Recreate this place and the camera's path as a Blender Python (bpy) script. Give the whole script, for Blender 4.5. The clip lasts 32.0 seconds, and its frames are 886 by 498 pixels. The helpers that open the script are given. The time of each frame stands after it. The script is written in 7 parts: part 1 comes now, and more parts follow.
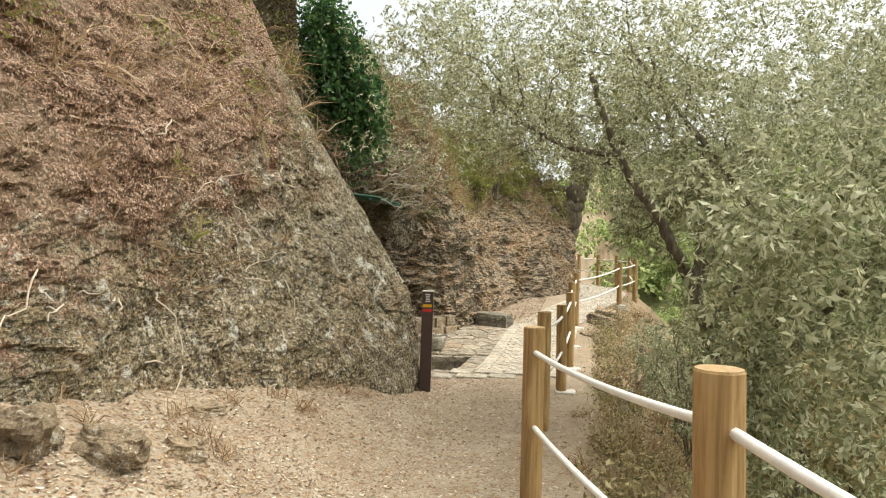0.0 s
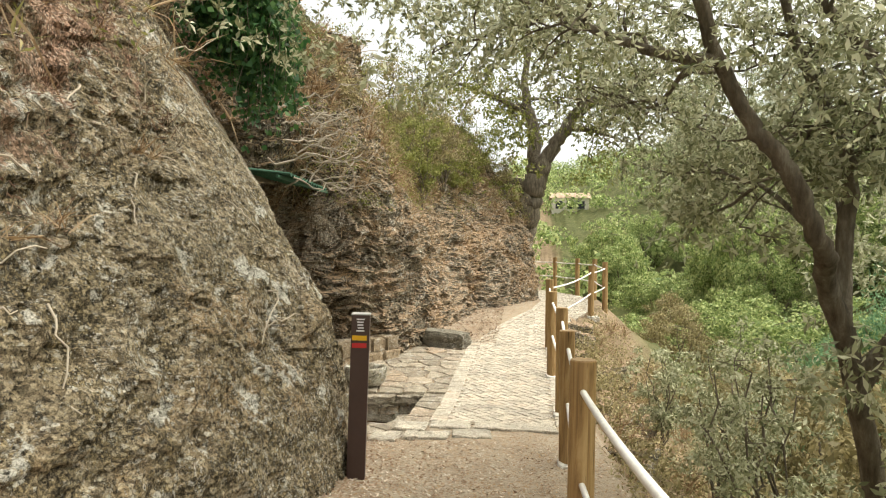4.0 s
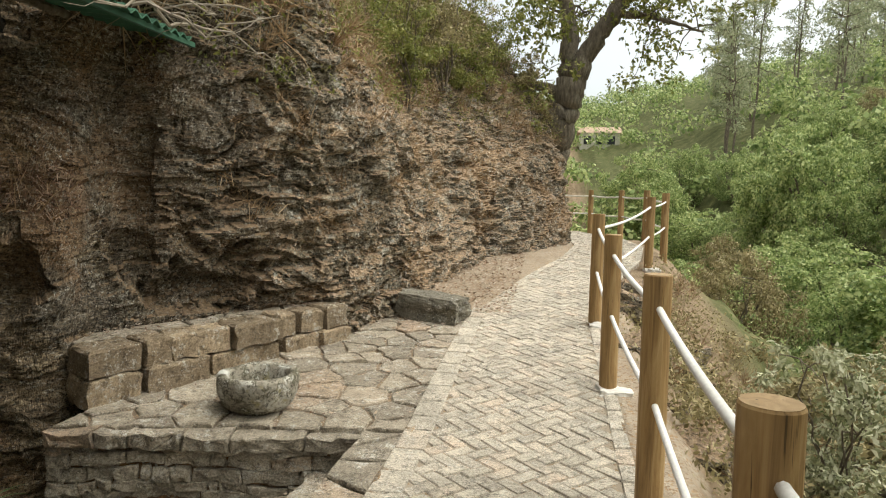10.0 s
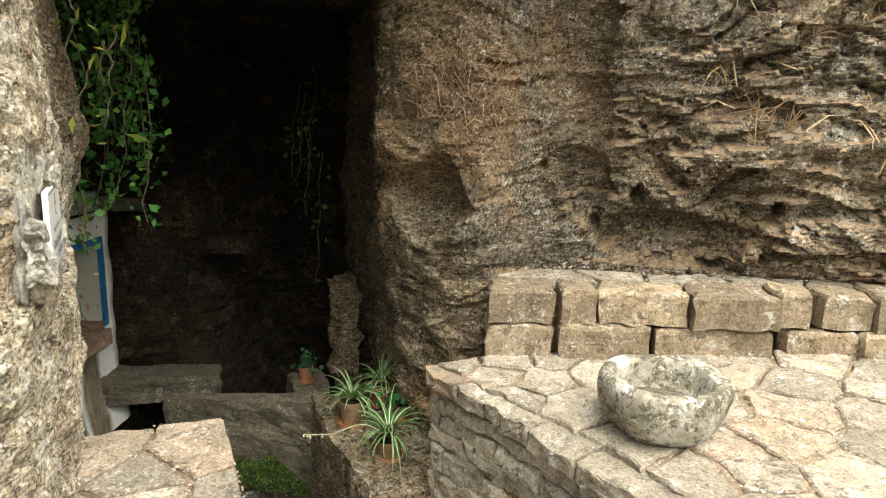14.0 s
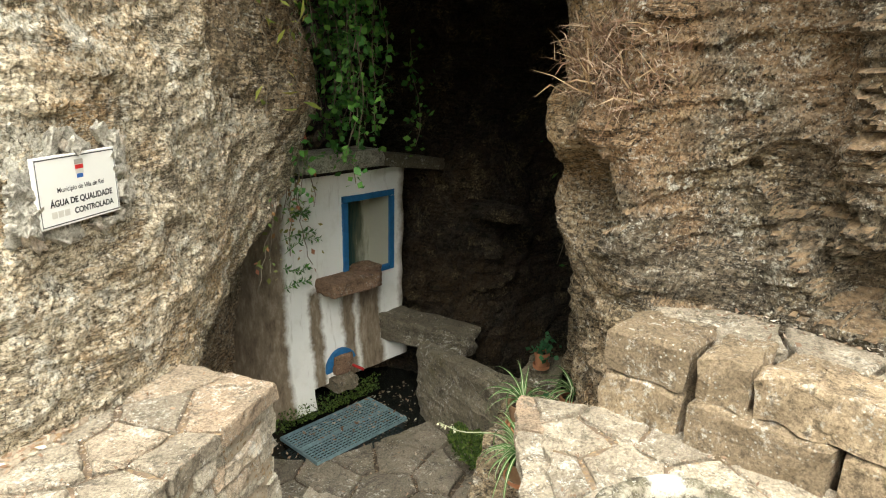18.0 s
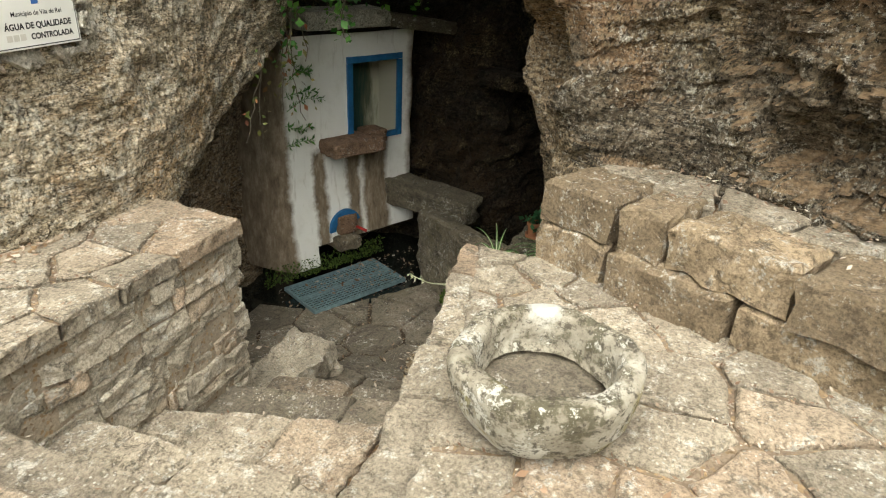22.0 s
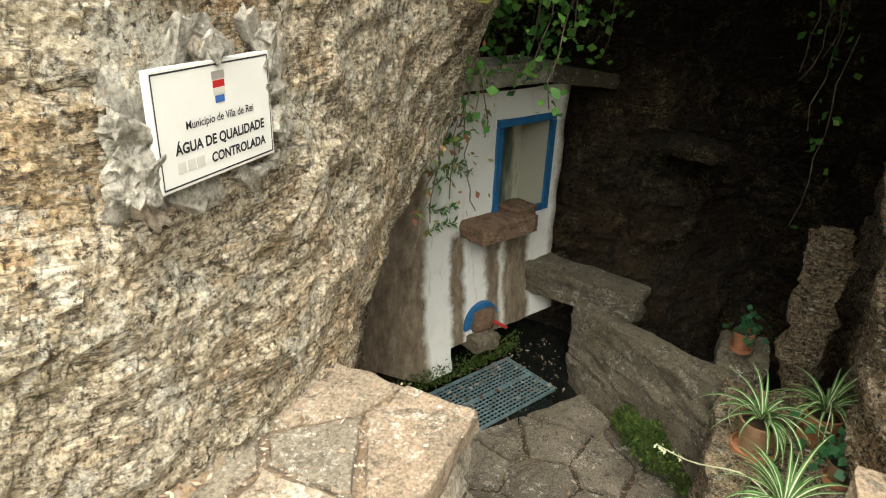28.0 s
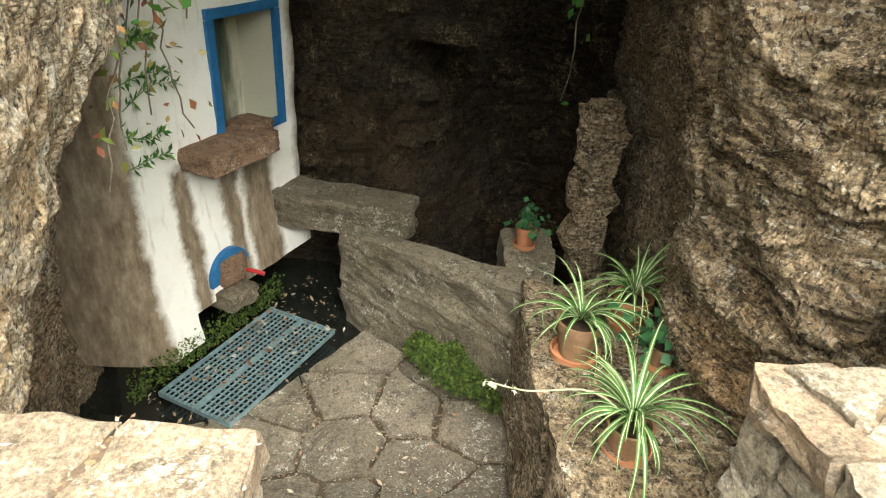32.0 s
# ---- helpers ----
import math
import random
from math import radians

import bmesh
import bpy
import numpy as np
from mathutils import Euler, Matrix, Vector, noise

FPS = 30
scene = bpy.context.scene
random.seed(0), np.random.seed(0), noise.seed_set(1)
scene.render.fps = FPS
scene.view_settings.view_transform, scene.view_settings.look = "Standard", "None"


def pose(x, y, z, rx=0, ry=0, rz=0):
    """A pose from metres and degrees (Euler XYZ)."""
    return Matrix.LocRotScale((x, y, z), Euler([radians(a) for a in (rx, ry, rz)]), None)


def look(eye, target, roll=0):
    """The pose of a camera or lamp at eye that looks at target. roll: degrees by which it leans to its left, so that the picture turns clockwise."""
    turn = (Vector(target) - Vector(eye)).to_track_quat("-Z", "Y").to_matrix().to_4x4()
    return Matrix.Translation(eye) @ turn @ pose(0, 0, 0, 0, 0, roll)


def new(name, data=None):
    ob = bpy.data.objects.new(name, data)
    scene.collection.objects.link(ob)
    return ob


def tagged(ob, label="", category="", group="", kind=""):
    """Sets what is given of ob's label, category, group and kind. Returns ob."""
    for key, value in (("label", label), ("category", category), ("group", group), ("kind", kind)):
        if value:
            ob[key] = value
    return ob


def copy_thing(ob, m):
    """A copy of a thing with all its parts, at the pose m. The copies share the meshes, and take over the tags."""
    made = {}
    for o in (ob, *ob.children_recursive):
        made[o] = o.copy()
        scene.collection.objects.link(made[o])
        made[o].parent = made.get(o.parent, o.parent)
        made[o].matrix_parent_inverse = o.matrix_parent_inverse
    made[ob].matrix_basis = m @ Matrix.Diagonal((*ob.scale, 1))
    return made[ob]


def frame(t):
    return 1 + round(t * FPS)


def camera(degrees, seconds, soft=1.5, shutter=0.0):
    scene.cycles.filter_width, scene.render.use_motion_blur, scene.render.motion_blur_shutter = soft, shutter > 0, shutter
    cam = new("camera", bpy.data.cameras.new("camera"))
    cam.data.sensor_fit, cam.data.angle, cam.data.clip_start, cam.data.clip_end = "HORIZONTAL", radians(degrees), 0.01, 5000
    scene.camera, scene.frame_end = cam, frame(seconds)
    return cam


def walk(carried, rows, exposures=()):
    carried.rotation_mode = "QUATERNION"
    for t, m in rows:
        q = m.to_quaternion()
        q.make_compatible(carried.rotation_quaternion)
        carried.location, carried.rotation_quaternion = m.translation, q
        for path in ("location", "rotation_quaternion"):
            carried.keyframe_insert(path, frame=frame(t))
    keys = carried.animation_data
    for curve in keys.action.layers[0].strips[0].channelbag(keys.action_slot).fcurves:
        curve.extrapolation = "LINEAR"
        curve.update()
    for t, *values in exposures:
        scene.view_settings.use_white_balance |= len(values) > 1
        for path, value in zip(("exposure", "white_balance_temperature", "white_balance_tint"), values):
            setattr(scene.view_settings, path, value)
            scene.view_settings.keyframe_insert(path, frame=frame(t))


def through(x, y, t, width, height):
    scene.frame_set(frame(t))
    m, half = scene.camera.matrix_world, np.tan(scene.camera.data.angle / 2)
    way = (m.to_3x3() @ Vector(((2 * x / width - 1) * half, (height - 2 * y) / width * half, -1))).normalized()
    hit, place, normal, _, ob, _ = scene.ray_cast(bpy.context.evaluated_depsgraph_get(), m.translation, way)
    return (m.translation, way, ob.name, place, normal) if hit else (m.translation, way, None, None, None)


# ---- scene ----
cam = camera(68.1, 32.0, soft=1.1)
PATH = [
    (0, (0.266, -0.39, 1.558), (-0.185, 1.558, 1.566), 1.1),
    (0.5, (0.216, -0.029, 1.559), (-0.226, 1.922, 1.568), 1.3),
    (1, (0.128, 0.311, 1.554), (-0.279, 2.269, 1.559), 1.2),
    (1.5, (0.022, 0.67, 1.591), (-0.369, 2.631, 1.597), 1.4),
    (2, (-0.034, 1.025, 1.544), (-0.433, 2.984, 1.557), 1.3),
    (2.5, (-0.159, 1.405, 1.523), (-0.518, 3.372, 1.546), 1.1),
    (4.5, (-0.484, 2.884, 1.49), (-0.719, 4.871, 1.51), 1.1),
    (5, (-0.482, 3.228, 1.466), (-0.68, 5.218, 1.478), 1.3),
    (5.5, (-0.51, 3.616, 1.479), (-0.642, 5.611, 1.492), 1.3),
    (6, (-0.591, 4.002, 1.477), (-0.681, 6.0, 1.473), 1.3),
    (6.5, (-0.549, 4.331, 1.421), (-0.63, 6.329, 1.403), 1.2),
    (7, (-0.521, 4.685, 1.435), (-0.556, 6.684, 1.42), 1.2),
    (7.5, (-0.571, 5.065, 1.417), (-0.553, 7.065, 1.401), 1.3),
    (8, (-0.561, 5.411, 1.374), (-0.512, 7.411, 1.352), 1.4),
    (8.5, (-0.561, 5.767, 1.382), (-0.495, 7.765, 1.344), 1.5),
    (9, (-0.602, 6.123, 1.337), (-0.567, 8.122, 1.272), 1.2),
    (9.5, (-0.6, 6.415, 1.303), (-0.719, 8.409, 1.191), 1.3),
    (10, (-0.58, 6.72, 1.308), (-0.904, 8.687, 1.147), 1.3),
    (10.5, (-0.642, 7.022, 1.272), (-1.172, 8.939, 1.064), 1.2),
    (11, (-0.678, 7.271, 1.27), (-1.442, 9.103, 1.022), 1.1),
    (11.5, (-0.632, 7.567, 1.279), (-1.594, 9.299, 1.008), 1.3),
    (12, (-0.633, 7.851, 1.256), (-1.741, 9.493, 0.982), 1.1),
    (12.5, (-0.647, 8.153, 1.255), (-1.974, 9.62, 0.96), 0.9),
    (13, (-0.594, 8.414, 1.202), (-2.148, 9.631, 0.874), 1.0),
    (13.5, (-0.519, 8.637, 1.191), (-2.202, 9.652, 0.819), 0.9),
    (14, (-0.492, 8.888, 1.144), (-2.275, 9.705, 0.753), 1.3),
    (14.5, (-0.516, 9.147, 1.156), (-2.388, 9.714, 0.74), 1.3),
    (15, (-0.517, 9.421, 1.221), (-2.434, 9.791, 0.789), 1.3),
    (15.5, (-0.535, 9.615, 1.229), (-2.468, 9.846, 0.768), 1.6),
    (17.5, (-0.842, 10.494, 1.268), (-2.732, 10.101, 0.748), 1.4),
    (18, (-0.926, 10.636, 1.272), (-2.778, 10.119, 0.72), 1.5),
    (18.5, (-0.978, 10.811, 1.253), (-2.786, 10.197, 0.657), 1.6),
    (19, (-1.003, 10.964, 1.241), (-2.778, 10.304, 0.597), 1.8),
    (19.5, (-0.987, 11.036, 1.221), (-2.739, 10.365, 0.528), 2.1),
    (20, (-0.976, 11.084, 1.208), (-2.715, 10.436, 0.463), 2.4),
    (20.5, (-0.969, 11.128, 1.185), (-2.7, 10.52, 0.388), 2.5),
    (21, (-0.958, 11.16, 1.161), (-2.678, 10.58, 0.32), 2.7),
    (21.5, (-0.949, 11.166, 1.151), (-2.655, 10.588, 0.281), 2.7),
    (22, (-0.942, 11.151, 1.154), (-2.628, 10.53, 0.275), 2.9),
    (22.5, (-0.951, 11.107, 1.166), (-2.602, 10.403, 0.284), 2.7),
    (23, (-0.971, 11.049, 1.172), (-2.595, 10.287, 0.289), 2.7),
    (23.5, (-1.012, 10.918, 1.179), (-2.635, 10.139, 0.308), 2.7),
    (24, (-1.07, 10.765, 1.188), (-2.694, 9.971, 0.331), 2.7),
    (24.5, (-1.135, 10.614, 1.189), (-2.748, 9.799, 0.333), 2.6),
    (25, (-1.253, 10.487, 1.17), (-2.845, 9.645, 0.301), 2.6),
    (25.5, (-1.357, 10.34, 1.161), (-2.958, 9.502, 0.303), 2.5),
    (26, (-1.423, 10.123, 1.162), (-3.05, 9.32, 0.321), 2.7),
    (26.5, (-1.496, 9.951, 1.177), (-3.134, 9.154, 0.351), 2.8),
    (28.5, (-1.855, 9.651, 1.066), (-3.57, 9.0, 0.267), 2.6),
    (29, (-1.958, 9.632, 0.975), (-3.705, 9.043, 0.199), 3.0),
    (29.5, (-2.052, 9.586, 0.937), (-3.839, 9.103, 0.179), 3.0),
    (30, (-2.209, 9.469, 0.851), (-4.008, 9.092, 0.063), 2.9),
    (30.5, (-2.326, 9.429, 0.809), (-4.124, 9.125, -0.013), 3.2),
    (31, (-2.39, 9.455, 0.786), (-4.182, 9.241, -0.076), 3.3),
    (31.5, (-2.426, 9.463, 0.777), (-4.2, 9.378, -0.142), 3.3),
    (32, (-2.447, 9.437, 0.75), (-4.193, 9.515, -0.221), 3.5),
]
EXPOSURES = [(t, stops, kelvin, 4) for t, stops, kelvin in ((0, 1.02, 6800), (3, 1.15, 6850), (6, 1.15, 7000), (8, 1.02, 6950), (10, 0.78, 6600), (11, 0.92, 6600), (12, 1.08, 6550), (13.3, 1.82, 6600), (15, 2.05, 6700), (18, 2.15, 6700), (20, 2.0, 6700), (23, 1.58, 6700), (26.5, 2.0, 6750), (30, 2.4, 6850), (31, 2.75, 6850), (32, 2.95, 6850))]
walk(cam, [(t, look(eye, target, roll)) for t, eye, target, roll in PATH], EXPOSURES)

# ---- world, sun, exposure ----
world = bpy.data.worlds.new("sky_world")
scene.world = world
world.use_nodes = True
wn, wl = world.node_tree.nodes, world.node_tree.links
sky = wn.new("ShaderNodeTexSky")
sky.sky_type, sky.sun_disc = "NISHITA", False
sky.sun_elevation, sky.sun_rotation = radians(63), radians(80)
sky.air_density, sky.dust_density, sky.ozone_density = 1.0, 4.0, 0.6
grey = wn.new("ShaderNodeHueSaturation")
grey.inputs["Saturation"].default_value = 0.22
wl.new(sky.outputs["Color"], grey.inputs["Color"])
wl.new(grey.outputs["Color"], wn["Background"].inputs["Color"])
wn["Background"].inputs["Strength"].default_value = 0.15
sun_data = bpy.data.lights.new("sun", "SUN")
sun_data.energy, sun_data.angle, sun_data.color = 1.5, radians(80), (1.0, 0.93, 0.82)
sun = new("sun", sun_data)
sun.matrix_world = look((6, 1, 12), (0, 0, 0))


# ---- numeric helpers ----
def vnoise(p, seed=0):
    """Smooth value noise of points (n, 3), from -1 to 1."""
    p = np.asarray(p, float)
    i = np.floor(p).astype(np.int64)
    f = p - i
    f = f * f * (3 - 2 * f)
    out = np.zeros(len(p))
    for dx in (0, 1):
        for dy in (0, 1):
            for dz in (0, 1):
                h = ((i[:, 0] + dx) * 374761393 + (i[:, 1] + dy) * 668265263 + (i[:, 2] + dz) * 1440662683 + seed * 974634533) & 0x7FFFFFFF
                h = ((h ^ (h >> 13)) * 1274126177) & 0x7FFFFFFF
                h = (h ^ (h >> 16)) & 0xFFFF
                w = (f[:, 0] if dx else 1 - f[:, 0]) * (f[:, 1] if dy else 1 - f[:, 1]) * (f[:, 2] if dz else 1 - f[:, 2])
                out += w * h / 32767.5
    return out - 1


def fbm(p, octaves=4, seed=0):
    p = np.asarray(p, float)
    out, a = np.zeros(len(p)), 1.0
    for k in range(octaves):
        out += a * vnoise(p * 2.03**k + 17.3 * k, seed + k)
        a *= 0.5
    return out


def spline(pts, n):
    """n points evenly along the smooth curve through pts."""
    pts = np.asarray(pts, float)
    ext = np.vstack([2 * pts[0] - pts[1], pts, 2 * pts[-1] - pts[-2]])
    t = np.linspace(0, len(pts) - 1 - 1e-9, n)
    i = t.astype(int)
    f = (t - i)[:, None]
    a, b, c, d = ext[i], ext[i + 1], ext[i + 2], ext[i + 3]
    return 0.5 * (2 * b + (c - a) * f + (2 * a - 5 * b + 4 * c - d) * f**2 + (3 * b - a - 3 * c + d) * f**3)


def mesh_of(name, verts, faces, mat, smooth=False):
    me = bpy.data.meshes.new(name)
    me.from_pydata([tuple(v) for v in np.asarray(verts, float).tolist()], [], [tuple(f) for f in faces])
    me.materials.append(mat)
    if smooth:
        me.polygons.foreach_set("use_smooth", [True] * len(me.polygons))
    me.update()
    return me


def part(name, me, parent=None, label="", at=None):
    """Link a mesh as one object under a thing or a part."""
    ob = new(name, me)
    if parent is not None:
        ob.parent = parent
    if at is not None:
        ob.matrix_basis = at
    if label:
        ob["label"] = label
    return ob


def thing(name, me, label, category, group="", kind="", at=None):
    ob = new(name, me)
    if at is not None:
        ob.matrix_basis = at
    return tagged(ob, label, category, group, kind)


def grid_faces(nu, nv):
    i = np.arange(nu - 1)[:, None] * nv + np.arange(nv - 1)[None, :]
    return np.stack([i, i + nv, i + nv + 1, i + 1], -1).reshape(-1, 4).tolist()


def join(pieces):
    """Several (verts, faces) as one."""
    vs, fs, k = [], [], 0
    for v, f in pieces:
        vs.append(np.asarray(v, float))
        fs += [tuple(int(i) + k for i in q) for q in f]
        k += len(v)
    return np.vstack(vs), fs


def tube(path, radii, sides=8, cap=True):
    path, n = np.asarray(path, float), len(path)
    radii = np.broadcast_to(np.asarray(radii, float), (n,))
    tan = np.gradient(path, axis=0)
    tan /= np.linalg.norm(tan, axis=1, keepdims=True) + 1e-12
    ref = np.array([0, 0, 1.0]) if abs(tan[:, 2]).mean() < 0.8 else np.array([1.0, 0, 0])
    a = np.cross(tan, ref)
    a /= np.linalg.norm(a, axis=1, keepdims=True) + 1e-12
    b = np.cross(a, tan)
    ang = np.linspace(0, 2 * np.pi, sides, endpoint=False)
    v = path[:, None] + radii[:, None, None] * (np.cos(ang)[None, :, None] * a[:, None] + np.sin(ang)[None, :, None] * b[:, None])
    v = v.reshape(-1, 3)
    f = []
    for i in range(n - 1):
        for j in range(sides):
            k = (j + 1) % sides
            f.append((i * sides + j, i * sides + k, (i + 1) * sides + k, (i + 1) * sides + j))
    if cap:
        f.append(tuple(range(sides - 1, -1, -1)))
        f.append(tuple((n - 1) * sides + j for j in range(sides)))
    return v, f


def lathe(profile, sides=28, wobble=0.0, seed=0):
    """Turn (radius, height) pairs about z, with an open axis closed by a fan."""
    rows, ang = [], np.linspace(0, 2 * np.pi, sides, endpoint=False)
    for r, z in profile:
        rows.append(np.stack([r * np.cos(ang), r * np.sin(ang), np.full(sides, z)], 1))
    v = np.vstack(rows)
    if wobble:
        v *= (1 + wobble * fbm(v * 6 + seed, 3, seed))[:, None]
    f = []
    for i in range(len(profile) - 1):
        for j in range(sides):
            k = (j + 1) % sides
            f.append((i * sides + j, i * sides + k, (i + 1) * sides + k, (i + 1) * sides + j))
    f.append(tuple(range(sides - 1, -1, -1)))
    f.append(tuple((len(profile) - 1) * sides + j for j in range(sides)))
    return v, f


def prism(poly, depth, bevel, rng, rough=0.0, taper=0.0):
    """A stone: the outline poly (x, y) raised to z = depth with worn upper edges; its foot lies at z = 0."""
    poly = np.asarray(poly, float)
    c, n = poly.mean(0), len(poly)
    size = np.linalg.norm(poly - c, axis=1).mean() + 1e-9
    k = max(0.05, 1 - bevel / size)
    ins = np.c_[c + (poly - c) * k * 0.55, depth + rng.uniform(-0.5, 1, n) * rough]
    low = np.c_[c + (poly - c) * (1 + taper), np.zeros(n)]
    mid = np.c_[poly, np.full(n, depth - bevel * 0.7)]
    top = np.c_[c + (poly - c) * k, depth + rng.uniform(-1, 1, n) * rough]
    mid[:, 2] += rng.uniform(-1, 0.3, n) * rough
    v = np.vstack([low, mid, top, ins, [[*c, depth + rough * rng.uniform(-0.2, 0.5)]]])
    f = []
    for j in range(n):
        q = (j + 1) % n
        f += [(j, q, n + q, n + j), (n + j, n + q, 2 * n + q, 2 * n + j), (2 * n + j, 2 * n + q, 3 * n + q, 3 * n + j), (3 * n + j, 3 * n + q, 4 * n)]
    return v, f


def rough_stone(poly, depth, rng, bevel=0.012, rough=0.006, step=0.045, lift=0.5):
    """A split stone: outline poly (x, y) raised to z = depth, with broken edges and an uneven top."""
    poly = np.asarray(poly, float)
    pts = []
    for a, b in zip(poly, np.roll(poly, -1, 0)):
        k = max(1, int(round(np.linalg.norm(b - a) / step)))
        pts += [a + (b - a) * i / k for i in range(k)]
    p, n = np.array(pts), len(pts)
    c = p.mean(0)
    size = np.linalg.norm(p - c, axis=1).mean() + 1e-9
    k = max(0.4, 1 - bevel / size)
    rows = ((1.0, 0.0), (1.0, depth * 0.5), (1.0, depth - bevel), (k, depth), (k * 0.72, depth), (k * 0.4, depth), (0.1, depth))
    v = np.vstack([np.c_[c + (p - c) * s, np.full(n, z)] for s, z in rows])
    w = v * 13 + rng.uniform(0, 60, 3)
    v = v + np.stack([fbm(w + 23.0 * q, 2, q) + 0.6 * vnoise(w * 2.7 + 5.0 * q, q) for q in range(3)], 1) * [rough, rough, rough * lift]
    f = []
    for i in range(len(rows) - 1):
        for j in range(n):
            q = (j + 1) % n
            f.append((i * n + j, i * n + q, (i + 1) * n + q, (i + 1) * n + j))
    f.append(tuple((len(rows) - 1) * n + j for j in range(n)))
    return v, f


def joint_points(polys, outline, count, rng):
    """Random points of the outline that lie between the pieces."""
    o = np.asarray(outline, float)
    (x0, y0), (x1, y1) = o.min(0), o.max(0)
    boxes = [(q.min(0), q.max(0), [tuple(t) for t in q]) for q in polys]
    out = []
    for x, y in zip(rng.uniform(x0, x1, count), rng.uniform(y0, y1, count)):
        if inside(outline, x, y) and not any(a[0] <= x <= b[0] and a[1] <= y <= b[1] and inside(q, x, y) for a, b, q in boxes):
            out.append((x, y))
    return out


def clip(poly, p, nrm):
    out, n = [], len(poly)
    d = [(q[0] - p[0]) * nrm[0] + (q[1] - p[1]) * nrm[1] for q in poly]
    for i in range(n):
        j = (i + 1) % n
        if d[i] <= 0:
            out.append(poly[i])
        if (d[i] < 0) != (d[j] < 0) and abs(d[i] - d[j]) > 1e-12:
            s = d[i] / (d[i] - d[j])
            out.append((poly[i][0] + s * (poly[j][0] - poly[i][0]), poly[i][1] + s * (poly[j][1] - poly[i][1])))
    return out


def inside(poly, x, y):
    hit, n = False, len(poly)
    for i in range(n):
        (ax, ay), (bx, by) = poly[i], poly[(i + 1) % n]
        if (ay > y) != (by > y) and x < (bx - ax) * (y - ay) / (by - ay) + ax:
            hit = not hit
    return hit


def flags(outline, size, gap, rng, stretch=1.0):
    """Irregular paving pieces (polygons) that fill a convex outline."""
    o = np.asarray(outline, float)
    (x0, y0), (x1, y1) = o.min(0), o.max(0)
    seeds, y, row = [], y0 - size / 2, 0
    while y < y1 + size:
        x = x0 - size + (row % 2) * size * stretch / 2
        while x < x1 + size * stretch:
            q = (x + rng.uniform(-0.36, 0.36) * size * stretch, y + rng.uniform(-0.36, 0.36) * size)
            if inside(outline, *q):
                seeds.append(q)
            x += size * stretch
        y += size
        row += 1
    out = []
    for i, a in enumerate(seeds):
        poly = [tuple(q) for q in outline]
        for k, b in enumerate(seeds):
            dx, dy = b[0] - a[0], b[1] - a[1]
            if k != i and dx * dx + dy * dy < (3.2 * size * stretch) ** 2:
                d = math.hypot(dx, dy)
                poly = clip(poly, ((a[0] + b[0]) / 2 - dx / d * gap / 2, (a[1] + b[1]) / 2 - dy / d * gap / 2), (dx / d, dy / d))
            if len(poly) < 3:
                break
        if len(poly) >= 3:
            # break the long edges so that no outline is quite straight
            pts = []
            for m in range(len(poly)):
                p, q = np.array(poly[m]), np.array(poly[(m + 1) % len(poly)])
                pts.append(p)
                e = np.linalg.norm(q - p)
                if e > size * 0.3:
                    nrm = np.array([-(q - p)[1], (q - p)[0]]) / e
                    for w in ((0.33, 0.67) if e > size * 0.6 else (0.5,)):
                        pts.append(p + (q - p) * (w + rng.uniform(-0.1, 0.1)) + nrm * rng.uniform(-0.004, 0.035) * size)
            pts = np.array(pts)
            area = 0.5 * abs(np.dot(pts[:, 0], np.roll(pts[:, 1], -1)) - np.dot(pts[:, 1], np.roll(pts[:, 0], -1)))
            if area > (0.15 * size) ** 2:
                out.append(pts)
    return out


def courses(length, heights, width, gap, rng, spread=0.45):
    """Rectangles of a coursed wall face, in (along, up), a little irregular."""
    out, z = [], 0.0
    for h in heights:
        x = 0.0
        while x < length - 0.02:
            w = min(width * rng.uniform(1 - spread, 1 + spread), length - x)
            if length - x - w < width * 0.35:
                w = length - x
            a, b, c, d = x + gap / 2, x + w - gap / 2, z + gap / 2, z + h - gap / 2
            j = lambda: rng.uniform(-0.5, 0.5) * gap * 1.6
            out.append(np.array([(a + j(), c + j()), ((a + b) / 2, c + j()), (b + j(), c + j()), (b + j(), d + j()), ((a + b) / 2 + j(), d + j()), (a + j(), d + j())]))
            x += w
        z += h
    return out


def wall_frame(p0, p1, z0):
    """Pose whose x runs from p0 to p1, y up and z out of the wall, to the right of that line."""
    d = Vector((p1[0] - p0[0], p1[1] - p0[1], 0)).normalized()
    up, out = Vector((0, 0, 1)), Vector((d.y, -d.x, 0))
    m = Matrix((d, up, out)).transposed().to_4x4()
    m.translation = (p0[0], p0[1], z0)
    return m


def path_z(y):
    return float(np.interp(y, (-12, 0, 3.6, 5.9, 8.1, 10.5, 11.2, 12.0, 14.0, 17.0, 20.0, 30.0), (0.2, 0.10, 0.0, -0.1, -0.2, -0.2, -0.15, -0.09, 0.02, 0.25, 0.4, 0.5)))


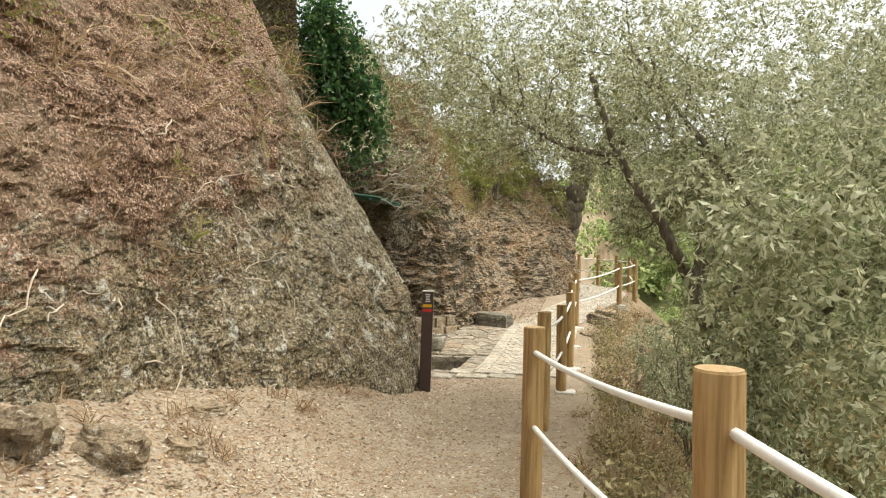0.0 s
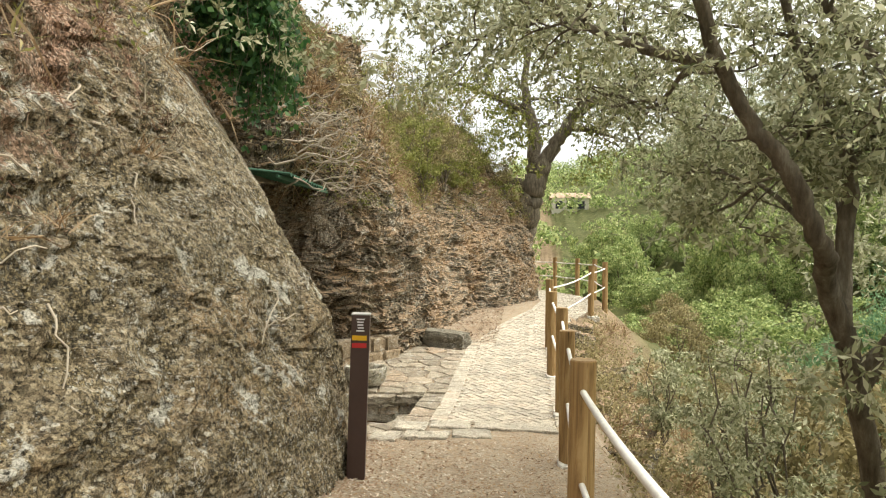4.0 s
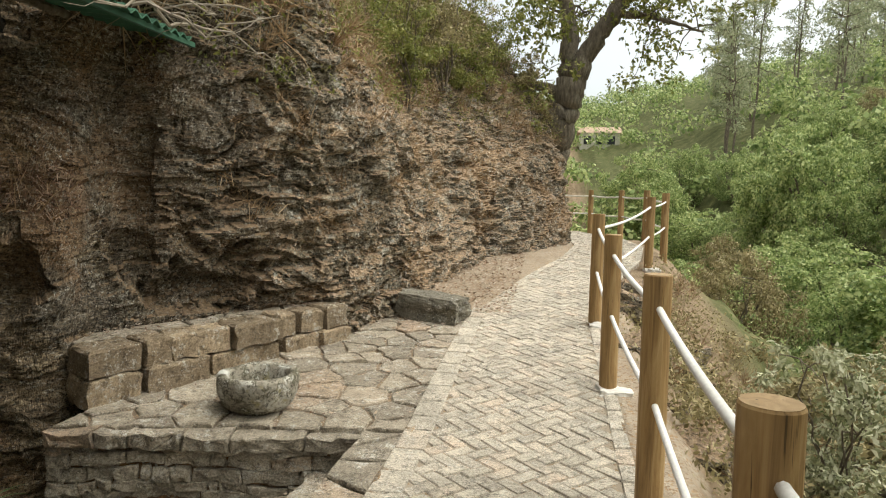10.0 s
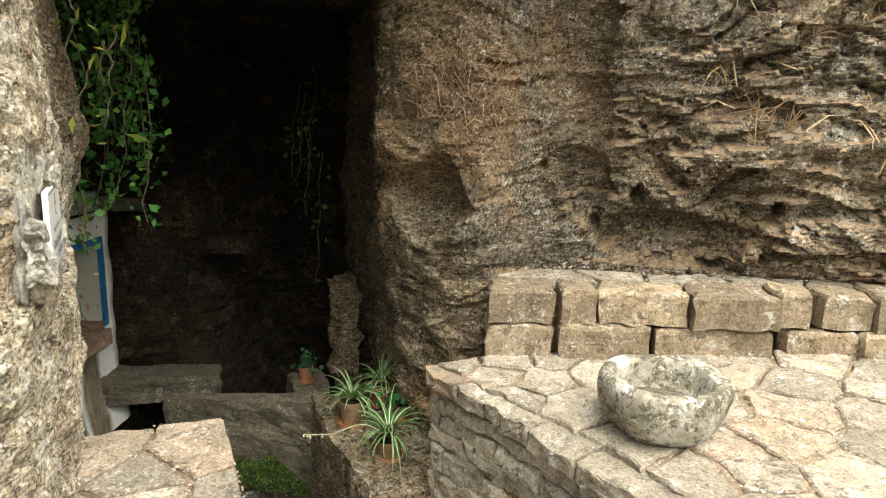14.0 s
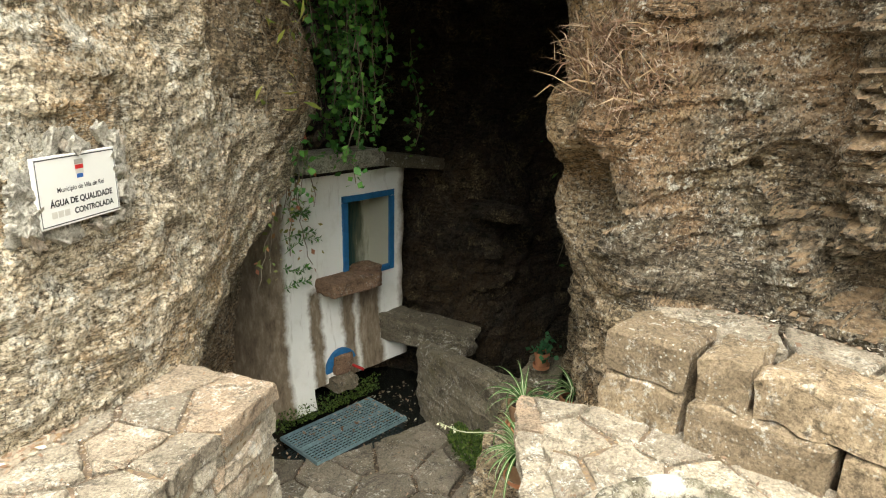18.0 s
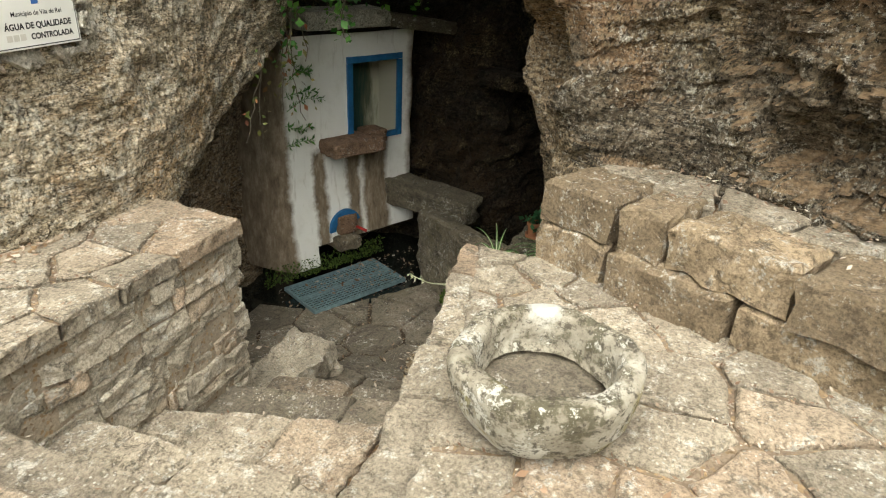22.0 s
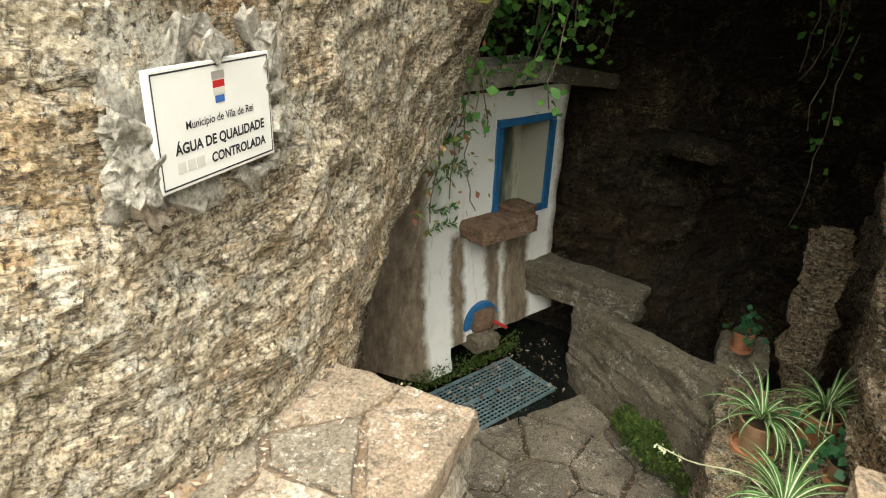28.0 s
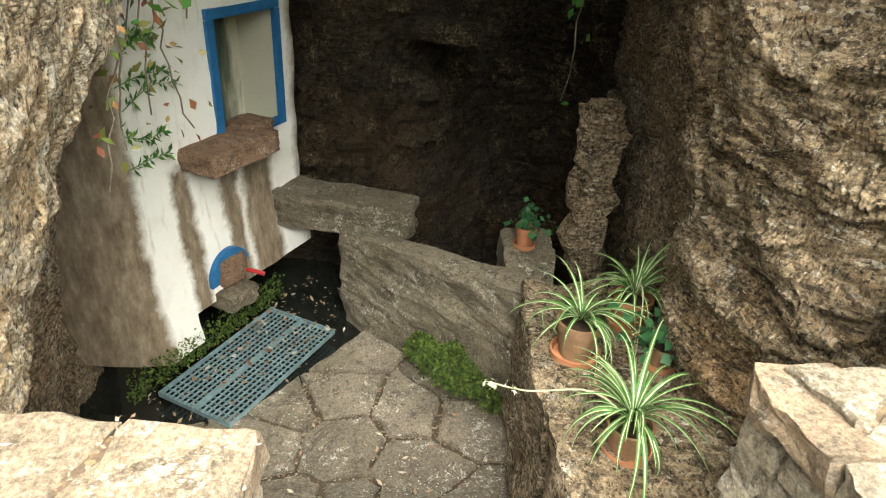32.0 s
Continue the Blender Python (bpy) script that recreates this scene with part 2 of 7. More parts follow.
# ---- materials ----
class Mat:
    """Small builder of node materials in world-size object coordinates."""

    def __init__(self, name, rough=0.8, scale=1.0, spec=0.3):
        self.m = bpy.data.materials.new(name)
        self.m.use_nodes = True
        self.n, self.l = self.m.node_tree.nodes, self.m.node_tree.links
        self.b = self.n["Principled BSDF"]
        self.b.inputs["Roughness"].default_value = rough
        self.b.inputs["Specular IOR Level"].default_value = spec
        co = self.n.new("ShaderNodeTexCoord")
        self.co = co.outputs["Object"]
        self.bump_h = None

    def val(self, v):
        q = self.n.new("ShaderNodeValue")
        q.outputs[0].default_value = v
        return q.outputs[0]

    def stretch(self, sx, sy, sz, rot=(0, 0, 0)):
        q = self.n.new("ShaderNodeMapping")
        q.inputs["Scale"].default_value = (sx, sy, sz)
        q.inputs["Rotation"].default_value = [radians(a) for a in rot]
        self.l.new(self.co, q.inputs["Vector"])
        return q.outputs["Vector"]

    def noise(self, scale, detail=5, rough=0.6, co=None, dist=0.0):
        q = self.n.new("ShaderNodeTexNoise")
        q.inputs["Scale"].default_value, q.inputs["Detail"].default_value = scale, detail
        q.inputs["Roughness"].default_value, q.inputs["Distortion"].default_value = rough, dist
        self.l.new(co or self.co, q.inputs["Vector"])
        return q.outputs["Fac"]

    def cells(self, scale, co=None, feature="F1", out="Distance", rand=1.0):
        q = self.n.new("ShaderNodeTexVoronoi")
        q.feature = feature
        q.inputs["Scale"].default_value = scale
        q.inputs["Randomness"].default_value = rand
        self.l.new(co or self.co, q.inputs["Vector"])
        return q.outputs[out]

    def ramp(self, fac, stops):
        q = self.n.new("ShaderNodeValToRGB")
        e = q.color_ramp.elements
        while len(e) < len(stops):
            e.new(0.5)
        for k, (p, c) in enumerate(stops):
            e[k].position = p
            e[k].color = (c, c, c, 1) if isinstance(c, (int, float)) else (*c, 1)
        self.l.new(fac, q.inputs["Fac"])
        return q.outputs["Color"]

    def mix(self, fac, a, b, mode="MIX"):
        q = self.n.new("ShaderNodeMix")
        q.data_type, q.blend_type = "RGBA", mode
        for k, v in ((0, fac), (6, a), (7, b)):
            sock = q.inputs[k]
            if isinstance(v, (int, float)):
                sock.default_value = v if k == 0 else (v, v, v, 1)
            elif isinstance(v, tuple):
                sock.default_value = (*v, 1)
            else:
                self.l.new(v, sock)
        return q.outputs[2]

    def math(self, op, a, b=0.0):
        q = self.n.new("ShaderNodeMath")
        q.operation = op
        for k, v in enumerate((a, b)):
            if isinstance(v, (int, float)):
                q.inputs[k].default_value = v
            else:
                self.l.new(v, q.inputs[k])
        return q.outputs[0]

    def random(self):
        return self.n.new("ShaderNodeObjectInfo").outputs["Random"]

    def island(self):
        return self.n.new("ShaderNodeNewGeometry").outputs["Random Per Island"]

    def up(self):
        q = self.n.new("ShaderNodeSeparateXYZ")
        g = self.n.new("ShaderNodeNewGeometry")
        self.l.new(g.outputs["Normal"], q.inputs[0])
        return q.outputs["Z"]

    def color(self, c):
        if isinstance(c, tuple):
            self.b.inputs["Base Color"].default_value = (*c, 1)
        else:
            self.l.new(c, self.b.inputs["Base Color"])
        return self

    def bump(self, height, strength=0.5, distance=0.02):
        q = self.n.new("ShaderNodeBump")
        q.inputs["Strength"].default_value, q.inputs["Distance"].default_value = strength, distance
        self.l.new(height, q.inputs["Height"])
        if self.bump_h is not None:
            self.l.new(self.bump_h, q.inputs["Normal"])
        self.bump_h = q.outputs["Normal"]
        self.l.new(self.bump_h, self.b.inputs["Normal"])
        return self


def rock_material(name, dark, mid, light, rust, lichen_at=0.62, moss=0.5, brown=(0.13, 0.085, 0.05), dip=(-17, -7, 0), plates=0.6, litter=None, crust=0.85, patch=(6.0, 11, 0.82), moss_at=0.53, soil=None, grain=0.35, chips=0.6, chip=(24.0, 24.0, 62.0), fine=1.0, relief=1.0):
    """Bedded schist: tilted plates, splintered chips, lichen crusts, moss and rust."""
    m = Mat(name, 0.9, spec=0.2)
    warp = m.n.new("ShaderNodeVectorMath")
    wob = m.n.new("ShaderNodeTexNoise")
    wob.inputs["Scale"].default_value, wob.inputs["Detail"].default_value = 2.2, 5
    m.l.new(m.co, wob.inputs["Vector"])
    warp.operation = "MULTIPLY_ADD"
    m.l.new(wob.outputs["Color"], warp.inputs[0])
    warp.inputs[1].default_value = (0.06, 0.06, 0.06)
    m.l.new(m.co, warp.inputs[2])
    keep, m.co = m.co, warp.outputs[0]
    bed = m.stretch(4.0 * fine, 4.0 * fine, 27.0 * fine, dip)
    thin = m.stretch(11.0 * fine, 11.0 * fine, 52.0 * fine, dip)
    tiny = m.stretch(*(c * fine for c in chip), dip)
    m.co = keep
    split = []
    for co in (bed, thin, tiny):
        q = m.n.new("ShaderNodeSeparateColor")
        m.l.new(m.cells(1.0, co, out="Color"), q.inputs[0])
        split.append(q.outputs)
    big, small, fleck = split
    s = m.noise(1.0, 9, 0.72, bed, 0.2)
    base = m.ramp(s, [(0.40, dark), (0.49, mid), (0.58, light)])
    plate = m.ramp(big[0], [(0.0, dark), (0.4, mid), (0.85, light), (1.0, rust)])
    base = m.mix(plates, base, plate)
    base = m.mix(0.5, base, m.ramp(small[0], [(0.0, tuple(c * 0.4 for c in dark)), (0.5, mid), (1.0, tuple(min(1, c * 1.15) for c in light))]))
    base = m.mix(grain, base, m.ramp(m.noise(15.0 * fine, 9, 0.82), [(0.41, tuple(c * 0.6 for c in dark)), (0.5, mid), (0.59, light)]))
    base = m.mix(m.ramp(m.noise(0.9, 5, 0.65), [(0.52, 0.0), (0.62, 0.8)]), base, m.mix(0.6, base, rust))
    base = m.mix(m.ramp(m.noise(1.7, 6, 0.7), [(0.50, 0.0), (0.64, 0.75)]), base, m.mix(0.7, base, brown))
    # dark moss, pale lichen crusts and splinters, each with an outline of its own
    ms = m.ramp(m.noise(3.1, 7, 0.75), [(moss_at, 0.0), (moss_at + 0.07, moss)])
    base = m.mix(ms, base, m.ramp(m.noise(44.0 * fine, 5, 0.75), [(0.41, (0.022, 0.018, 0.011)), (0.5, (0.12, 0.095, 0.05)), (0.60, (0.38, 0.30, 0.17))]))
    where_chip = m.ramp(m.noise(4.2, 7, 0.75), [(0.42, 0.15), (0.55, 1.0)])
    pale_chip = m.math("MULTIPLY", m.ramp(fleck[0], [(0.70, 0.0), (0.71, 1.0)]), where_chip)
    base = m.mix(m.math("MULTIPLY", pale_chip, chips), base, m.ramp(fleck[1], [(0.0, light), (0.6, tuple(min(0.8, c * 1.25) for c in light)), (1.0, (0.68, 0.66, 0.59) if crust > 0.2 else light)]))
    dark_chip = m.math("MULTIPLY", m.ramp(fleck[2], [(0.72, 0.0), (0.73, 1.0)]), m.ramp(m.noise(6.5, 6, 0.75), [(0.42, 0.2), (0.55, 1.0)]))
    base = m.mix(m.math("MULTIPLY", dark_chip, chips), base, tuple(c * 0.45 for c in dark))
    lich = m.ramp(m.noise(*patch), [(lichen_at - 0.010, 0.0), (lichen_at + 0.010, 1.0)])
    base = m.mix(m.math("MULTIPLY", lich, crust), base, m.ramp(m.noise(30.0, 6, 0.8), [(0.40, (0.34, 0.32, 0.26)), (0.52, (0.62, 0.60, 0.53))]))
    dots = m.math("MULTIPLY", m.ramp(m.cells(38.0 * fine), [(0.16, 1.0), (0.24, 0.0)]), m.ramp(m.noise(4.0, 5), [(0.46, 0.0), (0.56, 1.0)]))
    base = m.mix(m.math("MULTIPLY", dots, crust * 0.9), base, (0.55, 0.53, 0.46))
    crusts = m.math("MULTIPLY", m.ramp(m.noise(27.0 * fine, 9, 0.85), [(0.555, 0.0), (0.565, 1.0)]), m.ramp(m.noise(2.6, 5, 0.7), [(0.41, 0.0), (0.53, 1.0)]))
    base = m.mix(m.math("MULTIPLY", crusts, crust), base, m.ramp(m.noise(9.0, 4), [(0.4, (0.50, 0.49, 0.42)), (0.6, (0.72, 0.70, 0.64))]))
    crack = m.ramp(m.noise(0.55, 8, 0.66, bed, 0.3), [(0.465, 0.0), (0.490, 1.0), (0.500, 1.0), (0.52, 0.0)])
    crack = m.math("MULTIPLY", crack, m.ramp(m.noise(3.6, 4, 0.6), [(0.46, 0.0), (0.58, 1.0)]))
    base = m.mix(m.math("MULTIPLY", crack, 0.8), base, tuple(c * 0.3 for c in dark))
    pits = m.ramp(m.noise(30.0 * fine, 8, 0.8), [(0.41, 0.95), (0.46, 0.0)])
    base = m.mix(pits, base, tuple(c * 0.35 for c in dark))
    base = m.mix(0.8, base, m.ramp(m.noise(85.0, 6, 0.8), [(0.38, 0.25), (0.57, 1.35)]), "MULTIPLY")
    if soil:
        # earth lying on the ledges
        lies = m.math("ADD", m.up(), m.math("MULTIPLY", m.math("SUBTRACT", m.noise(1.6, 7, 0.75), 0.5), 1.3))
        base = m.mix(m.ramp(lies, [(0.50, 0.0), (0.66, 0.7)]), base, m.ramp(m.noise(30.0, 6, 0.8), [(0.40, tuple(c * 0.35 for c in soil)), (0.6, tuple(min(1, c * 1.4) for c in soil))]))
    if litter:
        # dead leaves and soil caught where the face leans back
        where = m.n.new("ShaderNodeSeparateXYZ")
        m.l.new(m.co, where.inputs[0])
        lie = m.math("SUBTRACT", where.outputs[2], m.math("MULTIPLY", m.math("SUBTRACT", where.outputs[1], 3.0), 0.42))
        lie = m.math("SUBTRACT", lie, m.math("MULTIPLY", m.math("MAXIMUM", m.math("SUBTRACT", where.outputs[1], 6.3), 0.0), 2.2))
        hold = m.math("ADD", m.math("MULTIPLY", m.math("SUBTRACT", lie, 1.0), 0.5), m.math("MULTIPLY", m.math("SUBTRACT", m.noise(2.4, 8, 0.78), 0.5), 2.4))
        q = m.n.new("ShaderNodeSeparateColor")
        m.l.new(m.cells(75.0, m.stretch(1.0, 1.6, 1.0), out="Color"), q.inputs[0])
        bits = m.ramp(q.outputs[0], [(0.0, tuple(c * 0.18 for c in litter)), (0.35, tuple(c * 0.6 for c in litter)), (0.65, litter), (0.9, tuple(min(1, c * 1.9 + 0.06) for c in litter)), (1.0, (0.62, 0.54, 0.43))])
        bits = m.mix(m.ramp(m.noise(1.3, 5, 0.7), [(0.48, 0.0), (0.6, 0.6)]), bits, m.mix(0.65, bits, (0.20, 0.155, 0.10)))
        base = m.mix(m.ramp(hold, [(0.14, 0.0), (0.24, 0.92)]), base, bits)
    m.color(base)
    m.bump(big[1], 0.6 * relief, 0.03 / fine)
    m.bump(s, 0.7 * relief, 0.035 / fine)
    m.bump(small[1], 0.7, 0.016)
    m.bump(fleck[1], 0.7, 0.008)
    m.bump(m.noise(28.0 * fine, 9, 0.82), 0.8, 0.022 / fine)
    return m.m


M_BOULDER = rock_material("lichened_boulder", (0.06, 0.048, 0.03), (0.235, 0.185, 0.115), (0.45, 0.375, 0.255), (0.40, 0.25, 0.12), 0.600, 0.85, (0.26, 0.19, 0.11), litter=(0.25, 0.15, 0.10), patch=(3.4, 8, 0.66), moss_at=0.46, grain=0.75, plates=0.25, chips=0.6, chip=(30.0, 30.0, 44.0), fine=1.25)
M_BOULDER_NORTH = rock_material("bare_ochre_boulder", (0.13, 0.10, 0.065), (0.41, 0.335, 0.235), (0.66, 0.58, 0.45), (0.50, 0.28, 0.11), 0.545, 0.45, (0.54, 0.35, 0.17), crust=0.6, grain=0.35, plates=0.75, dip=(-5, -8, 0), chips=0.65, chip=(34.0, 34.0, 84.0), moss_at=0.50, fine=1.5, relief=0.45)
M_CLIFF = rock_material("slate_cliff", (0.042, 0.035, 0.026), (0.19, 0.16, 0.115), (0.44, 0.38, 0.285), (0.52, 0.29, 0.12), 0.57, 0.35, (0.40, 0.27, 0.155), soil=(0.36, 0.245, 0.15), crust=0.8)
# near-black tones: the grotto's deep shade is put into the rock colour
M_CAVE = rock_material("shade_darkened_cave_rock", (0.008, 0.007, 0.006), (0.022, 0.018, 0.013), (0.065, 0.052, 0.037), (0.07, 0.042, 0.018), 0.70, 0.5, (0.03, 0.021, 0.013), crust=0.06, chips=0.3)
M_BROWN = rock_material("brown_grotto_rock", (0.045, 0.035, 0.023), (0.19, 0.14, 0.088), (0.38, 0.30, 0.20), (0.40, 0.24, 0.11), 0.64, 0.25, (0.30, 0.205, 0.12), crust=0.5, fine=1.5)
# darker copy of the cliff slate, with the overhang's shade in its colour
M_CLIFF_SHADED = rock_material("shaded_slate_cliff", (0.02, 0.016, 0.012), (0.095, 0.075, 0.052), (0.25, 0.205, 0.15), (0.32, 0.18, 0.085), 0.60, 0.35, (0.20, 0.135, 0.08), soil=(0.25, 0.17, 0.10), crust=0.65, fine=1.5, chips=0.3, relief=0.6)


def flag_material(name, tint, per_piece=True, moss=0.25, lichen=0.62, spread=1.0):
    m = Mat(name, 0.85, spec=0.25)
    r = m.random() if per_piece else m.island()
    a = m.ramp(r, [(0.0, tuple(c * (1 - 0.28 * spread) for c in tint)), (0.45, tint), (0.8, tuple(c * (1 + 0.2 * spread) for c in tint)), (1.0, (tint[0] * (1 + 0.1 * spread), tint[1] * (1 - 0.08 * spread), tint[2] * (1 - 0.18 * spread)))])
    a = m.mix(m.ramp(m.noise(4.0, 7, 0.7), [(0.35, 0.75), (0.65, 0.0)]), a, tuple(c * 0.5 for c in tint))
    a = m.mix(m.ramp(m.noise(8.0, 10, 0.8), [(lichen, 0.0), (lichen + 0.02, 0.8)]), a, (0.58, 0.55, 0.48))
    a = m.mix(m.ramp(m.noise(2.1, 6, 0.7), [(0.56, 0.0), (0.68, moss)]), a, (0.12, 0.105, 0.05))
    a = m.mix(m.ramp(m.noise(17.0, 9, 0.8), [(0.40, 0.8), (0.47, 0.0)]), a, tuple(c * 0.34 for c in tint))
    dots = m.math("MULTIPLY", m.ramp(m.cells(45.0), [(0.16, 1.0), (0.24, 0.0)]), m.ramp(m.noise(5.0, 5), [(0.50, 0.0), (0.58, 1.0)]))
    a = m.mix(m.math("MULTIPLY", dots, 0.8), a, (0.60, 0.58, 0.51))
    crust = m.math("MULTIPLY", m.ramp(m.noise(24.0, 9, 0.85), [(0.55, 0.0), (0.565, 1.0)]), m.ramp(m.noise(3.2, 5, 0.7), [(0.48, 0.0), (0.60, 1.0)]))
    a = m.mix(m.math("MULTIPLY", crust, 0.8), a, (0.66, 0.64, 0.58))
    crack = m.ramp(m.noise(1.6, 9, 0.68, None, 0.6), [(0.488, 0.0), (0.497, 1.0), (0.503, 1.0), (0.512, 0.0)])
    crack = m.math("MULTIPLY", crack, m.ramp(m.noise(2.9, 4, 0.6), [(0.46, 0.0), (0.58, 1.0)]))
    a = m.mix(m.math("MULTIPLY", crack, 0.8), a, tuple(c * 0.25 for c in tint))
    a = m.mix(0.75, a, m.ramp(m.noise(75.0, 6, 0.8), [(0.37, 0.3), (0.58, 1.2)]), "MULTIPLY")
    m.color(a)
    m.bump(m.noise(7.0, 9, 0.75, m.stretch(1, 1, 2.5)), 0.9, 0.035)
    m.bump(m.noise(48.0, 6, 0.75), 0.7, 0.012)
    return m.m


M_FLAG = flag_material("schist_flagstone", (0.45, 0.385, 0.295), moss=0.2, lichen=0.57)
M_FLAG_DARK = flag_material("dark_schist_flagstone", (0.25, 0.215, 0.165), moss=0.5, lichen=0.68)
M_SETT = flag_material("stone_sett", (0.68, 0.605, 0.49), moss=0.1, lichen=0.60, spread=0.5)
M_SETT_FAR = flag_material("stone_sett_far", (0.68, 0.605, 0.49), False, 0.1, 0.60, 0.5)
M_DARK_BLOCK = flag_material("dark_weathered_block", (0.25, 0.225, 0.175), moss=0.5, lichen=0.62)
M_RUBBLE = flag_material("rubble_stone", (0.58, 0.51, 0.40), moss=0.35, lichen=0.57)
M_BLOCK = flag_material("ochre_schist_block", (0.40, 0.305, 0.20), moss=0.25, lichen=0.58, spread=1.3)


def soil_material(name, a, b, litter, amount):
    m = Mat(name, 0.95, spec=0.1)
    c = m.ramp(m.noise(2.4, 7, 0.7), [(0.35, a), (0.65, b)])
    bits = m.cells(70.0, out="Color")
    q = m.n.new("ShaderNodeSeparateColor")
    m.l.new(bits, q.inputs[0])
    k = m.ramp(q.outputs[0], [(1 - amount - 0.02, 0.0), (1 - amount, 1.0)])
    c = m.mix(k, c, m.ramp(q.outputs[1], [(0.0, litter), (0.6, tuple(x * 0.55 for x in litter)), (1.0, (0.45, 0.40, 0.33))]))
    c = m.mix(0.5, c, m.ramp(m.noise(120.0, 3, 0.7), [(0.3, 0.45), (0.7, 1.0)]), "MULTIPLY")
    m.color(c)
    m.bump(m.noise(14.0, 8, 0.75), 0.7, 0.03)
    m.bump(m.cells(70.0), 0.4, 0.01)
    return m.m


M_JOINT = soil_material("joint_soil", (0.17, 0.125, 0.09), (0.30, 0.235, 0.17), (0.42, 0.30, 0.18), 0.35)
M_JOINT_DARK = soil_material("dark_joint_soil", (0.05, 0.038, 0.026), (0.11, 0.085, 0.06), (0.30, 0.22, 0.14), 0.25)
M_PAVE_JOINT = soil_material("sandy_joint", (0.33, 0.27, 0.20), (0.46, 0.39, 0.30), (0.42, 0.30, 0.18), 0.2)
M_BANK = soil_material("dry_bank_soil", (0.15, 0.10, 0.062), (0.24, 0.165, 0.10), (0.36, 0.22, 0.11), 0.4)


def ground_material():
    """Trodden path, dry bank and the green floor of the valley, by where the ground lies."""
    m = Mat("hillside_ground", 0.95, spec=0.1)
    q = m.n.new("ShaderNodeSeparateXYZ")
    m.l.new(m.co, q.inputs[0])
    x = m.math("ADD", q.outputs[0], m.math("MULTIPLY", m.math("SUBTRACT", m.noise(1.5, 5), 0.5), 1.6))
    path = m.ramp(m.noise(2.4, 7, 0.7), [(0.35, (0.32, 0.25, 0.18)), (0.65, (0.45, 0.38, 0.29))])
    bank = m.ramp(m.noise(3.0, 7, 0.7), [(0.35, (0.18, 0.13, 0.085)), (0.65, (0.36, 0.27, 0.175))])
    grass = m.ramp(m.noise(1.3, 7, 0.75), [(0.3, (0.05, 0.06, 0.022)), (0.5, (0.10, 0.11, 0.042)), (0.7, (0.22, 0.20, 0.10))])
    bits = m.cells(60.0, out="Color")
    s = m.n.new("ShaderNodeSeparateColor")
    m.l.new(bits, s.inputs[0])
    path = m.mix(m.ramp(s.outputs[0], [(0.68, 0.0), (0.70, 0.8)]), path, m.ramp(s.outputs[1], [(0.0, (0.42, 0.27, 0.14)), (0.6, (0.22, 0.14, 0.08)), (1.0, (0.5, 0.45, 0.37))]))
    c = m.mix(m.ramp(m.math("MULTIPLY", m.math("ADD", x, 0.0), 1.0), [(0.28, 0.0), (0.5, 1.0)]), path, bank)
    c = m.mix(m.ramp(m.math("MULTIPLY", x, 0.2), [(0.35, 0.0), (0.6, 1.0)]), c, grass)
    c = m.mix(0.5, c, m.ramp(m.noise(110.0, 3, 0.7), [(0.3, 0.45), (0.7, 1.0)]), "MULTIPLY")
    m.color(c)
    m.bump(m.noise(12.0, 8, 0.75), 0.7, 0.03)
    m.bump(m.cells(60.0), 0.4, 0.01)
    return m.m


M_GROUND = ground_material()


def wood_material(name, a, b, c, axis_scale=(9, 9, 0.7)):
    m = Mat(name, 0.65, spec=0.3)
    g = m.noise(3.0, 7, 0.65, m.stretch(*axis_scale), 0.8)
    col = m.ramp(g, [(0.3, a), (0.5, b), (0.7, c)])
    col = m.mix(m.ramp(m.noise(2.0, 4), [(0.5, 0.0), (0.72, 0.5)]), col, tuple(v * 0.5 for v in b))
    col = m.mix(m.math("MULTIPLY", m.random(), 0.35), col, tuple(v * 0.6 for v in b))
    crack = m.ramp(m.noise(5.0, 3, 0.5, m.stretch(14, 14, 0.5), 0.3), [(0.30, 1.0), (0.34, 0.0)])
    col = m.mix(m.math("MULTIPLY", crack, 0.8), col, (0.04, 0.025, 0.012))
    m.color(col)
    m.bump(g, 0.35, 0.004)
    return m.m


M_POST = wood_material("treated_pine", (0.17, 0.10, 0.04), (0.36, 0.225, 0.095), (0.50, 0.35, 0.17))
M_POST_TOP = wood_material("sawn_pine_end", (0.25, 0.16, 0.08), (0.42, 0.28, 0.14), (0.52, 0.37, 0.20), (6, 6, 6))
M_BARK = Mat("oak_bark", 0.95, spec=0.1)
M_BARK.color(M_BARK.ramp(M_BARK.noise(6.0, 8, 0.7, M_BARK.stretch(3, 3, 0.8)), [(0.3, (0.07, 0.058, 0.043)), (0.55, (0.19, 0.16, 0.12)), (0.75, (0.36, 0.33, 0.265))]))
M_BARK = M_BARK.bump(M_BARK.noise(14.0, 8, 0.75, M_BARK.stretch(2, 2, 0.6)), 1.0, 0.03).m


def plain(name, col, rough=0.6, spec=0.3, vary=0.15, scale=8.0, metal=0.0, bump=0.2):
    m = Mat(name, rough, spec=spec)
    c = m.ramp(m.noise(scale, 6, 0.7), [(0.3, tuple(v * (1 - vary) for v in col)), (0.7, tuple(min(1, v * (1 + vary)) for v in col))])
    m.color(c)
    m.b.inputs["Metallic"].default_value = metal
    if bump:
        m.bump(m.noise(scale * 6, 5, 0.7), bump, 0.004)
    return m.m


M_ROPE = plain("white_rope", (0.74, 0.72, 0.68), 0.8, 0.2, 0.12, 40)
M_CEMENT = plain("pale_cement", (0.62, 0.59, 0.54), 0.9, 0.2, 0.2, 9)


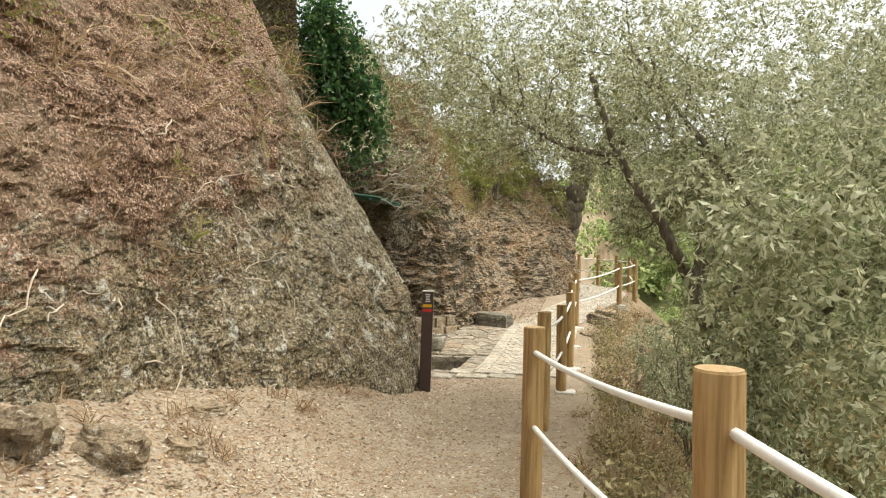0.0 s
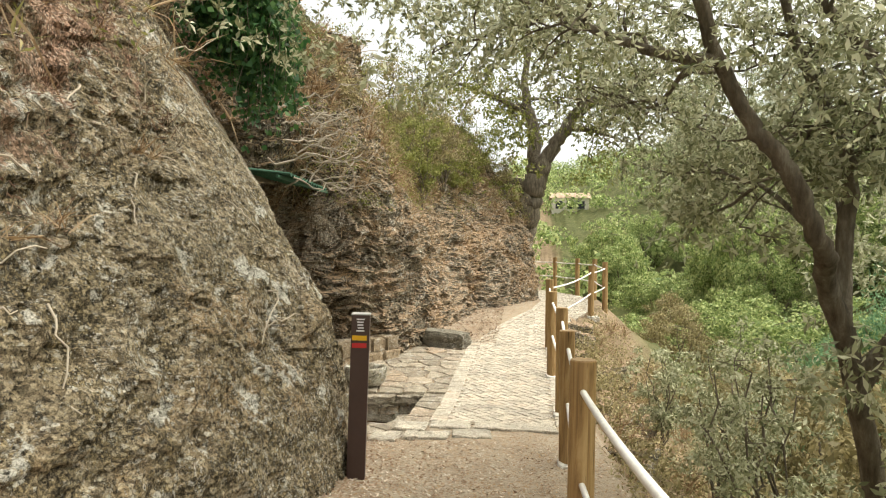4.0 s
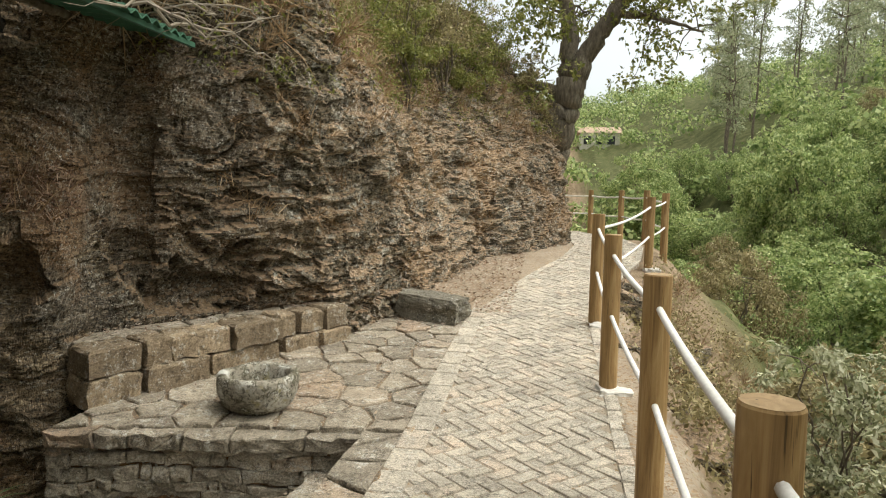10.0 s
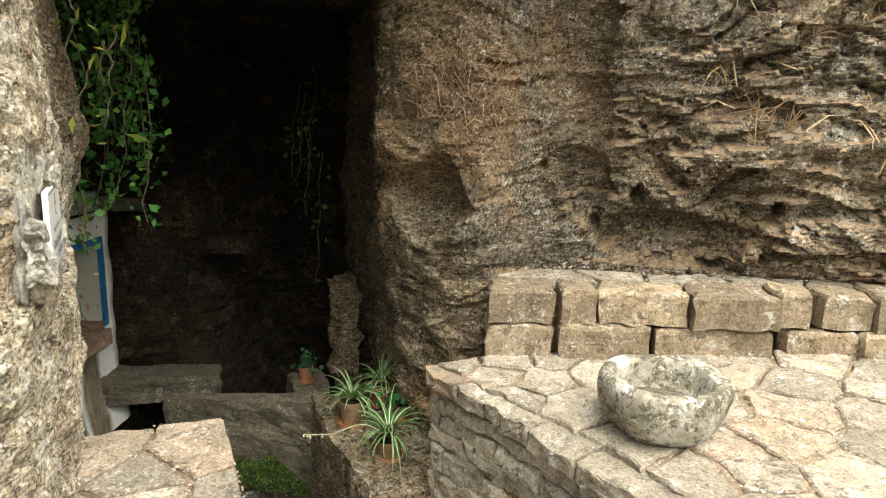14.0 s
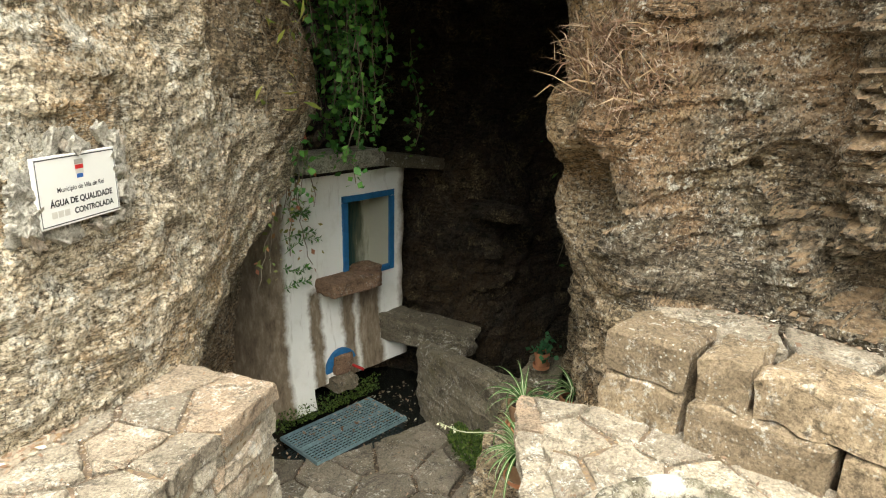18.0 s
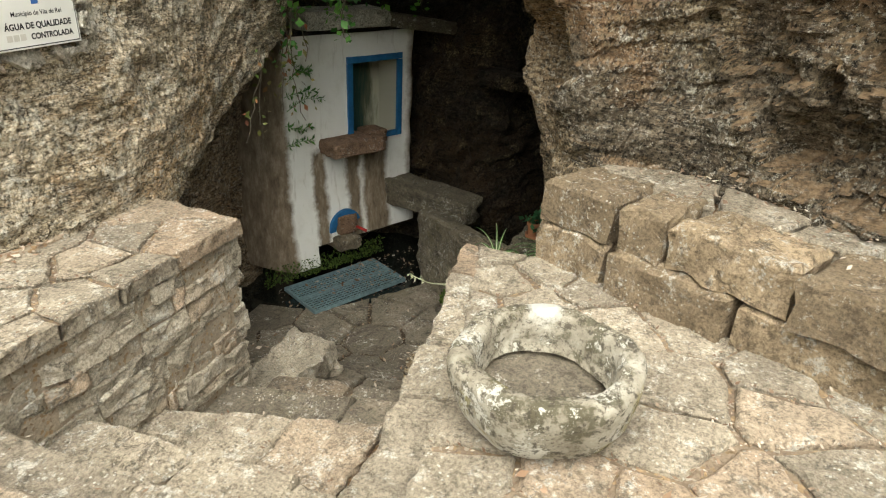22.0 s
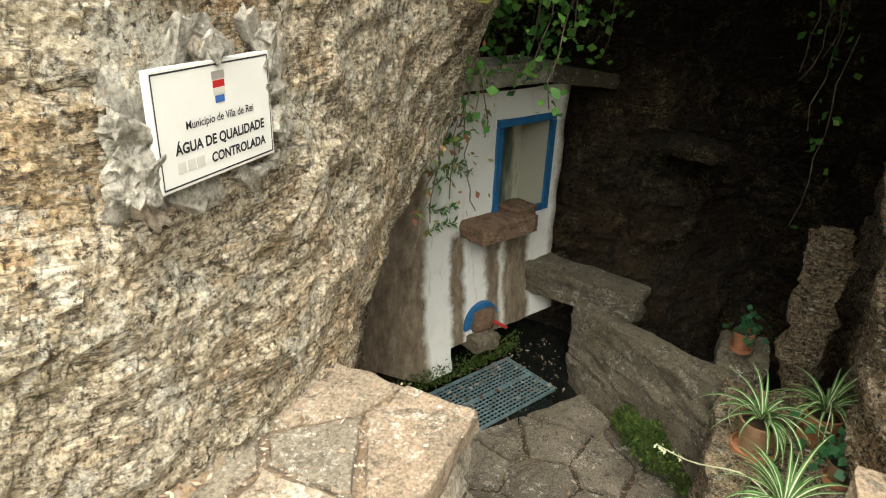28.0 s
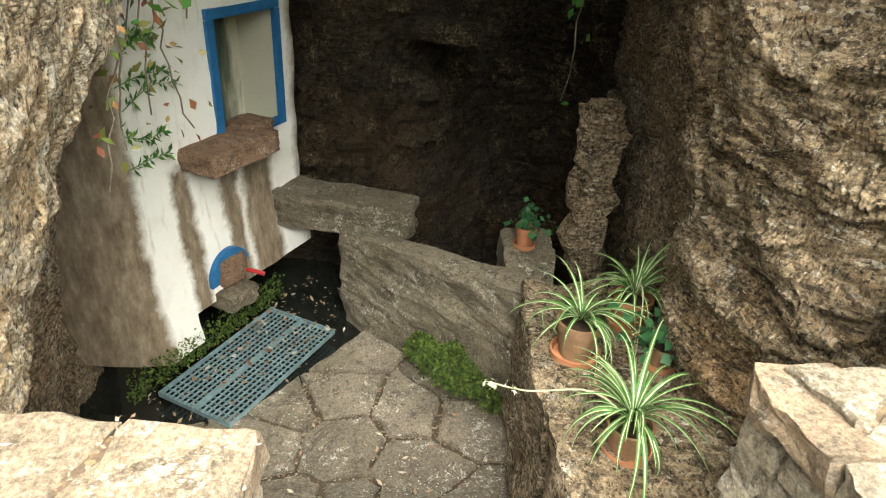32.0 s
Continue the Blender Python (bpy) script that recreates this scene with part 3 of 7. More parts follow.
def leaf_material(name, a, b, c, through=0.35, rough=0.55):
    m = Mat(name, rough, spec=0.35)
    r = m.island()
    col = m.ramp(r, [(0.0, a), (0.5, b), (1.0, c)])
    m.color(col)
    t = m.n.new("ShaderNodeBsdfTranslucent")
    m.l.new(col, t.inputs["Color"])
    mixer = m.n.new("ShaderNodeMixShader")
    mixer.inputs[0].default_value = through
    m.l.new(m.b.outputs[0], mixer.inputs[1])
    m.l.new(t.outputs[0], mixer.inputs[2])
    m.l.new(mixer.outputs[0], m.n["Material Output"].inputs["Surface"])
    return m.m


M_OAK_LEAF = leaf_material("holm_oak_leaf", (0.13, 0.145, 0.065), (0.37, 0.38, 0.22), (0.70, 0.70, 0.52), 0.42)
M_OAK_YOUNG = leaf_material("oak_leaf", (0.13, 0.15, 0.035), (0.22, 0.24, 0.06), (0.36, 0.34, 0.11))
M_BUSH = leaf_material("bush_leaf", (0.10, 0.16, 0.045), (0.32, 0.405, 0.145), (0.60, 0.64, 0.30), 0.4)
M_BUSH_BLUE = leaf_material("acacia_leaf", (0.08, 0.17, 0.08), (0.17, 0.31, 0.15), (0.32, 0.48, 0.27), 0.38)
M_BUSH_DRY = leaf_material("dry_shrub_leaf", (0.15, 0.125, 0.055), (0.29, 0.245, 0.115), (0.50, 0.43, 0.24), 0.35)
M_PINE = leaf_material("eucalyptus_leaf", (0.22, 0.25, 0.14), (0.34, 0.37, 0.22), (0.50, 0.51, 0.34), 0.5)
M_IVY = leaf_material("ivy_leaf", (0.03, 0.10, 0.02), (0.06, 0.19, 0.035), (0.16, 0.34, 0.06))
M_DRY = leaf_material("dead_stalk", (0.20, 0.12, 0.06), (0.34, 0.23, 0.13), (0.52, 0.40, 0.26), 0.2, 0.9)
M_RUSTY = leaf_material("dead_fern", (0.10, 0.058, 0.038), (0.25, 0.15, 0.10), (0.54, 0.42, 0.31), 0.2, 0.9)


# ---- the large structure ----
def centre_x(y):
    return float(np.interp(y, (-12, 14, 16, 18, 20, 22, 24, 27, 32), (-0.72, -0.72, -0.3, 0.25, 0.55, 0.4, -0.3, -2.0, -6.0)))


def ground_z(x, y):
    """Height of the ground: path, leaf bank under the boulder, drop to the stream, far slope."""
    p = np.interp(y, (-12, 0, 3.6, 5.9, 8.1, 10.5, 11.2, 12.0, 14.0, 17.0, 20.0, 30.0), (0.2, 0.10, 0.0, -0.1, -0.2, -0.2, -0.15, -0.09, 0.02, 0.25, 0.4, 0.5))
    s = np.interp(y, (4.5, 5.6, 7.2, 8.4), (1.0, 0.93, 0.15, 0.0))
    z = p + 0.45 * np.clip(-1.2 - x, 0, 2.2) * s
    c = np.interp(y, (-12, 14, 16, 18, 20, 22, 24, 27, 32), (-0.72, -0.72, -0.3, 0.25, 0.55, 0.4, -0.3, -2.0, -6.0))
    d = x - c - np.interp(y, (-3, 0, 2, 4), (2.0, 1.6, 1.25, 0.95))
    drop = np.interp(d, (0, 0.6, 1.6, 4.0, 9.0, 14.0, 24.0, 60.0, 120.0, 400.0), (0, -0.6, -1.6, -3.4, -4.2, -3.0, 2.5, 17.0, 30.0, 44.0))
    far = np.clip((y - 45) / 120, 0, 1)
    drop = drop * (1 - 0.55 * far) + far * 24 * np.clip(d / 30 + 1, 0, 1)
    q = np.stack([x, y, 0 * x], -1).reshape(-1, 3)
    rough = fbm(q * 0.7, 4, 3).reshape(x.shape) * np.clip(d, 0, 3) * 0.22 + fbm(q * 4.0, 3, 9).reshape(x.shape) * 0.012
    z = z + np.where(d > 0, drop, 0) + rough
    # hill behind the cliffs
    west = np.clip(-8.3 - x, 0, None)
    z = z + np.minimum(west * 2.4, 9 + west * 0.12)
    z = np.where((y < -6), z + np.clip(-6 - y, 0, 6) * 0.02, z)
    z = np.where((np.abs(x - c) < 0.62) & (y > 9.34) & (y < 27), z - 0.12, z)
    z = np.where((x > -4.6) & (x < -1.46) & (y > 10.7) & (y < 13.9), z - 0.3, z)
    pit = (x > -8.4) & (x < -1.5) & (y > 8.6) & (y < 10.75)
    pit |= (x > -8.4) & (x < -3.2) & (y > 7.0) & (y < 11.2)
    return np.where(pit, -2.7, z)


def spread(lo, hi, near0, near1, step, grow=1.12):
    v, s = list(np.arange(near0, near1, step)), step
    while v[-1] < hi:
        s = min(s * grow, 14)
        v.append(v[-1] + s)
    s = step
    while v[0] > lo:
        s = min(s * grow, 14)
        v.insert(0, v[0] - s)
    return np.array(v)


gx, gy = spread(-420, 520, -3.2, 2.2, 0.06), spread(-420, 900, -1.5, 11.5, 0.07)
GX, GY = np.meshgrid(gx, gy, indexing="ij")
GZ = ground_z(GX, GY)
thing("ground", mesh_of("ground", np.stack([GX, GY, GZ], -1).reshape(-1, 3), grid_faces(len(gx), len(gy)), M_GROUND, True),
      "leaf-strewn dirt path falling away to a green valley", "ground", kind="structure")


def normals_of(v):
    du, dv = np.gradient(v, axis=0), np.gradient(v, axis=1)
    n = np.cross(du, dv)
    return n / (np.linalg.norm(n, axis=2, keepdims=True) + 1e-12)


def strata(p, dip=(0.12, -0.30), freq=5.0, seed=0):
    """Ledges of tilted slate, about -1 to 1."""
    warp = fbm(p * 0.8, 4, seed + 5) * 0.9
    s = (p[:, 2] + dip[0] * p[:, 0] + dip[1] * p[:, 1] + warp * 0.35) * freq
    k = np.floor(s)
    f = s - k
    step = vnoise(np.stack([k * 7.31, p[:, 0] * 1.6, p[:, 1] * 1.6], -1), seed + 11)
    saw = np.clip(f * 1.15, 0, 1) - 2.2 * np.clip(f - 0.8, 0, 1)
    q = p + np.stack([vnoise(p * 1.9, seed + 31), vnoise(p * 1.9, seed + 32), vnoise(p * 1.9, seed + 33)], -1) * 0.35
    s2 = (q[:, 2] + (dip[0] + 0.1) * q[:, 0] + (dip[1] + 0.12) * q[:, 1]) * freq * 2.3
    k2 = np.floor(s2)
    fine = vnoise(np.stack([k2 * 3.7, q[:, 0] * 3.1, q[:, 1] * 3.1], -1), seed + 12) * 0.6 + (s2 - k2) * 0.3
    # broken plates: each bed splits into pieces that stand out by their own amount
    k3 = np.floor(s * 1.7)
    piece = np.stack([k3, np.floor(q[:, 0] * 2.6 + k3 * 0.37), np.floor(q[:, 1] * 2.6 + k3 * 0.61)], -1)
    h = (piece @ np.array([127.1, 311.7, 74.7]) + seed) % 289.0
    h = (np.sin(h * 12.9898) * 43758.5453) % 1.0
    k4 = np.floor(s2 * 1.3)
    piece = np.stack([k4, np.floor(q[:, 0] * 6.5 + k4 * 0.53), np.floor(q[:, 1] * 6.5 + k4 * 0.29)], -1)
    g = (piece @ np.array([269.5, 183.3, 246.1]) + seed) % 289.0
    g = (np.sin(g * 78.233) * 24634.6345) % 1.0
    fine = fine * 0.5 + (h - 0.5) * 1.0 + (g - 0.5) * 0.6
    mask = np.clip(0.55 + 0.9 * fbm(p * 0.9, 3, seed + 40), 0, 1.2)
    return (step * 0.6 + saw * 0.3 - 0.2) * mask + fine * np.clip(1.3 - 0.6 * mask, 0.4, 1.2)


def rock_sheet(columns, levels, step_u, step_v, amp, ledge, seed, foot=0.35, freq=5.0, dip=(0.12, -0.30), calm=1.0, west=None, crest=1.0, shapes=(), north=1.0):
    """A rock face. columns: x, y, foot height and the way it leans inland at each of the levels."""
    cols = np.asarray(columns, float)
    length = np.linalg.norm(np.diff(cols[:, :2], axis=0), axis=1).sum()
    nu = int(length / step_u)
    c = spline(cols, nu)
    base = c[:, :2]
    tan = np.gradient(base, axis=0)
    k = np.ones(15) / 15
    tan = np.stack([np.convolve(np.pad(tan[:, i], 7, "edge"), k, "valid") for i in (0, 1)], 1)
    tan /= np.linalg.norm(tan, axis=1, keepdims=True)
    inland = np.stack([-tan[:, 1], tan[:, 0]], 1)
    if west is not None:
        # the corner leans back in one direction
        w = np.interp(base[:, 0], (-3.95, -2.4), (0, 1))[:, None] ** 0.7
        inland = inland * (1 - w) + np.array(west) * w
        inland /= np.linalg.norm(inland, axis=1, keepdims=True)
    nv = int((levels[-1] + 1.5) / step_v)
    v = np.zeros((nu, nv, 3))
    for i in range(nu):
        z0 = c[i, 2] - foot
        z = z0 + (levels[-1] - z0) * np.linspace(0, 1, nv) ** 1.0
        zs = np.array([z0, *levels])
        os_ = np.array([0.0, *c[i, 3:]])
        keep = np.r_[True, np.array(levels) > z0 + 0.05]
        o = np.interp(z, zs[keep], os_[keep])
        o = np.convolve(np.pad(o, 4, "edge"), np.ones(9) / 9, "valid")
        v[i, :, :2] = base[i] + inland[i] * o[:, None]
        v[i, :, 2] = z
    n = normals_of(v)
    flat = v.reshape(-1, 3)
    out = -(n.reshape(-1, 3))
    d = fbm(flat * 0.8, 4, seed) * amp + strata(flat, dip, freq, seed) * ledge + fbm(flat * 5.5, 4, seed + 2) * ledge * 0.5
    d += np.abs(vnoise(flat * 2.3, seed + 8)) * ledge * -0.8 + fbm(flat * 11.0, 2, seed + 21) * 0.014
    d *= np.interp(flat[:, 1] + 0.25 * flat[:, 0], (10.2, 11.2), (calm, 1.0)) if calm < 1 else 1.0
    if crest > 1:
        high = np.interp(flat[:, 2], (1.2, 2.2), (0.0, 1.0))
        d *= 1 + high * (np.interp(flat[:, 1], (5.8, 6.9), (crest, 0.4)) - 1)
    d *= np.interp(flat[:, 1], (7.7, 8.3), (1.0, north))
    if north < 1:
        d -= strata(flat, (0.10, 0.05), 12.0, seed + 3) * 0.012 * np.interp(flat[:, 1], (7.8, 8.3), (0.0, 1.0))
    # hollows and bulges: centre, reach along and up, and how far the face stands out there
    for cx, cy, cz, ra, rz, far in shapes:
        g = ((flat[:, 0] - cx) ** 2 + (flat[:, 1] - cy) ** 2) / ra**2 + ((flat[:, 2] - cz) / rz) ** 2
        g = g * (1 + 0.7 * fbm(flat * 4.5, 3, seed + 61))
        d -= far * np.clip(1.25 - g, 0, 1) ** 0.5
    hor = out.copy()
    hor[:, 2] *= 0.4
    return (flat + hor * d[:, None]), nu, nv


LEVELS = (0.0, 1.0, 2.0, 3.2, 5.2)
HIGH = LEVELS + (7.2,)
EAST_FACE = [
    (-3.9, -5.0, 1.0, 0.0, 0.1, 0.6, 1.4, 3.0, 4.6),
    (-3.05, 0.4, 0.95, 0.0, 0.1, 0.5, 1.2, 2.7, 4.2),
    (-2.62, 2.6, 0.80, 0.0, 0.12, 0.40, 1.1, 2.5, 3.8),
    (-2.42, 3.64, 0.58, 0.0, 0.22, 0.42, 1.02, 2.4, 3.6),
    (-2.18, 4.5, 0.38, 0.0, 0.20, 0.65, 1.22, 2.4, 3.4),
    (-1.92, 5.6, 0.15, 0.0, 0.30, 0.80, 1.30, 2.35, 3.3),
    (-1.75, 6.8, -0.10, 0.0, 0.36, 0.90, 1.42, 2.3, 3.2),
    (-1.70, 7.5, -0.22, 0.05, 0.34, 0.88, 1.58, 2.6, 3.7),
]
NORTH_FACE = [
    (-1.88, 8.02, -0.28, 0.05, 0.32, 0.90, 1.68, 3.0, 4.3),
    (-2.35, 8.36, -0.30, 0.02, 0.15, 0.50, 1.25, 2.7, 4.1),
    (-2.85, 8.52, -0.30, 0.0, -0.06, 0.12, 0.80, 2.0, 3.1),
    (-3.45, 8.50, -1.4, -0.04, -0.06, 0.02, 0.40, 1.2, 2.1),
    (-4.05, 8.24, -1.9, -0.18, -0.28, -0.18, 0.2, 0.8, 1.5),
    (-4.75, 7.95, -1.9, -0.34, -0.66, -0.56, -0.2, 0.2, 0.7),
    (-5.35, 7.66, -1.9, -0.02, -0.45, -0.25, 0.1, 0.6, 1.6),
    (-6.2, 7.40, -1.9, 0.0, -0.05, 0.1, 0.4, 0.9, 1.6),
]
bv, bu, bw = rock_sheet(EAST_FACE + NORTH_FACE, HIGH, 0.024, 0.024, 0.11, 0.036, 4, freq=4.0, west=(-0.98, -0.20), crest=1.7, north=0.6)
# the face towards the spring is undercut along a slanting edge
brow = -0.30 - 0.55 * (bv[:, 0] + 3.6) + 0.05 * fbm(bv * 3.0, 3, 51)
under = np.clip(0.9 * (brow - bv[:, 2]), 0, 0.24) * np.clip((-3.35 - bv[:, 0]) / 0.3, 0, 1) * (bv[:, 1] > 7.2) * np.clip((bv[:, 0] + 5.6) / 0.5, 0, 1)
bv[:, 1] -= under
near_sign = (np.abs(bv[:, 0] + 2.935) < 0.36) & (np.abs(bv[:, 2] - 0.75) < 0.30)
bv[near_sign, 1] = np.minimum(bv[near_sign, 1], 8.575)
bf = grid_faces(bu, bw)
boulder_mesh = mesh_of("rock_boulder", bv, bf, M_BOULDER)
boulder_mesh.materials.append(M_BOULDER_NORTH)
boulder_mesh.materials.append(M_BROWN)
fc = bv[np.array(bf)[:, 0]]
face_kind = ((fc[:, 1] - 0.35 * (fc[:, 0] + 2.2) + 0.35 * fbm(fc * 2.5, 4, 5) > 8.25) | ((fc[:, 0] < -4.2) & (fc[:, 1] > 7.6))).astype(np.int32)
face_kind[(fc[:, 0] < -3.95) & (fc[:, 1] > 7.4) & (fc[:, 2] > 0.95 + 0.4 * fbm(fc * 2.0, 4, 16)) & (fc[:, 2] < 3)] = 2
face_kind[(under[np.array(bf)[:, 0]] > 0.03) | ((fc[:, 0] < -5.0) & (fc[:, 2] < 2.2))] = 2
boulder_mesh.polygons.foreach_set("material_index", face_kind)
thing("rock_boulder", boulder_mesh,
      "massive lichened grey-brown boulder leaning back beside the path", "rock", kind="structure")

CAVE_NORTH = [
    (-7.4, 10.9, -2.0, 0.0, 0.0, 0.0, -0.3, -0.8),
    (-6.3, 10.80, -2.0, 0.0, 0.0, 0.0, -0.3, -0.8),
    (-5.15, 10.70, -2.0, -0.10, -0.20, -0.20, -0.2, -0.3),
    (-4.62, 10.66, -1.9, -0.24, -0.36, -0.30, -0.2, 0.0),
    (-4.25, 10.64, -1.5, -0.10, -0.30, -0.24, -0.3, 0.1),
    (-3.98, 10.74, -0.8, 0.0, -0.16, -0.16, -0.4, 0.0),
    (-3.92, 11.15, -0.3, 0.0, 0.0, -0.14, -0.45, 0.0),
    (-3.66, 11.60, -0.2, 0.02, -0.16, -0.34, -0.5, 0.3),
    (-3.22, 12.15, -0.15, 0.08, -0.10, -0.18, -0.2, 0.9),
    (-2.52, 12.75, -0.10, 0.05, 0.0, 0.05, 0.4, 1.7),
    (-2.24, 13.4, -0.05, 0.05, 0.0, 0.08, 0.8, 2.3),
    (-2.06, 14.3, 0.0, 0.0, 0.05, 0.25, 1.0, 2.6),
    (-1.98, 15.6, 0.05, 0.05, 0.2, 0.5, 1.25, 2.8),
]
CLIFF_NORTH = [
    (-1.58, 17.4, 0.15, 0.0, 0.15, 0.45, 1.3, 2.9),
    (-0.80, 19.2, 0.30, 0.0, 0.1, 0.3, 0.9, 2.4),
    (-0.15, 20.5, 0.38, 0.0, 0.1, 0.3, 0.8, 2.4),
    (-0.50, 22.2, 0.40, 0.0, 0.1, 0.4, 1.1, 2.8),
    (-2.2, 24.5, 0.45, 0.0, 0.3, 0.6, 1.3, 3.0),
]
HOLLOWS = [
    (-4.12, 10.45, 0.66, 0.24, 0.19, -0.22),
    (-4.10, 10.44, 1.02, 0.30, 0.13, 0.05),
    (-3.52, 11.80, 0.46, 0.40, 0.16, -0.20),
    (-3.15, 12.20, 1.05, 0.42, 0.34, 0.10),
    (-3.78, 11.35, 1.35, 0.16, 0.70, -0.12),
    (-2.26, 13.94, 1.66, 0.26, 0.18, -0.22),
    (-2.30, 13.30, 1.75, 0.30, 0.26, 0.12),
    (-1.95, 15.30, 1.25, 0.32, 0.9, -0.18),
    (-1.75, 16.35, 1.62, 0.26, 0.30, -0.30),
    (-1.50, 17.20, 1.55, 0.7, 0.45, 0.16),
    (-2.45, 12.85, 0.30, 0.35, 0.30, 0.08),
]
cv, cu, cw = rock_sheet(CAVE_NORTH + CLIFF_NORTH, LEVELS, 0.022, 0.020, 0.12, 0.10, 23, freq=5.0, calm=0.5, shapes=HOLLOWS)
cf = grid_faces(cu, cw)
cliff_mesh = mesh_of("rock_cliff", cv, cf, M_CLIFF)
cliff_mesh.materials.append(M_CLIFF_SHADED)
fc = cv[np.array(cf)[:, 0]]
cliff_mesh.materials.append(M_BROWN)
# faces towards the grotto take the slate copy darkened for shade
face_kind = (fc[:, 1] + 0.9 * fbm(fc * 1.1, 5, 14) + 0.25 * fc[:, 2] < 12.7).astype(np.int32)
face_kind[(fc[:, 0] + 0.12 * fbm(fc * 2.0, 4, 15) < -3.98) & (fc[:, 0] > -6.0)] = 2
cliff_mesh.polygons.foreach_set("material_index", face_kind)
thing("rock_cliff", cliff_mesh,
      "tilted slate cliff with rusty seams above the terrace", "cliff", kind="structure")

# back of the grotto, from the fountain wall round to the north side, and its roof
BACK = [
    (-6.1, 7.55, -2.0, 0.1, 0.2, 0.3, 0.4, 0.6),
    (-7.1, 8.05, -2.0, 0.1, 0.2, 0.3, 0.3, 0.4),
    (-7.0, 8.75, -2.0, -0.05, 0.5, 0.3, 0.0, -0.4),
    (-7.00, 9.5, -2.0, -0.05, 0.6, 0.4, 0.0, -0.4),
    (-7.5, 10.2, -2.0, 0.5, 0.5, 0.2, -0.2, -0.6),
    (-7.2, 11.0, -2.0, 0.2, 0.2, 0.0, -0.2, -0.6),
]
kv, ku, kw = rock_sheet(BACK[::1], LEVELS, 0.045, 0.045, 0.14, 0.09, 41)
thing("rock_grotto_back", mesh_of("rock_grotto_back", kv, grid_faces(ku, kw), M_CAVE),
      "damp rock at the back of the grotto, its colour darkened for shade", "rock", kind="structure")


def slab_sheet(x0, x1, y0, y1, zfun, n, mat, name, label):
    xs, ys = np.linspace(x0, x1, n), np.linspace(y0, y1, n)
    X, Y = np.meshgrid(xs, ys, indexing="ij")
    p = np.stack([X, Y, zfun(X, Y)], -1).reshape(-1, 3)
    p[:, 2] += fbm(p * 1.1, 4, 77) * 0.25
    low = p.copy()
    p2 = p.copy()
    p2[:, 2] += 0.25
    f = grid_faces(n, n)
    k = n * n
    rim = []
    ids = np.arange(k).reshape(n, n)
    for a in (ids[0], ids[-1], ids[:, 0], ids[:, -1]):
        for i in range(n - 1):
            rim.append((a[i], a[i + 1], a[i + 1] + k, a[i] + k))
    return thing(name, mesh_of(name, np.vstack([low, p2]), f + [tuple(i + k for i in q) for q in f] + rim, mat), label, "rock", kind="structure")


# added slab, out of view, that blocks the sky so the grotto darkens
slab_sheet(-9.0, -4.0, 7.9, 11.9, lambda x, y: 2.18 + 0.04 * (x + 5.5), 80, M_CAVE, "rock_grotto_roof", "unseen rock roof added over the grotto to keep sky light out")

# ---- paving and masonry ----
rng = np.random.RandomState(7)


def bed(name, outline, zf, parent, mat, step=0.06):
    """Soil between the paving stones."""
    o = np.asarray(outline, float)
    (x0, y0), (x1, y1) = o.min(0), o.max(0)
    xs, ys = np.arange(x0, x1 + step, step), np.arange(y0, y1 + step, step)
    X, Y = np.meshgrid(xs, ys, indexing="ij")
    P = np.stack([X, Y, np.vectorize(zf)(X, Y)], -1).reshape(-1, 3)
    P[:, 2] += fbm(P * 9, 3, 4) * 0.006
    ok = np.array([inside(outline, p[0], p[1]) for p in P])
    return part(name, mesh_of(name, P, [q for q in grid_faces(len(xs), len(ys)) if ok[list(q)].all()], mat), parent)


def rubble_face(fr, ln, h, size, parent, mat, depth, sink):
    hs = []
    while sum(hs) < h - 0.03:
        hs.append(min(size * rng.uniform(0.3, 1.0), h - sum(hs)))
    for poly in courses(ln, hs, size * 1.5, 0.004, rng, 0.8):
        poly = poly.copy()
        poly[:, 1] += 0.014 * np.sin(poly[:, 0] * 4.0 + poly[:, 1] * 3.0) + 0.006 * np.sin(poly[:, 0] * 17.0 + poly[:, 1] * 9.0)
        poly += rng.uniform(-0.012, 0.012, poly.shape) + [0, rng.uniform(-0.014, 0.014)]
        v, f = rough_stone(poly, depth + rng.uniform(-0.016, 0.012), rng, 0.010, 0.013, 0.05, 1.1)
        part("rubble_stone", mesh_of("rubble_stone", v, f, mat), parent, at=fr @ Matrix.Translation((0, 0, -sink)))


# solid bodies under the paving
def solid(name, outline, z0, z1, mat, label, category, fall=None):
    n = len(outline)
    top = [(x, y, z1 if fall is None else fall(x, y)) for x, y in outline]
    v = [(x, y, z0) for x, y in outline] + top
    f = [tuple(range(n - 1, -1, -1)), tuple(range(n, 2 * n))] + [(i, (i + 1) % n, n + (i + 1) % n, n + i) for i in range(n)]
    return thing(name, mesh_of(name, v, f, mat), label, category, kind="structure")


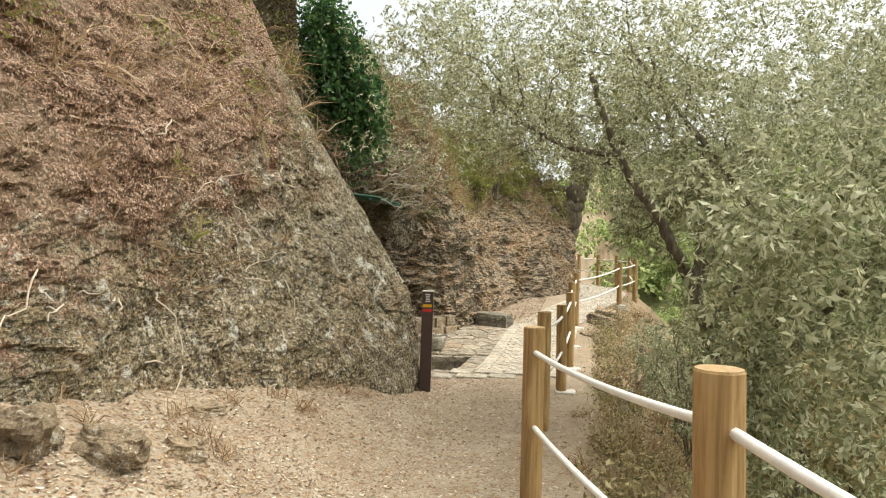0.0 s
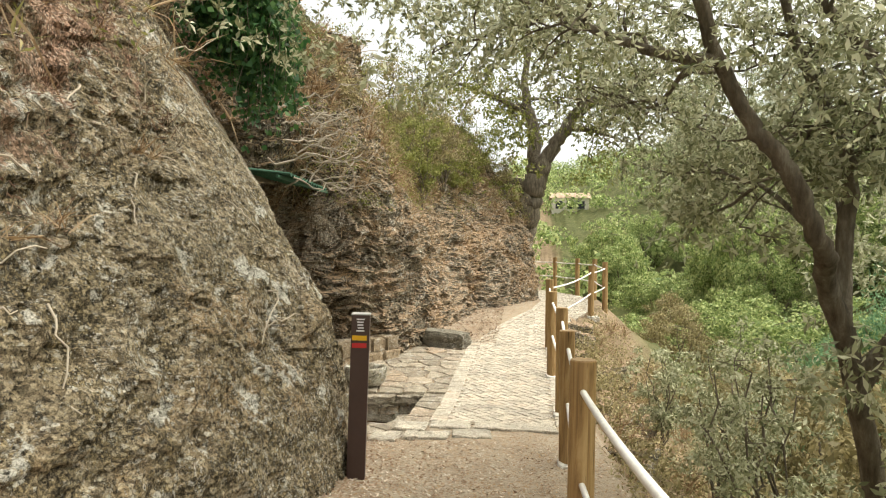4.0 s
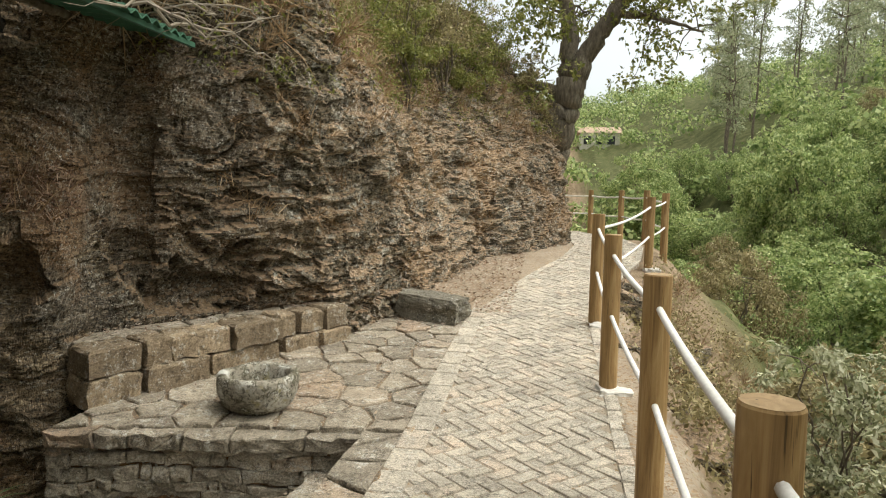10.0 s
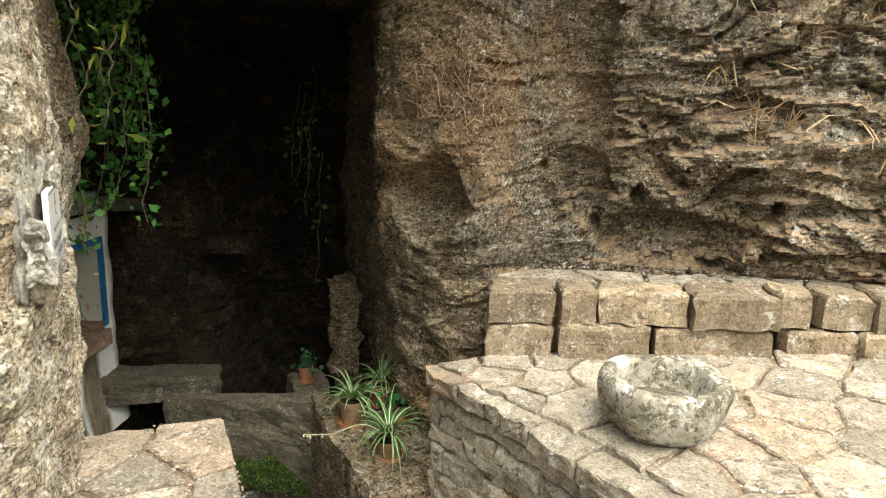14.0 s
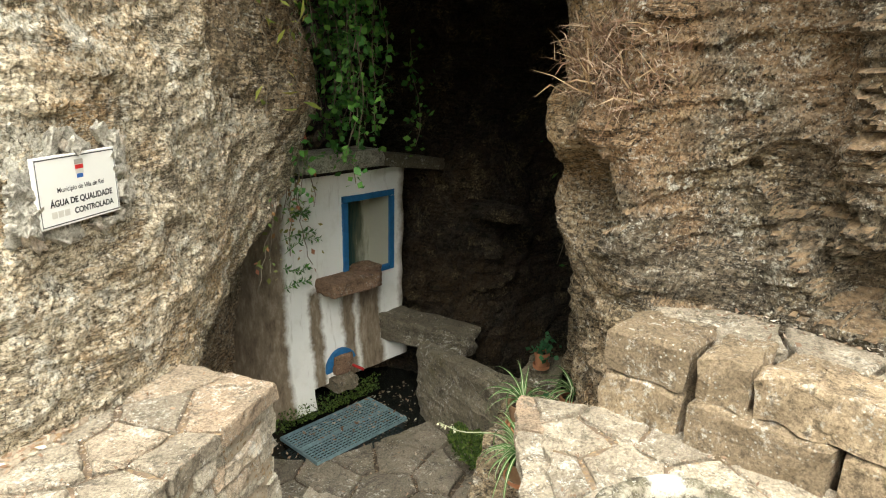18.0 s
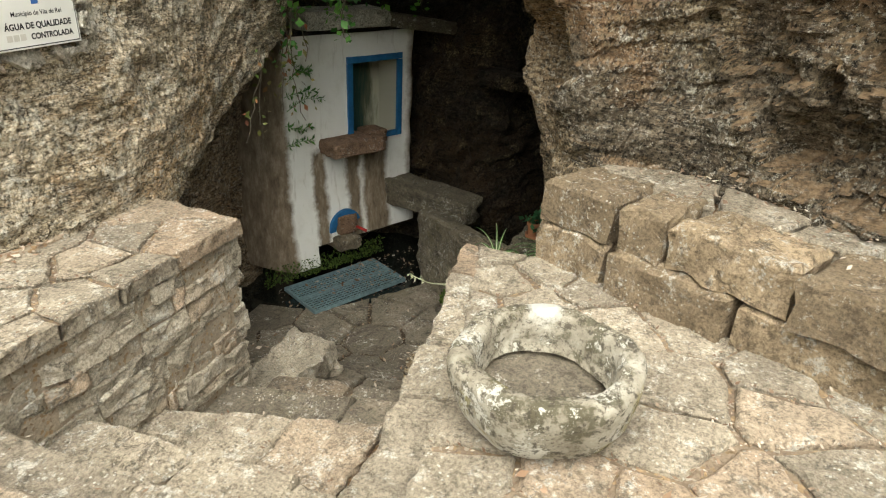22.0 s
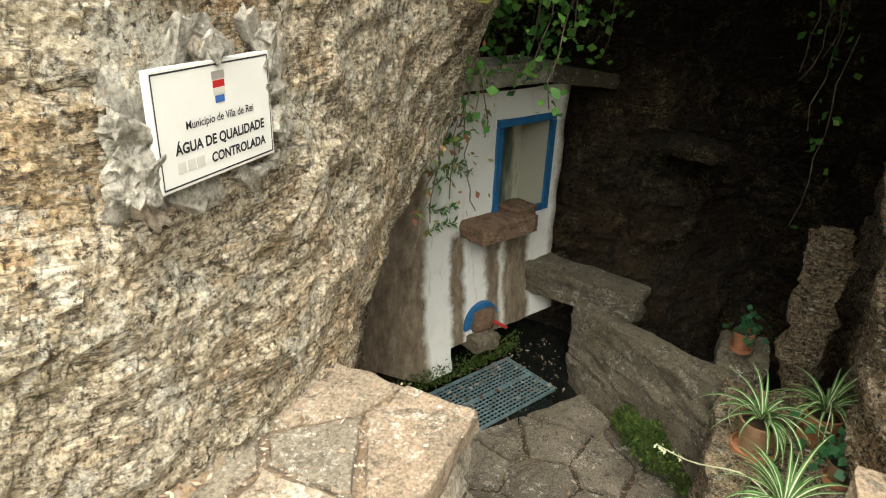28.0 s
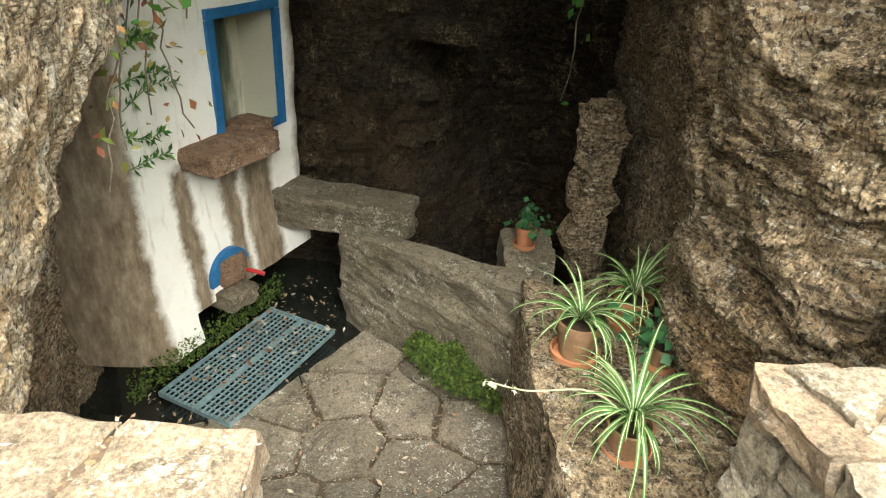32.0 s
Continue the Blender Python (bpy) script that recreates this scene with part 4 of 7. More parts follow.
TERRACE = [(-3.66, 10.34), (-2.54, 10.60), (-1.44, 10.72), (-1.44, 13.95), (-2.35, 13.95), (-2.50, 12.7), (-3.64, 10.75)]
terrace = solid("terrace", [(-3.67, 10.335), (-2.54, 10.52), (-1.42, 10.70), (-1.42, 11.2), (-1.42, 12.0), (-1.42, 14.0), (-3.0, 14.0), (-4.0, 11.4), (-3.72, 10.9)], -2.3, 0, M_BANK,
                "flagged stone terrace in front of the cliff", "terrace", lambda x, y: path_z(y) - 0.14)
terrace_flags = flags(TERRACE, 0.27, 0.018, rng, 1.3)
for poly in terrace_flags:
    v, f = rough_stone(poly, 0.11, rng, 0.010, 0.013)
    v[:, 2] += np.array([path_z(y) for y in v[:, 1]]) - 0.112 + rng.uniform(-0.012, 0.006)
    part("flagstone", mesh_of("flagstone", v, f, M_FLAG), terrace)

bed("joint_soil", TERRACE, lambda x, y: path_z(y) - 0.024, terrace, M_JOINT)
# edging stones and rubble face of the terrace towards the grotto
p0, p1 = (-3.69, 10.30), (-1.42, 10.67)
fr = wall_frame(p0, p1, -2.15)
ln = math.hypot(p1[0] - p0[0], p1[1] - p0[1])
rubble_face(fr, ln, 1.84, 0.15, terrace, M_RUBBLE, 0.10, 0.10)
fr2 = wall_frame(p0, p1, -0.325)
for r in courses(ln, [0.105], 0.36, 0.010, rng, 0.5):
    v, f = rough_stone(r, 0.20 + rng.uniform(-0.02, 0.02), rng, 0.012, 0.014, 0.04, 1.0)
    part("edging_stone", mesh_of("edging_stone", v, f, M_FLAG), terrace, at=fr2 @ Matrix.Translation((0, 0, -0.165)))

fr = wall_frame((-3.74, 10.95), (-3.69, 10.30), -2.15)
rubble_face(fr, 0.65, 1.9, 0.16, terrace, M_RUBBLE, 0.10, 0.09)

# low seat wall against the cliff
p0, p1 = (-3.62, 10.60), (-2.45, 12.62)
ln = math.hypot(p1[0] - p0[0], p1[1] - p0[1])
seat = solid("seat_wall", [(-3.74, 10.76), (-2.70, 12.60), (-3.2, 12.9), (-4.2, 11.2)], -0.3, 0.135, M_BANK, "low dry-stone seat wall of ochre schist blocks against the cliff", "wall")
axis = np.array([p1[0] - p0[0], p1[1] - p0[1]]) / ln
back = np.array([-axis[1], axis[0]])
for z0, hh, wd, inset in ((-0.21, 0.215, 0.50, 0.0), (0.012, 0.195, 0.40, -0.01)):
    s = -0.02
    while s < ln:
        w = wd * rng.uniform(0.55, 1.35)
        if ln - s - w < 0.2:
            w = ln - s + 0.02
        g, out = 0.015, inset + rng.uniform(-0.045, 0.03)
        skew = rng.uniform(-0.03, 0.03, 4)
        ends = [(s + g + skew[0], -out), (s + w - g + skew[1], -out + rng.uniform(-0.015, 0.015)), (s + w - g + skew[2], 0.34 + skew[3]), (s + g, 0.32)]
        poly = [np.array(p0) + axis * u + back * q for u, q in ends]
        v, f = rough_stone(poly, hh + rng.uniform(-0.02, 0.006), rng, 0.018, 0.015, 0.045, 0.8)
        v[:, 2] += z0 + (v[:, 1] - 10.6) * 0.03
        part("block", mesh_of("block", v, f, M_BLOCK), seat)
        s += w
CAPS = [tuple(np.array(p0) + axis * u + back * q) for u, q in ((0.05, 0.30), (ln, 0.30), (ln, 0.75), (0.05, 0.95))]
seat_flags = flags(CAPS, 0.30, 0.022, rng)
for poly in seat_flags:
    v, f = rough_stone(poly, 0.06, rng, 0.010, 0.012)
    v[:, 2] += 0.138 + (v[:, 1] - 10.6) * 0.03
    part("flagstone", mesh_of("flagstone", v, f, M_FLAG), seat)

# parapet beside the steps
cap = solid("parapet", [(-3.40, 8.3), (-1.5, 8.0), (-1.5, 9.118), (-3.385, 9.112)], -2.2, -0.235, M_PAVE_JOINT, "thick rubble parapet with flagstone top under the boulder", "wall")
PCAP = [(-3.46, 8.45), (-2.4, 8.15), (-1.6, 8.0), (-1.55, 9.15), (-3.41, 9.15)]
cap_flags = flags(PCAP, 0.25, 0.020, rng, 1.35)
for poly in cap_flags:
    v, f = rough_stone(poly, 0.085, rng, 0.010, 0.010)
    v[:, 2] += -0.29 + rng.uniform(-0.006, 0.006)
    part("flagstone", mesh_of("flagstone", v, f, M_FLAG), cap)
bed("joint_soil", PCAP, lambda x, y: -0.226, cap, M_JOINT)
p0, p1 = (-1.55, 9.14), (-3.40, 9.13)
fr = wall_frame(p0, p1, -2.15)
rubble_face(fr, 1.85, 1.86, 0.13, cap, M_RUBBLE, 0.10, 0.11)
p0, p1 = (-3.40, 9.13), (-3.44, 8.3)
fr = wall_frame(p0, p1, -2.15)
rubble_face(fr, 0.83, 1.86, 0.14, cap, M_RUBBLE, 0.10, 0.08)

# steps down to the fountain: nosing at the parapet, nosing at the terrace, height of the tread
steps = solid("steps", [(-1.4, 9.0), (-1.4, 10.7), (-1.70, 10.75), (-1.70, 9.0)], -2.4, -0.285, M_BANK, "worn schist steps going down to the spring", "steps")
for poly in flags([(-1.40, 9.1), (-1.40, 10.72), (-1.74, 10.70), (-1.74, 9.1)], 0.42, 0.02, rng):
    v, f = rough_stone(poly, 0.07, rng, 0.010, 0.008)
    v[:, 2] += -0.28
    part("flagstone", mesh_of("flagstone", v, f, M_FLAG), steps)
STEPS = [(-1.72, -1.72, -0.22), (-2.04, -2.06, -0.45), (-2.40, -2.46, -0.69), (-2.76, -3.26, -0.93), (-3.24, -3.66, -1.14), (-3.66, -3.96, -1.34)]
for k, (hi_, lo_) in enumerate(zip(STEPS[:-1], STEPS[1:])):
    # the lower treads use the darker flagstone of the grotto floor
    z, mat = lo_[2], (M_FLAG if k < 3 else M_FLAG_DARK)
    yb = 10.62 - 0.05 * k
    nose = lambda row, y: row[0] + (row[1] - row[0]) * (y - 9.1) / 1.5
    outline = [(nose(hi_, 9.05) + 0.03, 9.05), (nose(hi_, yb) + 0.03, yb), (nose(lo_, yb) + 0.02, yb), (nose(lo_, 9.05) + 0.02, 9.05)]
    part("tread_core", mesh_of("tread_core", [(a, b, -2.4) for a, b in outline] + [(a, b, z - 0.06) for a, b in outline],
         [(3, 2, 1, 0), (4, 5, 6, 7)] + [(i, (i + 1) % 4, 4 + (i + 1) % 4, 4 + i) for i in range(4)], M_BANK), steps)
    y = 9.11
    while y < yb - 0.05:
        w = min(rng.uniform(0.38, 0.7), yb - y)
        if yb - y - w < 0.2:
            w = yb - y
        y2, ov = y + w - 0.012, rng.uniform(0.0, 0.03)
        poly = [(nose(hi_, y) + 0.02, y), (nose(hi_, y2) + 0.02, y2), ((nose(hi_, y2) + nose(lo_, y2)) / 2, y2 + rng.uniform(-0.02, 0.02)), (nose(lo_, y2) - ov, y2),
                (nose(lo_, (y + y2) / 2) - ov + rng.uniform(-0.02, 0.03), (y + y2) / 2), (nose(lo_, y) - ov, y)]
        v, f = rough_stone(poly[::-1], 0.10, rng, 0.016, 0.015)
        v[:, 2] += z - 0.10 + rng.uniform(-0.012, 0.008)
        part("tread", mesh_of("tread", v, f, mat), steps)
        y += w

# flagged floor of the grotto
floor = solid("grotto_floor", [(-8.0, 7.2), (-3.2, 7.2), (-3.2, 11.2), (-8.0, 11.2)], -2.6, -2.03, M_CAVE, "dark uneven flagstone floor before the spring", "floor")
for poly in flags([(-3.5, 7.9), (-3.5, 10.15), (-5.55, 9.95), (-6.10, 9.1), (-5.28, 8.50), (-5.1, 7.9)], 0.34, 0.024, rng, 1.25):
    v, f = rough_stone(poly, 0.12, rng, 0.010, 0.010)
    v[:, 2] += -0.12 + rng.uniform(-0.012, 0.008) + np.interp(v[:, 0], (-4.8, -3.7), (-1.93, -1.52))
    part("flagstone", mesh_of("flagstone", v, f, M_FLAG_DARK), floor)

bed("joint_soil", [(-3.5, 7.9), (-3.5, 10.15), (-5.55, 9.95), (-6.10, 9.1), (-5.28, 8.50), (-5.1, 7.9)], lambda x, y: -0.032 + float(np.interp(x, (-4.8, -3.7), (-1.93, -1.52))), floor, M_JOINT_DARK)

# pavement of setts
pav_pts = [(centre_x(y), y) for y in np.linspace(9.3, 27, 60)]
left = [(x - 0.66, y) for x, y in pav_pts]
right = [(x + 0.66, y) for x, y in pav_pts]
outline = left + right[::-1]
n = len(pav_pts)
v = [(x, y, path_z(y) - 0.006) for x, y in left + right] + [(x, y, -0.9) for x, y in left + right]
f = []
for i in range(n - 1):
    f += [(i, i + 1, n + i + 1, n + i), (2 * n + i, 2 * n + i + 1, i + 1, i), (n + i, n + i + 1, 3 * n + i + 1, 3 * n + i)]
f += [(0, n, 3 * n, 2 * n)]
pavement = thing("pavement", mesh_of("pavement", v, f, M_PAVE_JOINT), "stone sett pavement of the footpath laid in zigzag bond", "pavement", kind="structure")
far_pieces = []
L, W = 0.19, 0.095
made = 0
c45 = math.sqrt(0.5)
cells = []
for i in range(-90, 260):
    for j in range(-90, 260):
        # herringbone: pairs of pieces, one along each diagonal
        k = (i + j) % 4
        if k == 0:
            a, b, w, h = i, j, 2, 1
        elif k == 2:
            a, b, w, h = i, j, 1, 2
        else:
            continue
        cells.append((a, b, w, h))
for a, b, w, h in cells:
    u0, v0, u1, v1 = a * W, b * W, (a + w) * W, (b + h) * W
    cu, cvv = (u0 + u1) / 2, (v0 + v1) / 2
    px, py = (cu - cvv) * c45 - 0.7, (cu + cvv) * c45 + 9.3
    if not (9.36 < py < 26.0) or abs(px - centre_x(py)) > 0.56:
        continue
    g = 0.005
    poly = []
    for s, t in ((u0 + g, v0 + g), (u1 - g, v0 + g), (u1 - g, v1 - g), (u0 + g, v1 - g)):
        s, t = s + rng.uniform(-g, g) * 0.8, t + rng.uniform(-g, g) * 0.8
        poly.append(((s - t) * c45 - 0.7, (s + t) * c45 + 9.3))
    pv, pf = prism(poly, 0.05, 0.009, rng, 0.003)
    pv[:, 2] += np.array([path_z(y) for y in pv[:, 1]]) - 0.048 + rng.uniform(-0.004, 0.004)
    if py < 11.9 and made < 300:
        part("sett", mesh_of("sett", pv, pf, M_SETT), pavement)
        made += 1
    else:
        far_pieces.append((pv, pf))
for side in (-1, 1):
    y = 9.3
    while y < 25:
        w = rng.uniform(0.2, 0.34)
        cx = lambda t: centre_x(t) + side * 0.61
        lo = 0.13 if side < 0 and y < 14 else 0.05
        poly = [(cx(y) - lo, y + 0.006), (cx(y) + 0.05, y + 0.006), (cx(y + w) + 0.05, y + w - 0.006), (cx(y + w) - lo, y + w - 0.006)]
        pv, pf = prism(poly, 0.055, 0.01, rng, 0.004)
        pv[:, 2] += np.array([path_z(t) for t in pv[:, 1]]) - 0.048
        if y < 15:
            part("kerb_stone", mesh_of("kerb_stone", pv, pf, M_SETT), pavement)
        else:
            far_pieces.append((pv, pf))
        y += w
# pale slabs where the dirt path meets the setts, and broken flags beside them
SLABS = [(-0.98, -0.16, 9.04, 9.30), (-1.40, -1.02, 9.02, 9.28), (-1.75, -1.44, 8.9, 9.2), (-1.62, -1.2, 8.62, 8.88), (-1.15, -0.8, 8.72, 8.98), (-1.9, -1.66, 8.5, 8.8)]
for x0_, x1_, y0_, y1_ in SLABS:
    poly = np.array([(x0_, y0_), ((x0_ + x1_) / 2, y0_ - 0.01), (x1_, y0_ + 0.01), (x1_ + 0.01, y1_), ((x0_ + x1_) / 2, y1_ - 0.015), (x0_ - 0.01, y1_)]) + rng.uniform(-0.025, 0.025, (6, 2))
    v, f = rough_stone(poly, 0.06, rng, 0.010, 0.010)
    v[:, 2] += -0.235 + rng.uniform(-0.008, 0.004)
    part("threshold_slab", mesh_of("threshold_slab", v, f, M_SETT), pavement)
tagged(part("far_setts", mesh_of("far_setts", *join(far_pieces), M_SETT_FAR), pavement), kind="stuff")


# ---- fence ----
POSTS = [(1.15, -0.55), (0.60, 1.44), (-0.09, 3.65), (-0.19, 5.85), (-0.12, 8.1), (-0.08, 9.85), (-0.12, 11.7), (-0.10, 13.67), (0.90, 17.1), (1.38, 18.7), (1.32, 20.7), (1.0, 22.4), (0.4, 24.0), (-0.3, 25.2), (-1.2, 26.2)]
fence = tagged(new("fence"), "round pine post fence with two white ropes along the path", "fence")
tops = []
for x, y in POSTS:
    g, h, r = path_z(y) + float(np.interp(y, (1.4, 3.0, 8.2, 9.8, 13.6, 16), (0.10, 0, 0, 0.06, 0.05, 0))), 1.11, 0.066
    lean = (rng.uniform(-0.012, 0.012), rng.uniform(-0.012, 0.012))
    prof = [(r, -0.35), (r, 0.3), (r * 0.99, 0.7), (r * 0.985, h - 0.006), (r * 0.93, h)]
    v, f = lathe(prof, 20)
    v[:, 0] += v[:, 2] * lean[0]
    v[:, 1] += v[:, 2] * lean[1]
    me = mesh_of("post", v, f[:-1], M_POST)
    post = part("post", me, fence, at=Matrix.Translation((x, y, g)))
    ring = v[-20:].copy()
    ring[:, 2] += 0.001
    part("post_end", mesh_of("post_end", ring, [tuple(range(20))], M_POST_TOP), post)
    tops.append((x, y, g))
for lift, name in ((0.96, "upper_rope"), (0.51, "lower_rope")):
    for a, b in zip(tops[:-1], tops[1:]):
        A, B = np.array([a[0], a[1], a[2] + lift]), np.array([b[0], b[1], b[2] + lift])
        s = np.linspace(0, 1, 22)[:, None]
        d = np.linalg.norm(B - A)
        path = A * (1 - s) + B * s
        path[:, 2] -= 0.028 * d / 2 * 4 * (s * (1 - s))[:, 0]
        part(name, mesh_of(name, *tube(path, 0.0165, 8), M_ROPE, True), fence)


# ---- foliage makers ----
def fast_mesh(name, verts, quads, mat, mats=None, index=None):
    me = bpy.data.meshes.new(name)
    verts, quads = np.asarray(verts, np.float32), np.asarray(quads, np.int32)
    me.vertices.add(len(verts))
    me.vertices.foreach_set("co", verts.ravel())
    me.loops.add(quads.size)
    me.loops.foreach_set("vertex_index", quads.ravel())
    me.polygons.add(len(quads))
    me.polygons.foreach_set("loop_start", np.arange(len(quads), dtype=np.int32) * quads.shape[1])
    me.materials.append(mat)
    for m in mats or ():
        me.materials.append(m)
    if index is not None:
        me.polygons.foreach_set("material_index", np.asarray(index, np.int32))
    me.update(calc_edges=True)
    me.validate()
    return me


def leaf_cloud(points, size, rs, slim=0.5, droop=0.3, vary=0.4, outward=None, face=None):
    """A folded leaf at each of the points; face: the way its upper side tends to look."""
    n = len(points)
    a = rs.normal(size=(n, 3))
    if face is not None:
        up = face + rs.normal(size=(n, 3)) * 0.45
        up /= np.linalg.norm(up, axis=1, keepdims=True) + 1e-9
        a -= up * (a * up).sum(1, keepdims=True)
    if outward is not None:
        a = a * 0.8 + outward
    a[:, 2] -= droop
    a /= np.linalg.norm(a, axis=1, keepdims=True) + 1e-9
    b = np.cross(a, rs.normal(size=(n, 3)) if face is None else up)
    b /= np.linalg.norm(b, axis=1, keepdims=True) + 1e-9
    c = np.cross(a, b)
    s = (size * (1 + vary * rs.uniform(-1, 1, n)))[:, None]
    base = points
    mid = points + a * s * 0.5
    v = np.stack([base, mid + b * s * slim * 0.5 + c * s * 0.1, points + a * s, mid - b * s * slim * 0.5 + c * s * 0.1], 1).reshape(-1, 3)
    return v, np.arange(4 * n).reshape(-1, 4)


def clumps(centres, radius, per, rs, flat=0.75, faces=False):
    """Points in small balls round the centres and, if asked, the way out of each ball, tilted up."""
    n = len(centres)
    p = rs.normal(size=(n, per, 3))
    p /= np.linalg.norm(p, axis=2, keepdims=True)
    p *= rs.uniform(0.15, 1, (n, per, 1)) ** 0.5
    p[..., 2] *= flat
    r = radius * rs.uniform(0.6, 1.3, (n, 1, 1))
    pts = (np.asarray(centres)[:, None] + p * r).reshape(-1, 3)
    if not faces:
        return pts
    out = p.reshape(-1, 3) + [0, 0, 0.35]
    return pts, out / (np.linalg.norm(out, axis=1, keepdims=True) + 1e-9)


def limb(start, end, r0, r1, rs, bend=0.15, n=9, sides=7):
    start, end = np.asarray(start, float), np.asarray(end, float)
    d = np.linalg.norm(end - start)
    s = np.linspace(0, 1, n)[:, None]
    w = np.cumsum(rs.normal(size=(n, 3)), 0) * bend * d / n
    w -= w[0] + (w[-1] - w[0]) * s
    path = start * (1 - s) + end * s + w
    return path, tube(path, np.linspace(r0, r1, n), sides, False)


def branching(path, count, reach, r, rs, up=0.2, depth=1):
    """Twigs from a limb's path: pieces and their tips."""
    pieces, tips = [], []
    for k in range(count):
        i = rs.randint(max(1, len(path) // 3), len(path))
        d = rs.normal(size=3)
        d[2] = d[2] * 0.6 + up
        d /= np.linalg.norm(d)
        e = path[i] + d * reach * rs.uniform(0.5, 1.2)
        p, q = limb(path[i], e, r, r * 0.3, rs, 0.25, 6, 5)
        pieces.append(q)
        tips += [p[-1], p[3]]
        if depth > 1:
            a, b = branching(p, 3, reach * 0.55, r * 0.45, rs, up, depth - 1)
            pieces += a
            tips += b
    return pieces, tips


def shrub(name, label, category, seed, radius, height, n_clump, per, leaf, mat, at, slim=0.5):
    rs = np.random.RandomState(seed)
    root = tagged(new(name), label, category)
    root.matrix_basis = at
    tips, pieces = [], []
    for k in range(7):
        a = rs.uniform(0, 2 * np.pi)
        e = np.array([math.cos(a) * radius * rs.uniform(0.2, 0.7), math.sin(a) * radius * rs.uniform(0.2, 0.7), height * rs.uniform(0.5, 0.9)])
        p, q = limb((0, 0, -0.3), e, (0.05 if height > 2.5 else 0.016) * height / 2, 0.006, rs, 0.3)
        pieces.append(q)
        a2, t2 = branching(p, 5, radius * 0.5, 0.014 if height > 2.5 else 0.006, rs)
        pieces += a2
        tips += t2
    tagged(part("branchwork", mesh_of("branchwork", *join(pieces), M_BARK), root), kind="stuff")
    u = rs.normal(size=(n_clump, 3))
    u /= np.linalg.norm(u, axis=1, keepdims=True)
    u *= rs.uniform(0.45, 1.05, (n_clump, 1)) ** 0.6
    c = u * [radius, radius, height * 0.5] + [0, 0, height * 0.52]
    c[:, :2] *= (1 + 0.25 * vnoise(c * 1.1, seed))[:, None]
    c = np.vstack([c, np.array(tips)])
    pts, out = clumps(c, radius * 0.17, per, rs, faces=True)
    ok = pts[:, 2] > 0.02 * height
    pts, out = pts[ok], out[ok]
    v, q = leaf_cloud(pts, np.full(len(pts), leaf), rs, slim, face=out)
    part("crown", fast_mesh("crown", v, q, mat), root)
    return root


def scatter(points, size, mat, name, label, category, rs, slim=0.42):
    """Fallen leaves and chips lying on a surface."""
    n = len(points)
    ang = rs.uniform(0, 2 * np.pi, n)
    a = np.stack([np.cos(ang), np.sin(ang), rs.normal(size=n) * 0.25], 1)
    b = np.stack([-np.sin(ang), np.cos(ang), rs.normal(size=n) * 0.25], 1)
    s = (size * rs.uniform(0.5, 1.4, n))[:, None]
    up = np.array([0, 0, 1.0])
    c = points + up * 0.006
    curl = up * s * rs.uniform(0, 0.3, (n, 1))
    v = np.stack([c - a * s / 2 + curl * 0.5, c + b * s * slim / 2, c + a * s / 2 + curl, c - b * s * slim / 2 + curl * 0.6], 1).reshape(-1, 3)
    return thing(name, fast_mesh(name, v, np.arange(4 * n).reshape(-1, 4), mat), label, category, kind="stuff")


def tufts(points, height, mat, name, label, rs, blades=26, spread=0.6, lean=(0, 0, 0)):
    """Dry or green blades rising from the points."""
    vs = []
    for p in points:
        n = blades
        d = rs.normal(size=(n, 3)) * spread + [0, 0, 1] + np.asarray(lean)
        d /= np.linalg.norm(d, axis=1, keepdims=True)
        h = (height * rs.uniform(0.4, 1.2, n))[:, None]
        side = np.cross(d, rs.normal(size=(n, 3)))
        side /= np.linalg.norm(side, axis=1, keepdims=True) + 1e-9
        side *= h * 0.012 + 0.0012
        o = p + rs.normal(size=(n, 3)) * [0.04, 0.04, 0.01]
        m = o + d * h * 0.55
        t = o + d * h + [0, 0, -0.25] * h * rs.uniform(0.2, 1.4, (n, 1))
        vs.append(np.stack([o - side, o + side, m + side * 0.8, m - side * 0.8], 1).reshape(-1, 3))
        vs.append(np.stack([m - side * 0.8, m + side * 0.8, t + side * 0.1, t - side * 0.1], 1).reshape(-1, 3))
    v = np.vstack(vs)
    return thing(name, fast_mesh(name, v, np.arange(len(v)).reshape(-1, 4), mat), label, "dry grass" if mat is not M_IVY else "plant", kind="stuff")


# ---- the spring ----
M_PLASTER = Mat("stained_white_plaster", 0.85, spec=0.25)
mp = M_PLASTER
sep = mp.n.new("ShaderNodeSeparateXYZ")
mp.l.new(mp.co, sep.inputs[0])
wob = mp.math("MULTIPLY", mp.math("SUBTRACT", mp.noise(6.0, 8, 0.75), 0.5), 0.14)
uu = mp.math("ADD", sep.outputs[0], wob)
vv = mp.math("ADD", sep.outputs[1], mp.math("MULTIPLY", wob, 1.5))


def band(lo, hi, axis, soft=0.012):
    up = mp.n.new("ShaderNodeMapRange")
    dn = mp.n.new("ShaderNodeMapRange")
    for q, e, flip in ((up, lo, 0), (dn, hi, 1)):
        q.inputs["From Min"].default_value, q.inputs["From Max"].default_value = e - soft, e + soft
        q.inputs["To Min"].default_value, q.inputs["To Max"].default_value = (1, 0) if flip else (0, 1)
        mp.l.new(axis, q.inputs["Value"])
    return mp.math("MULTIPLY", up.outputs[0], dn.outputs[0])


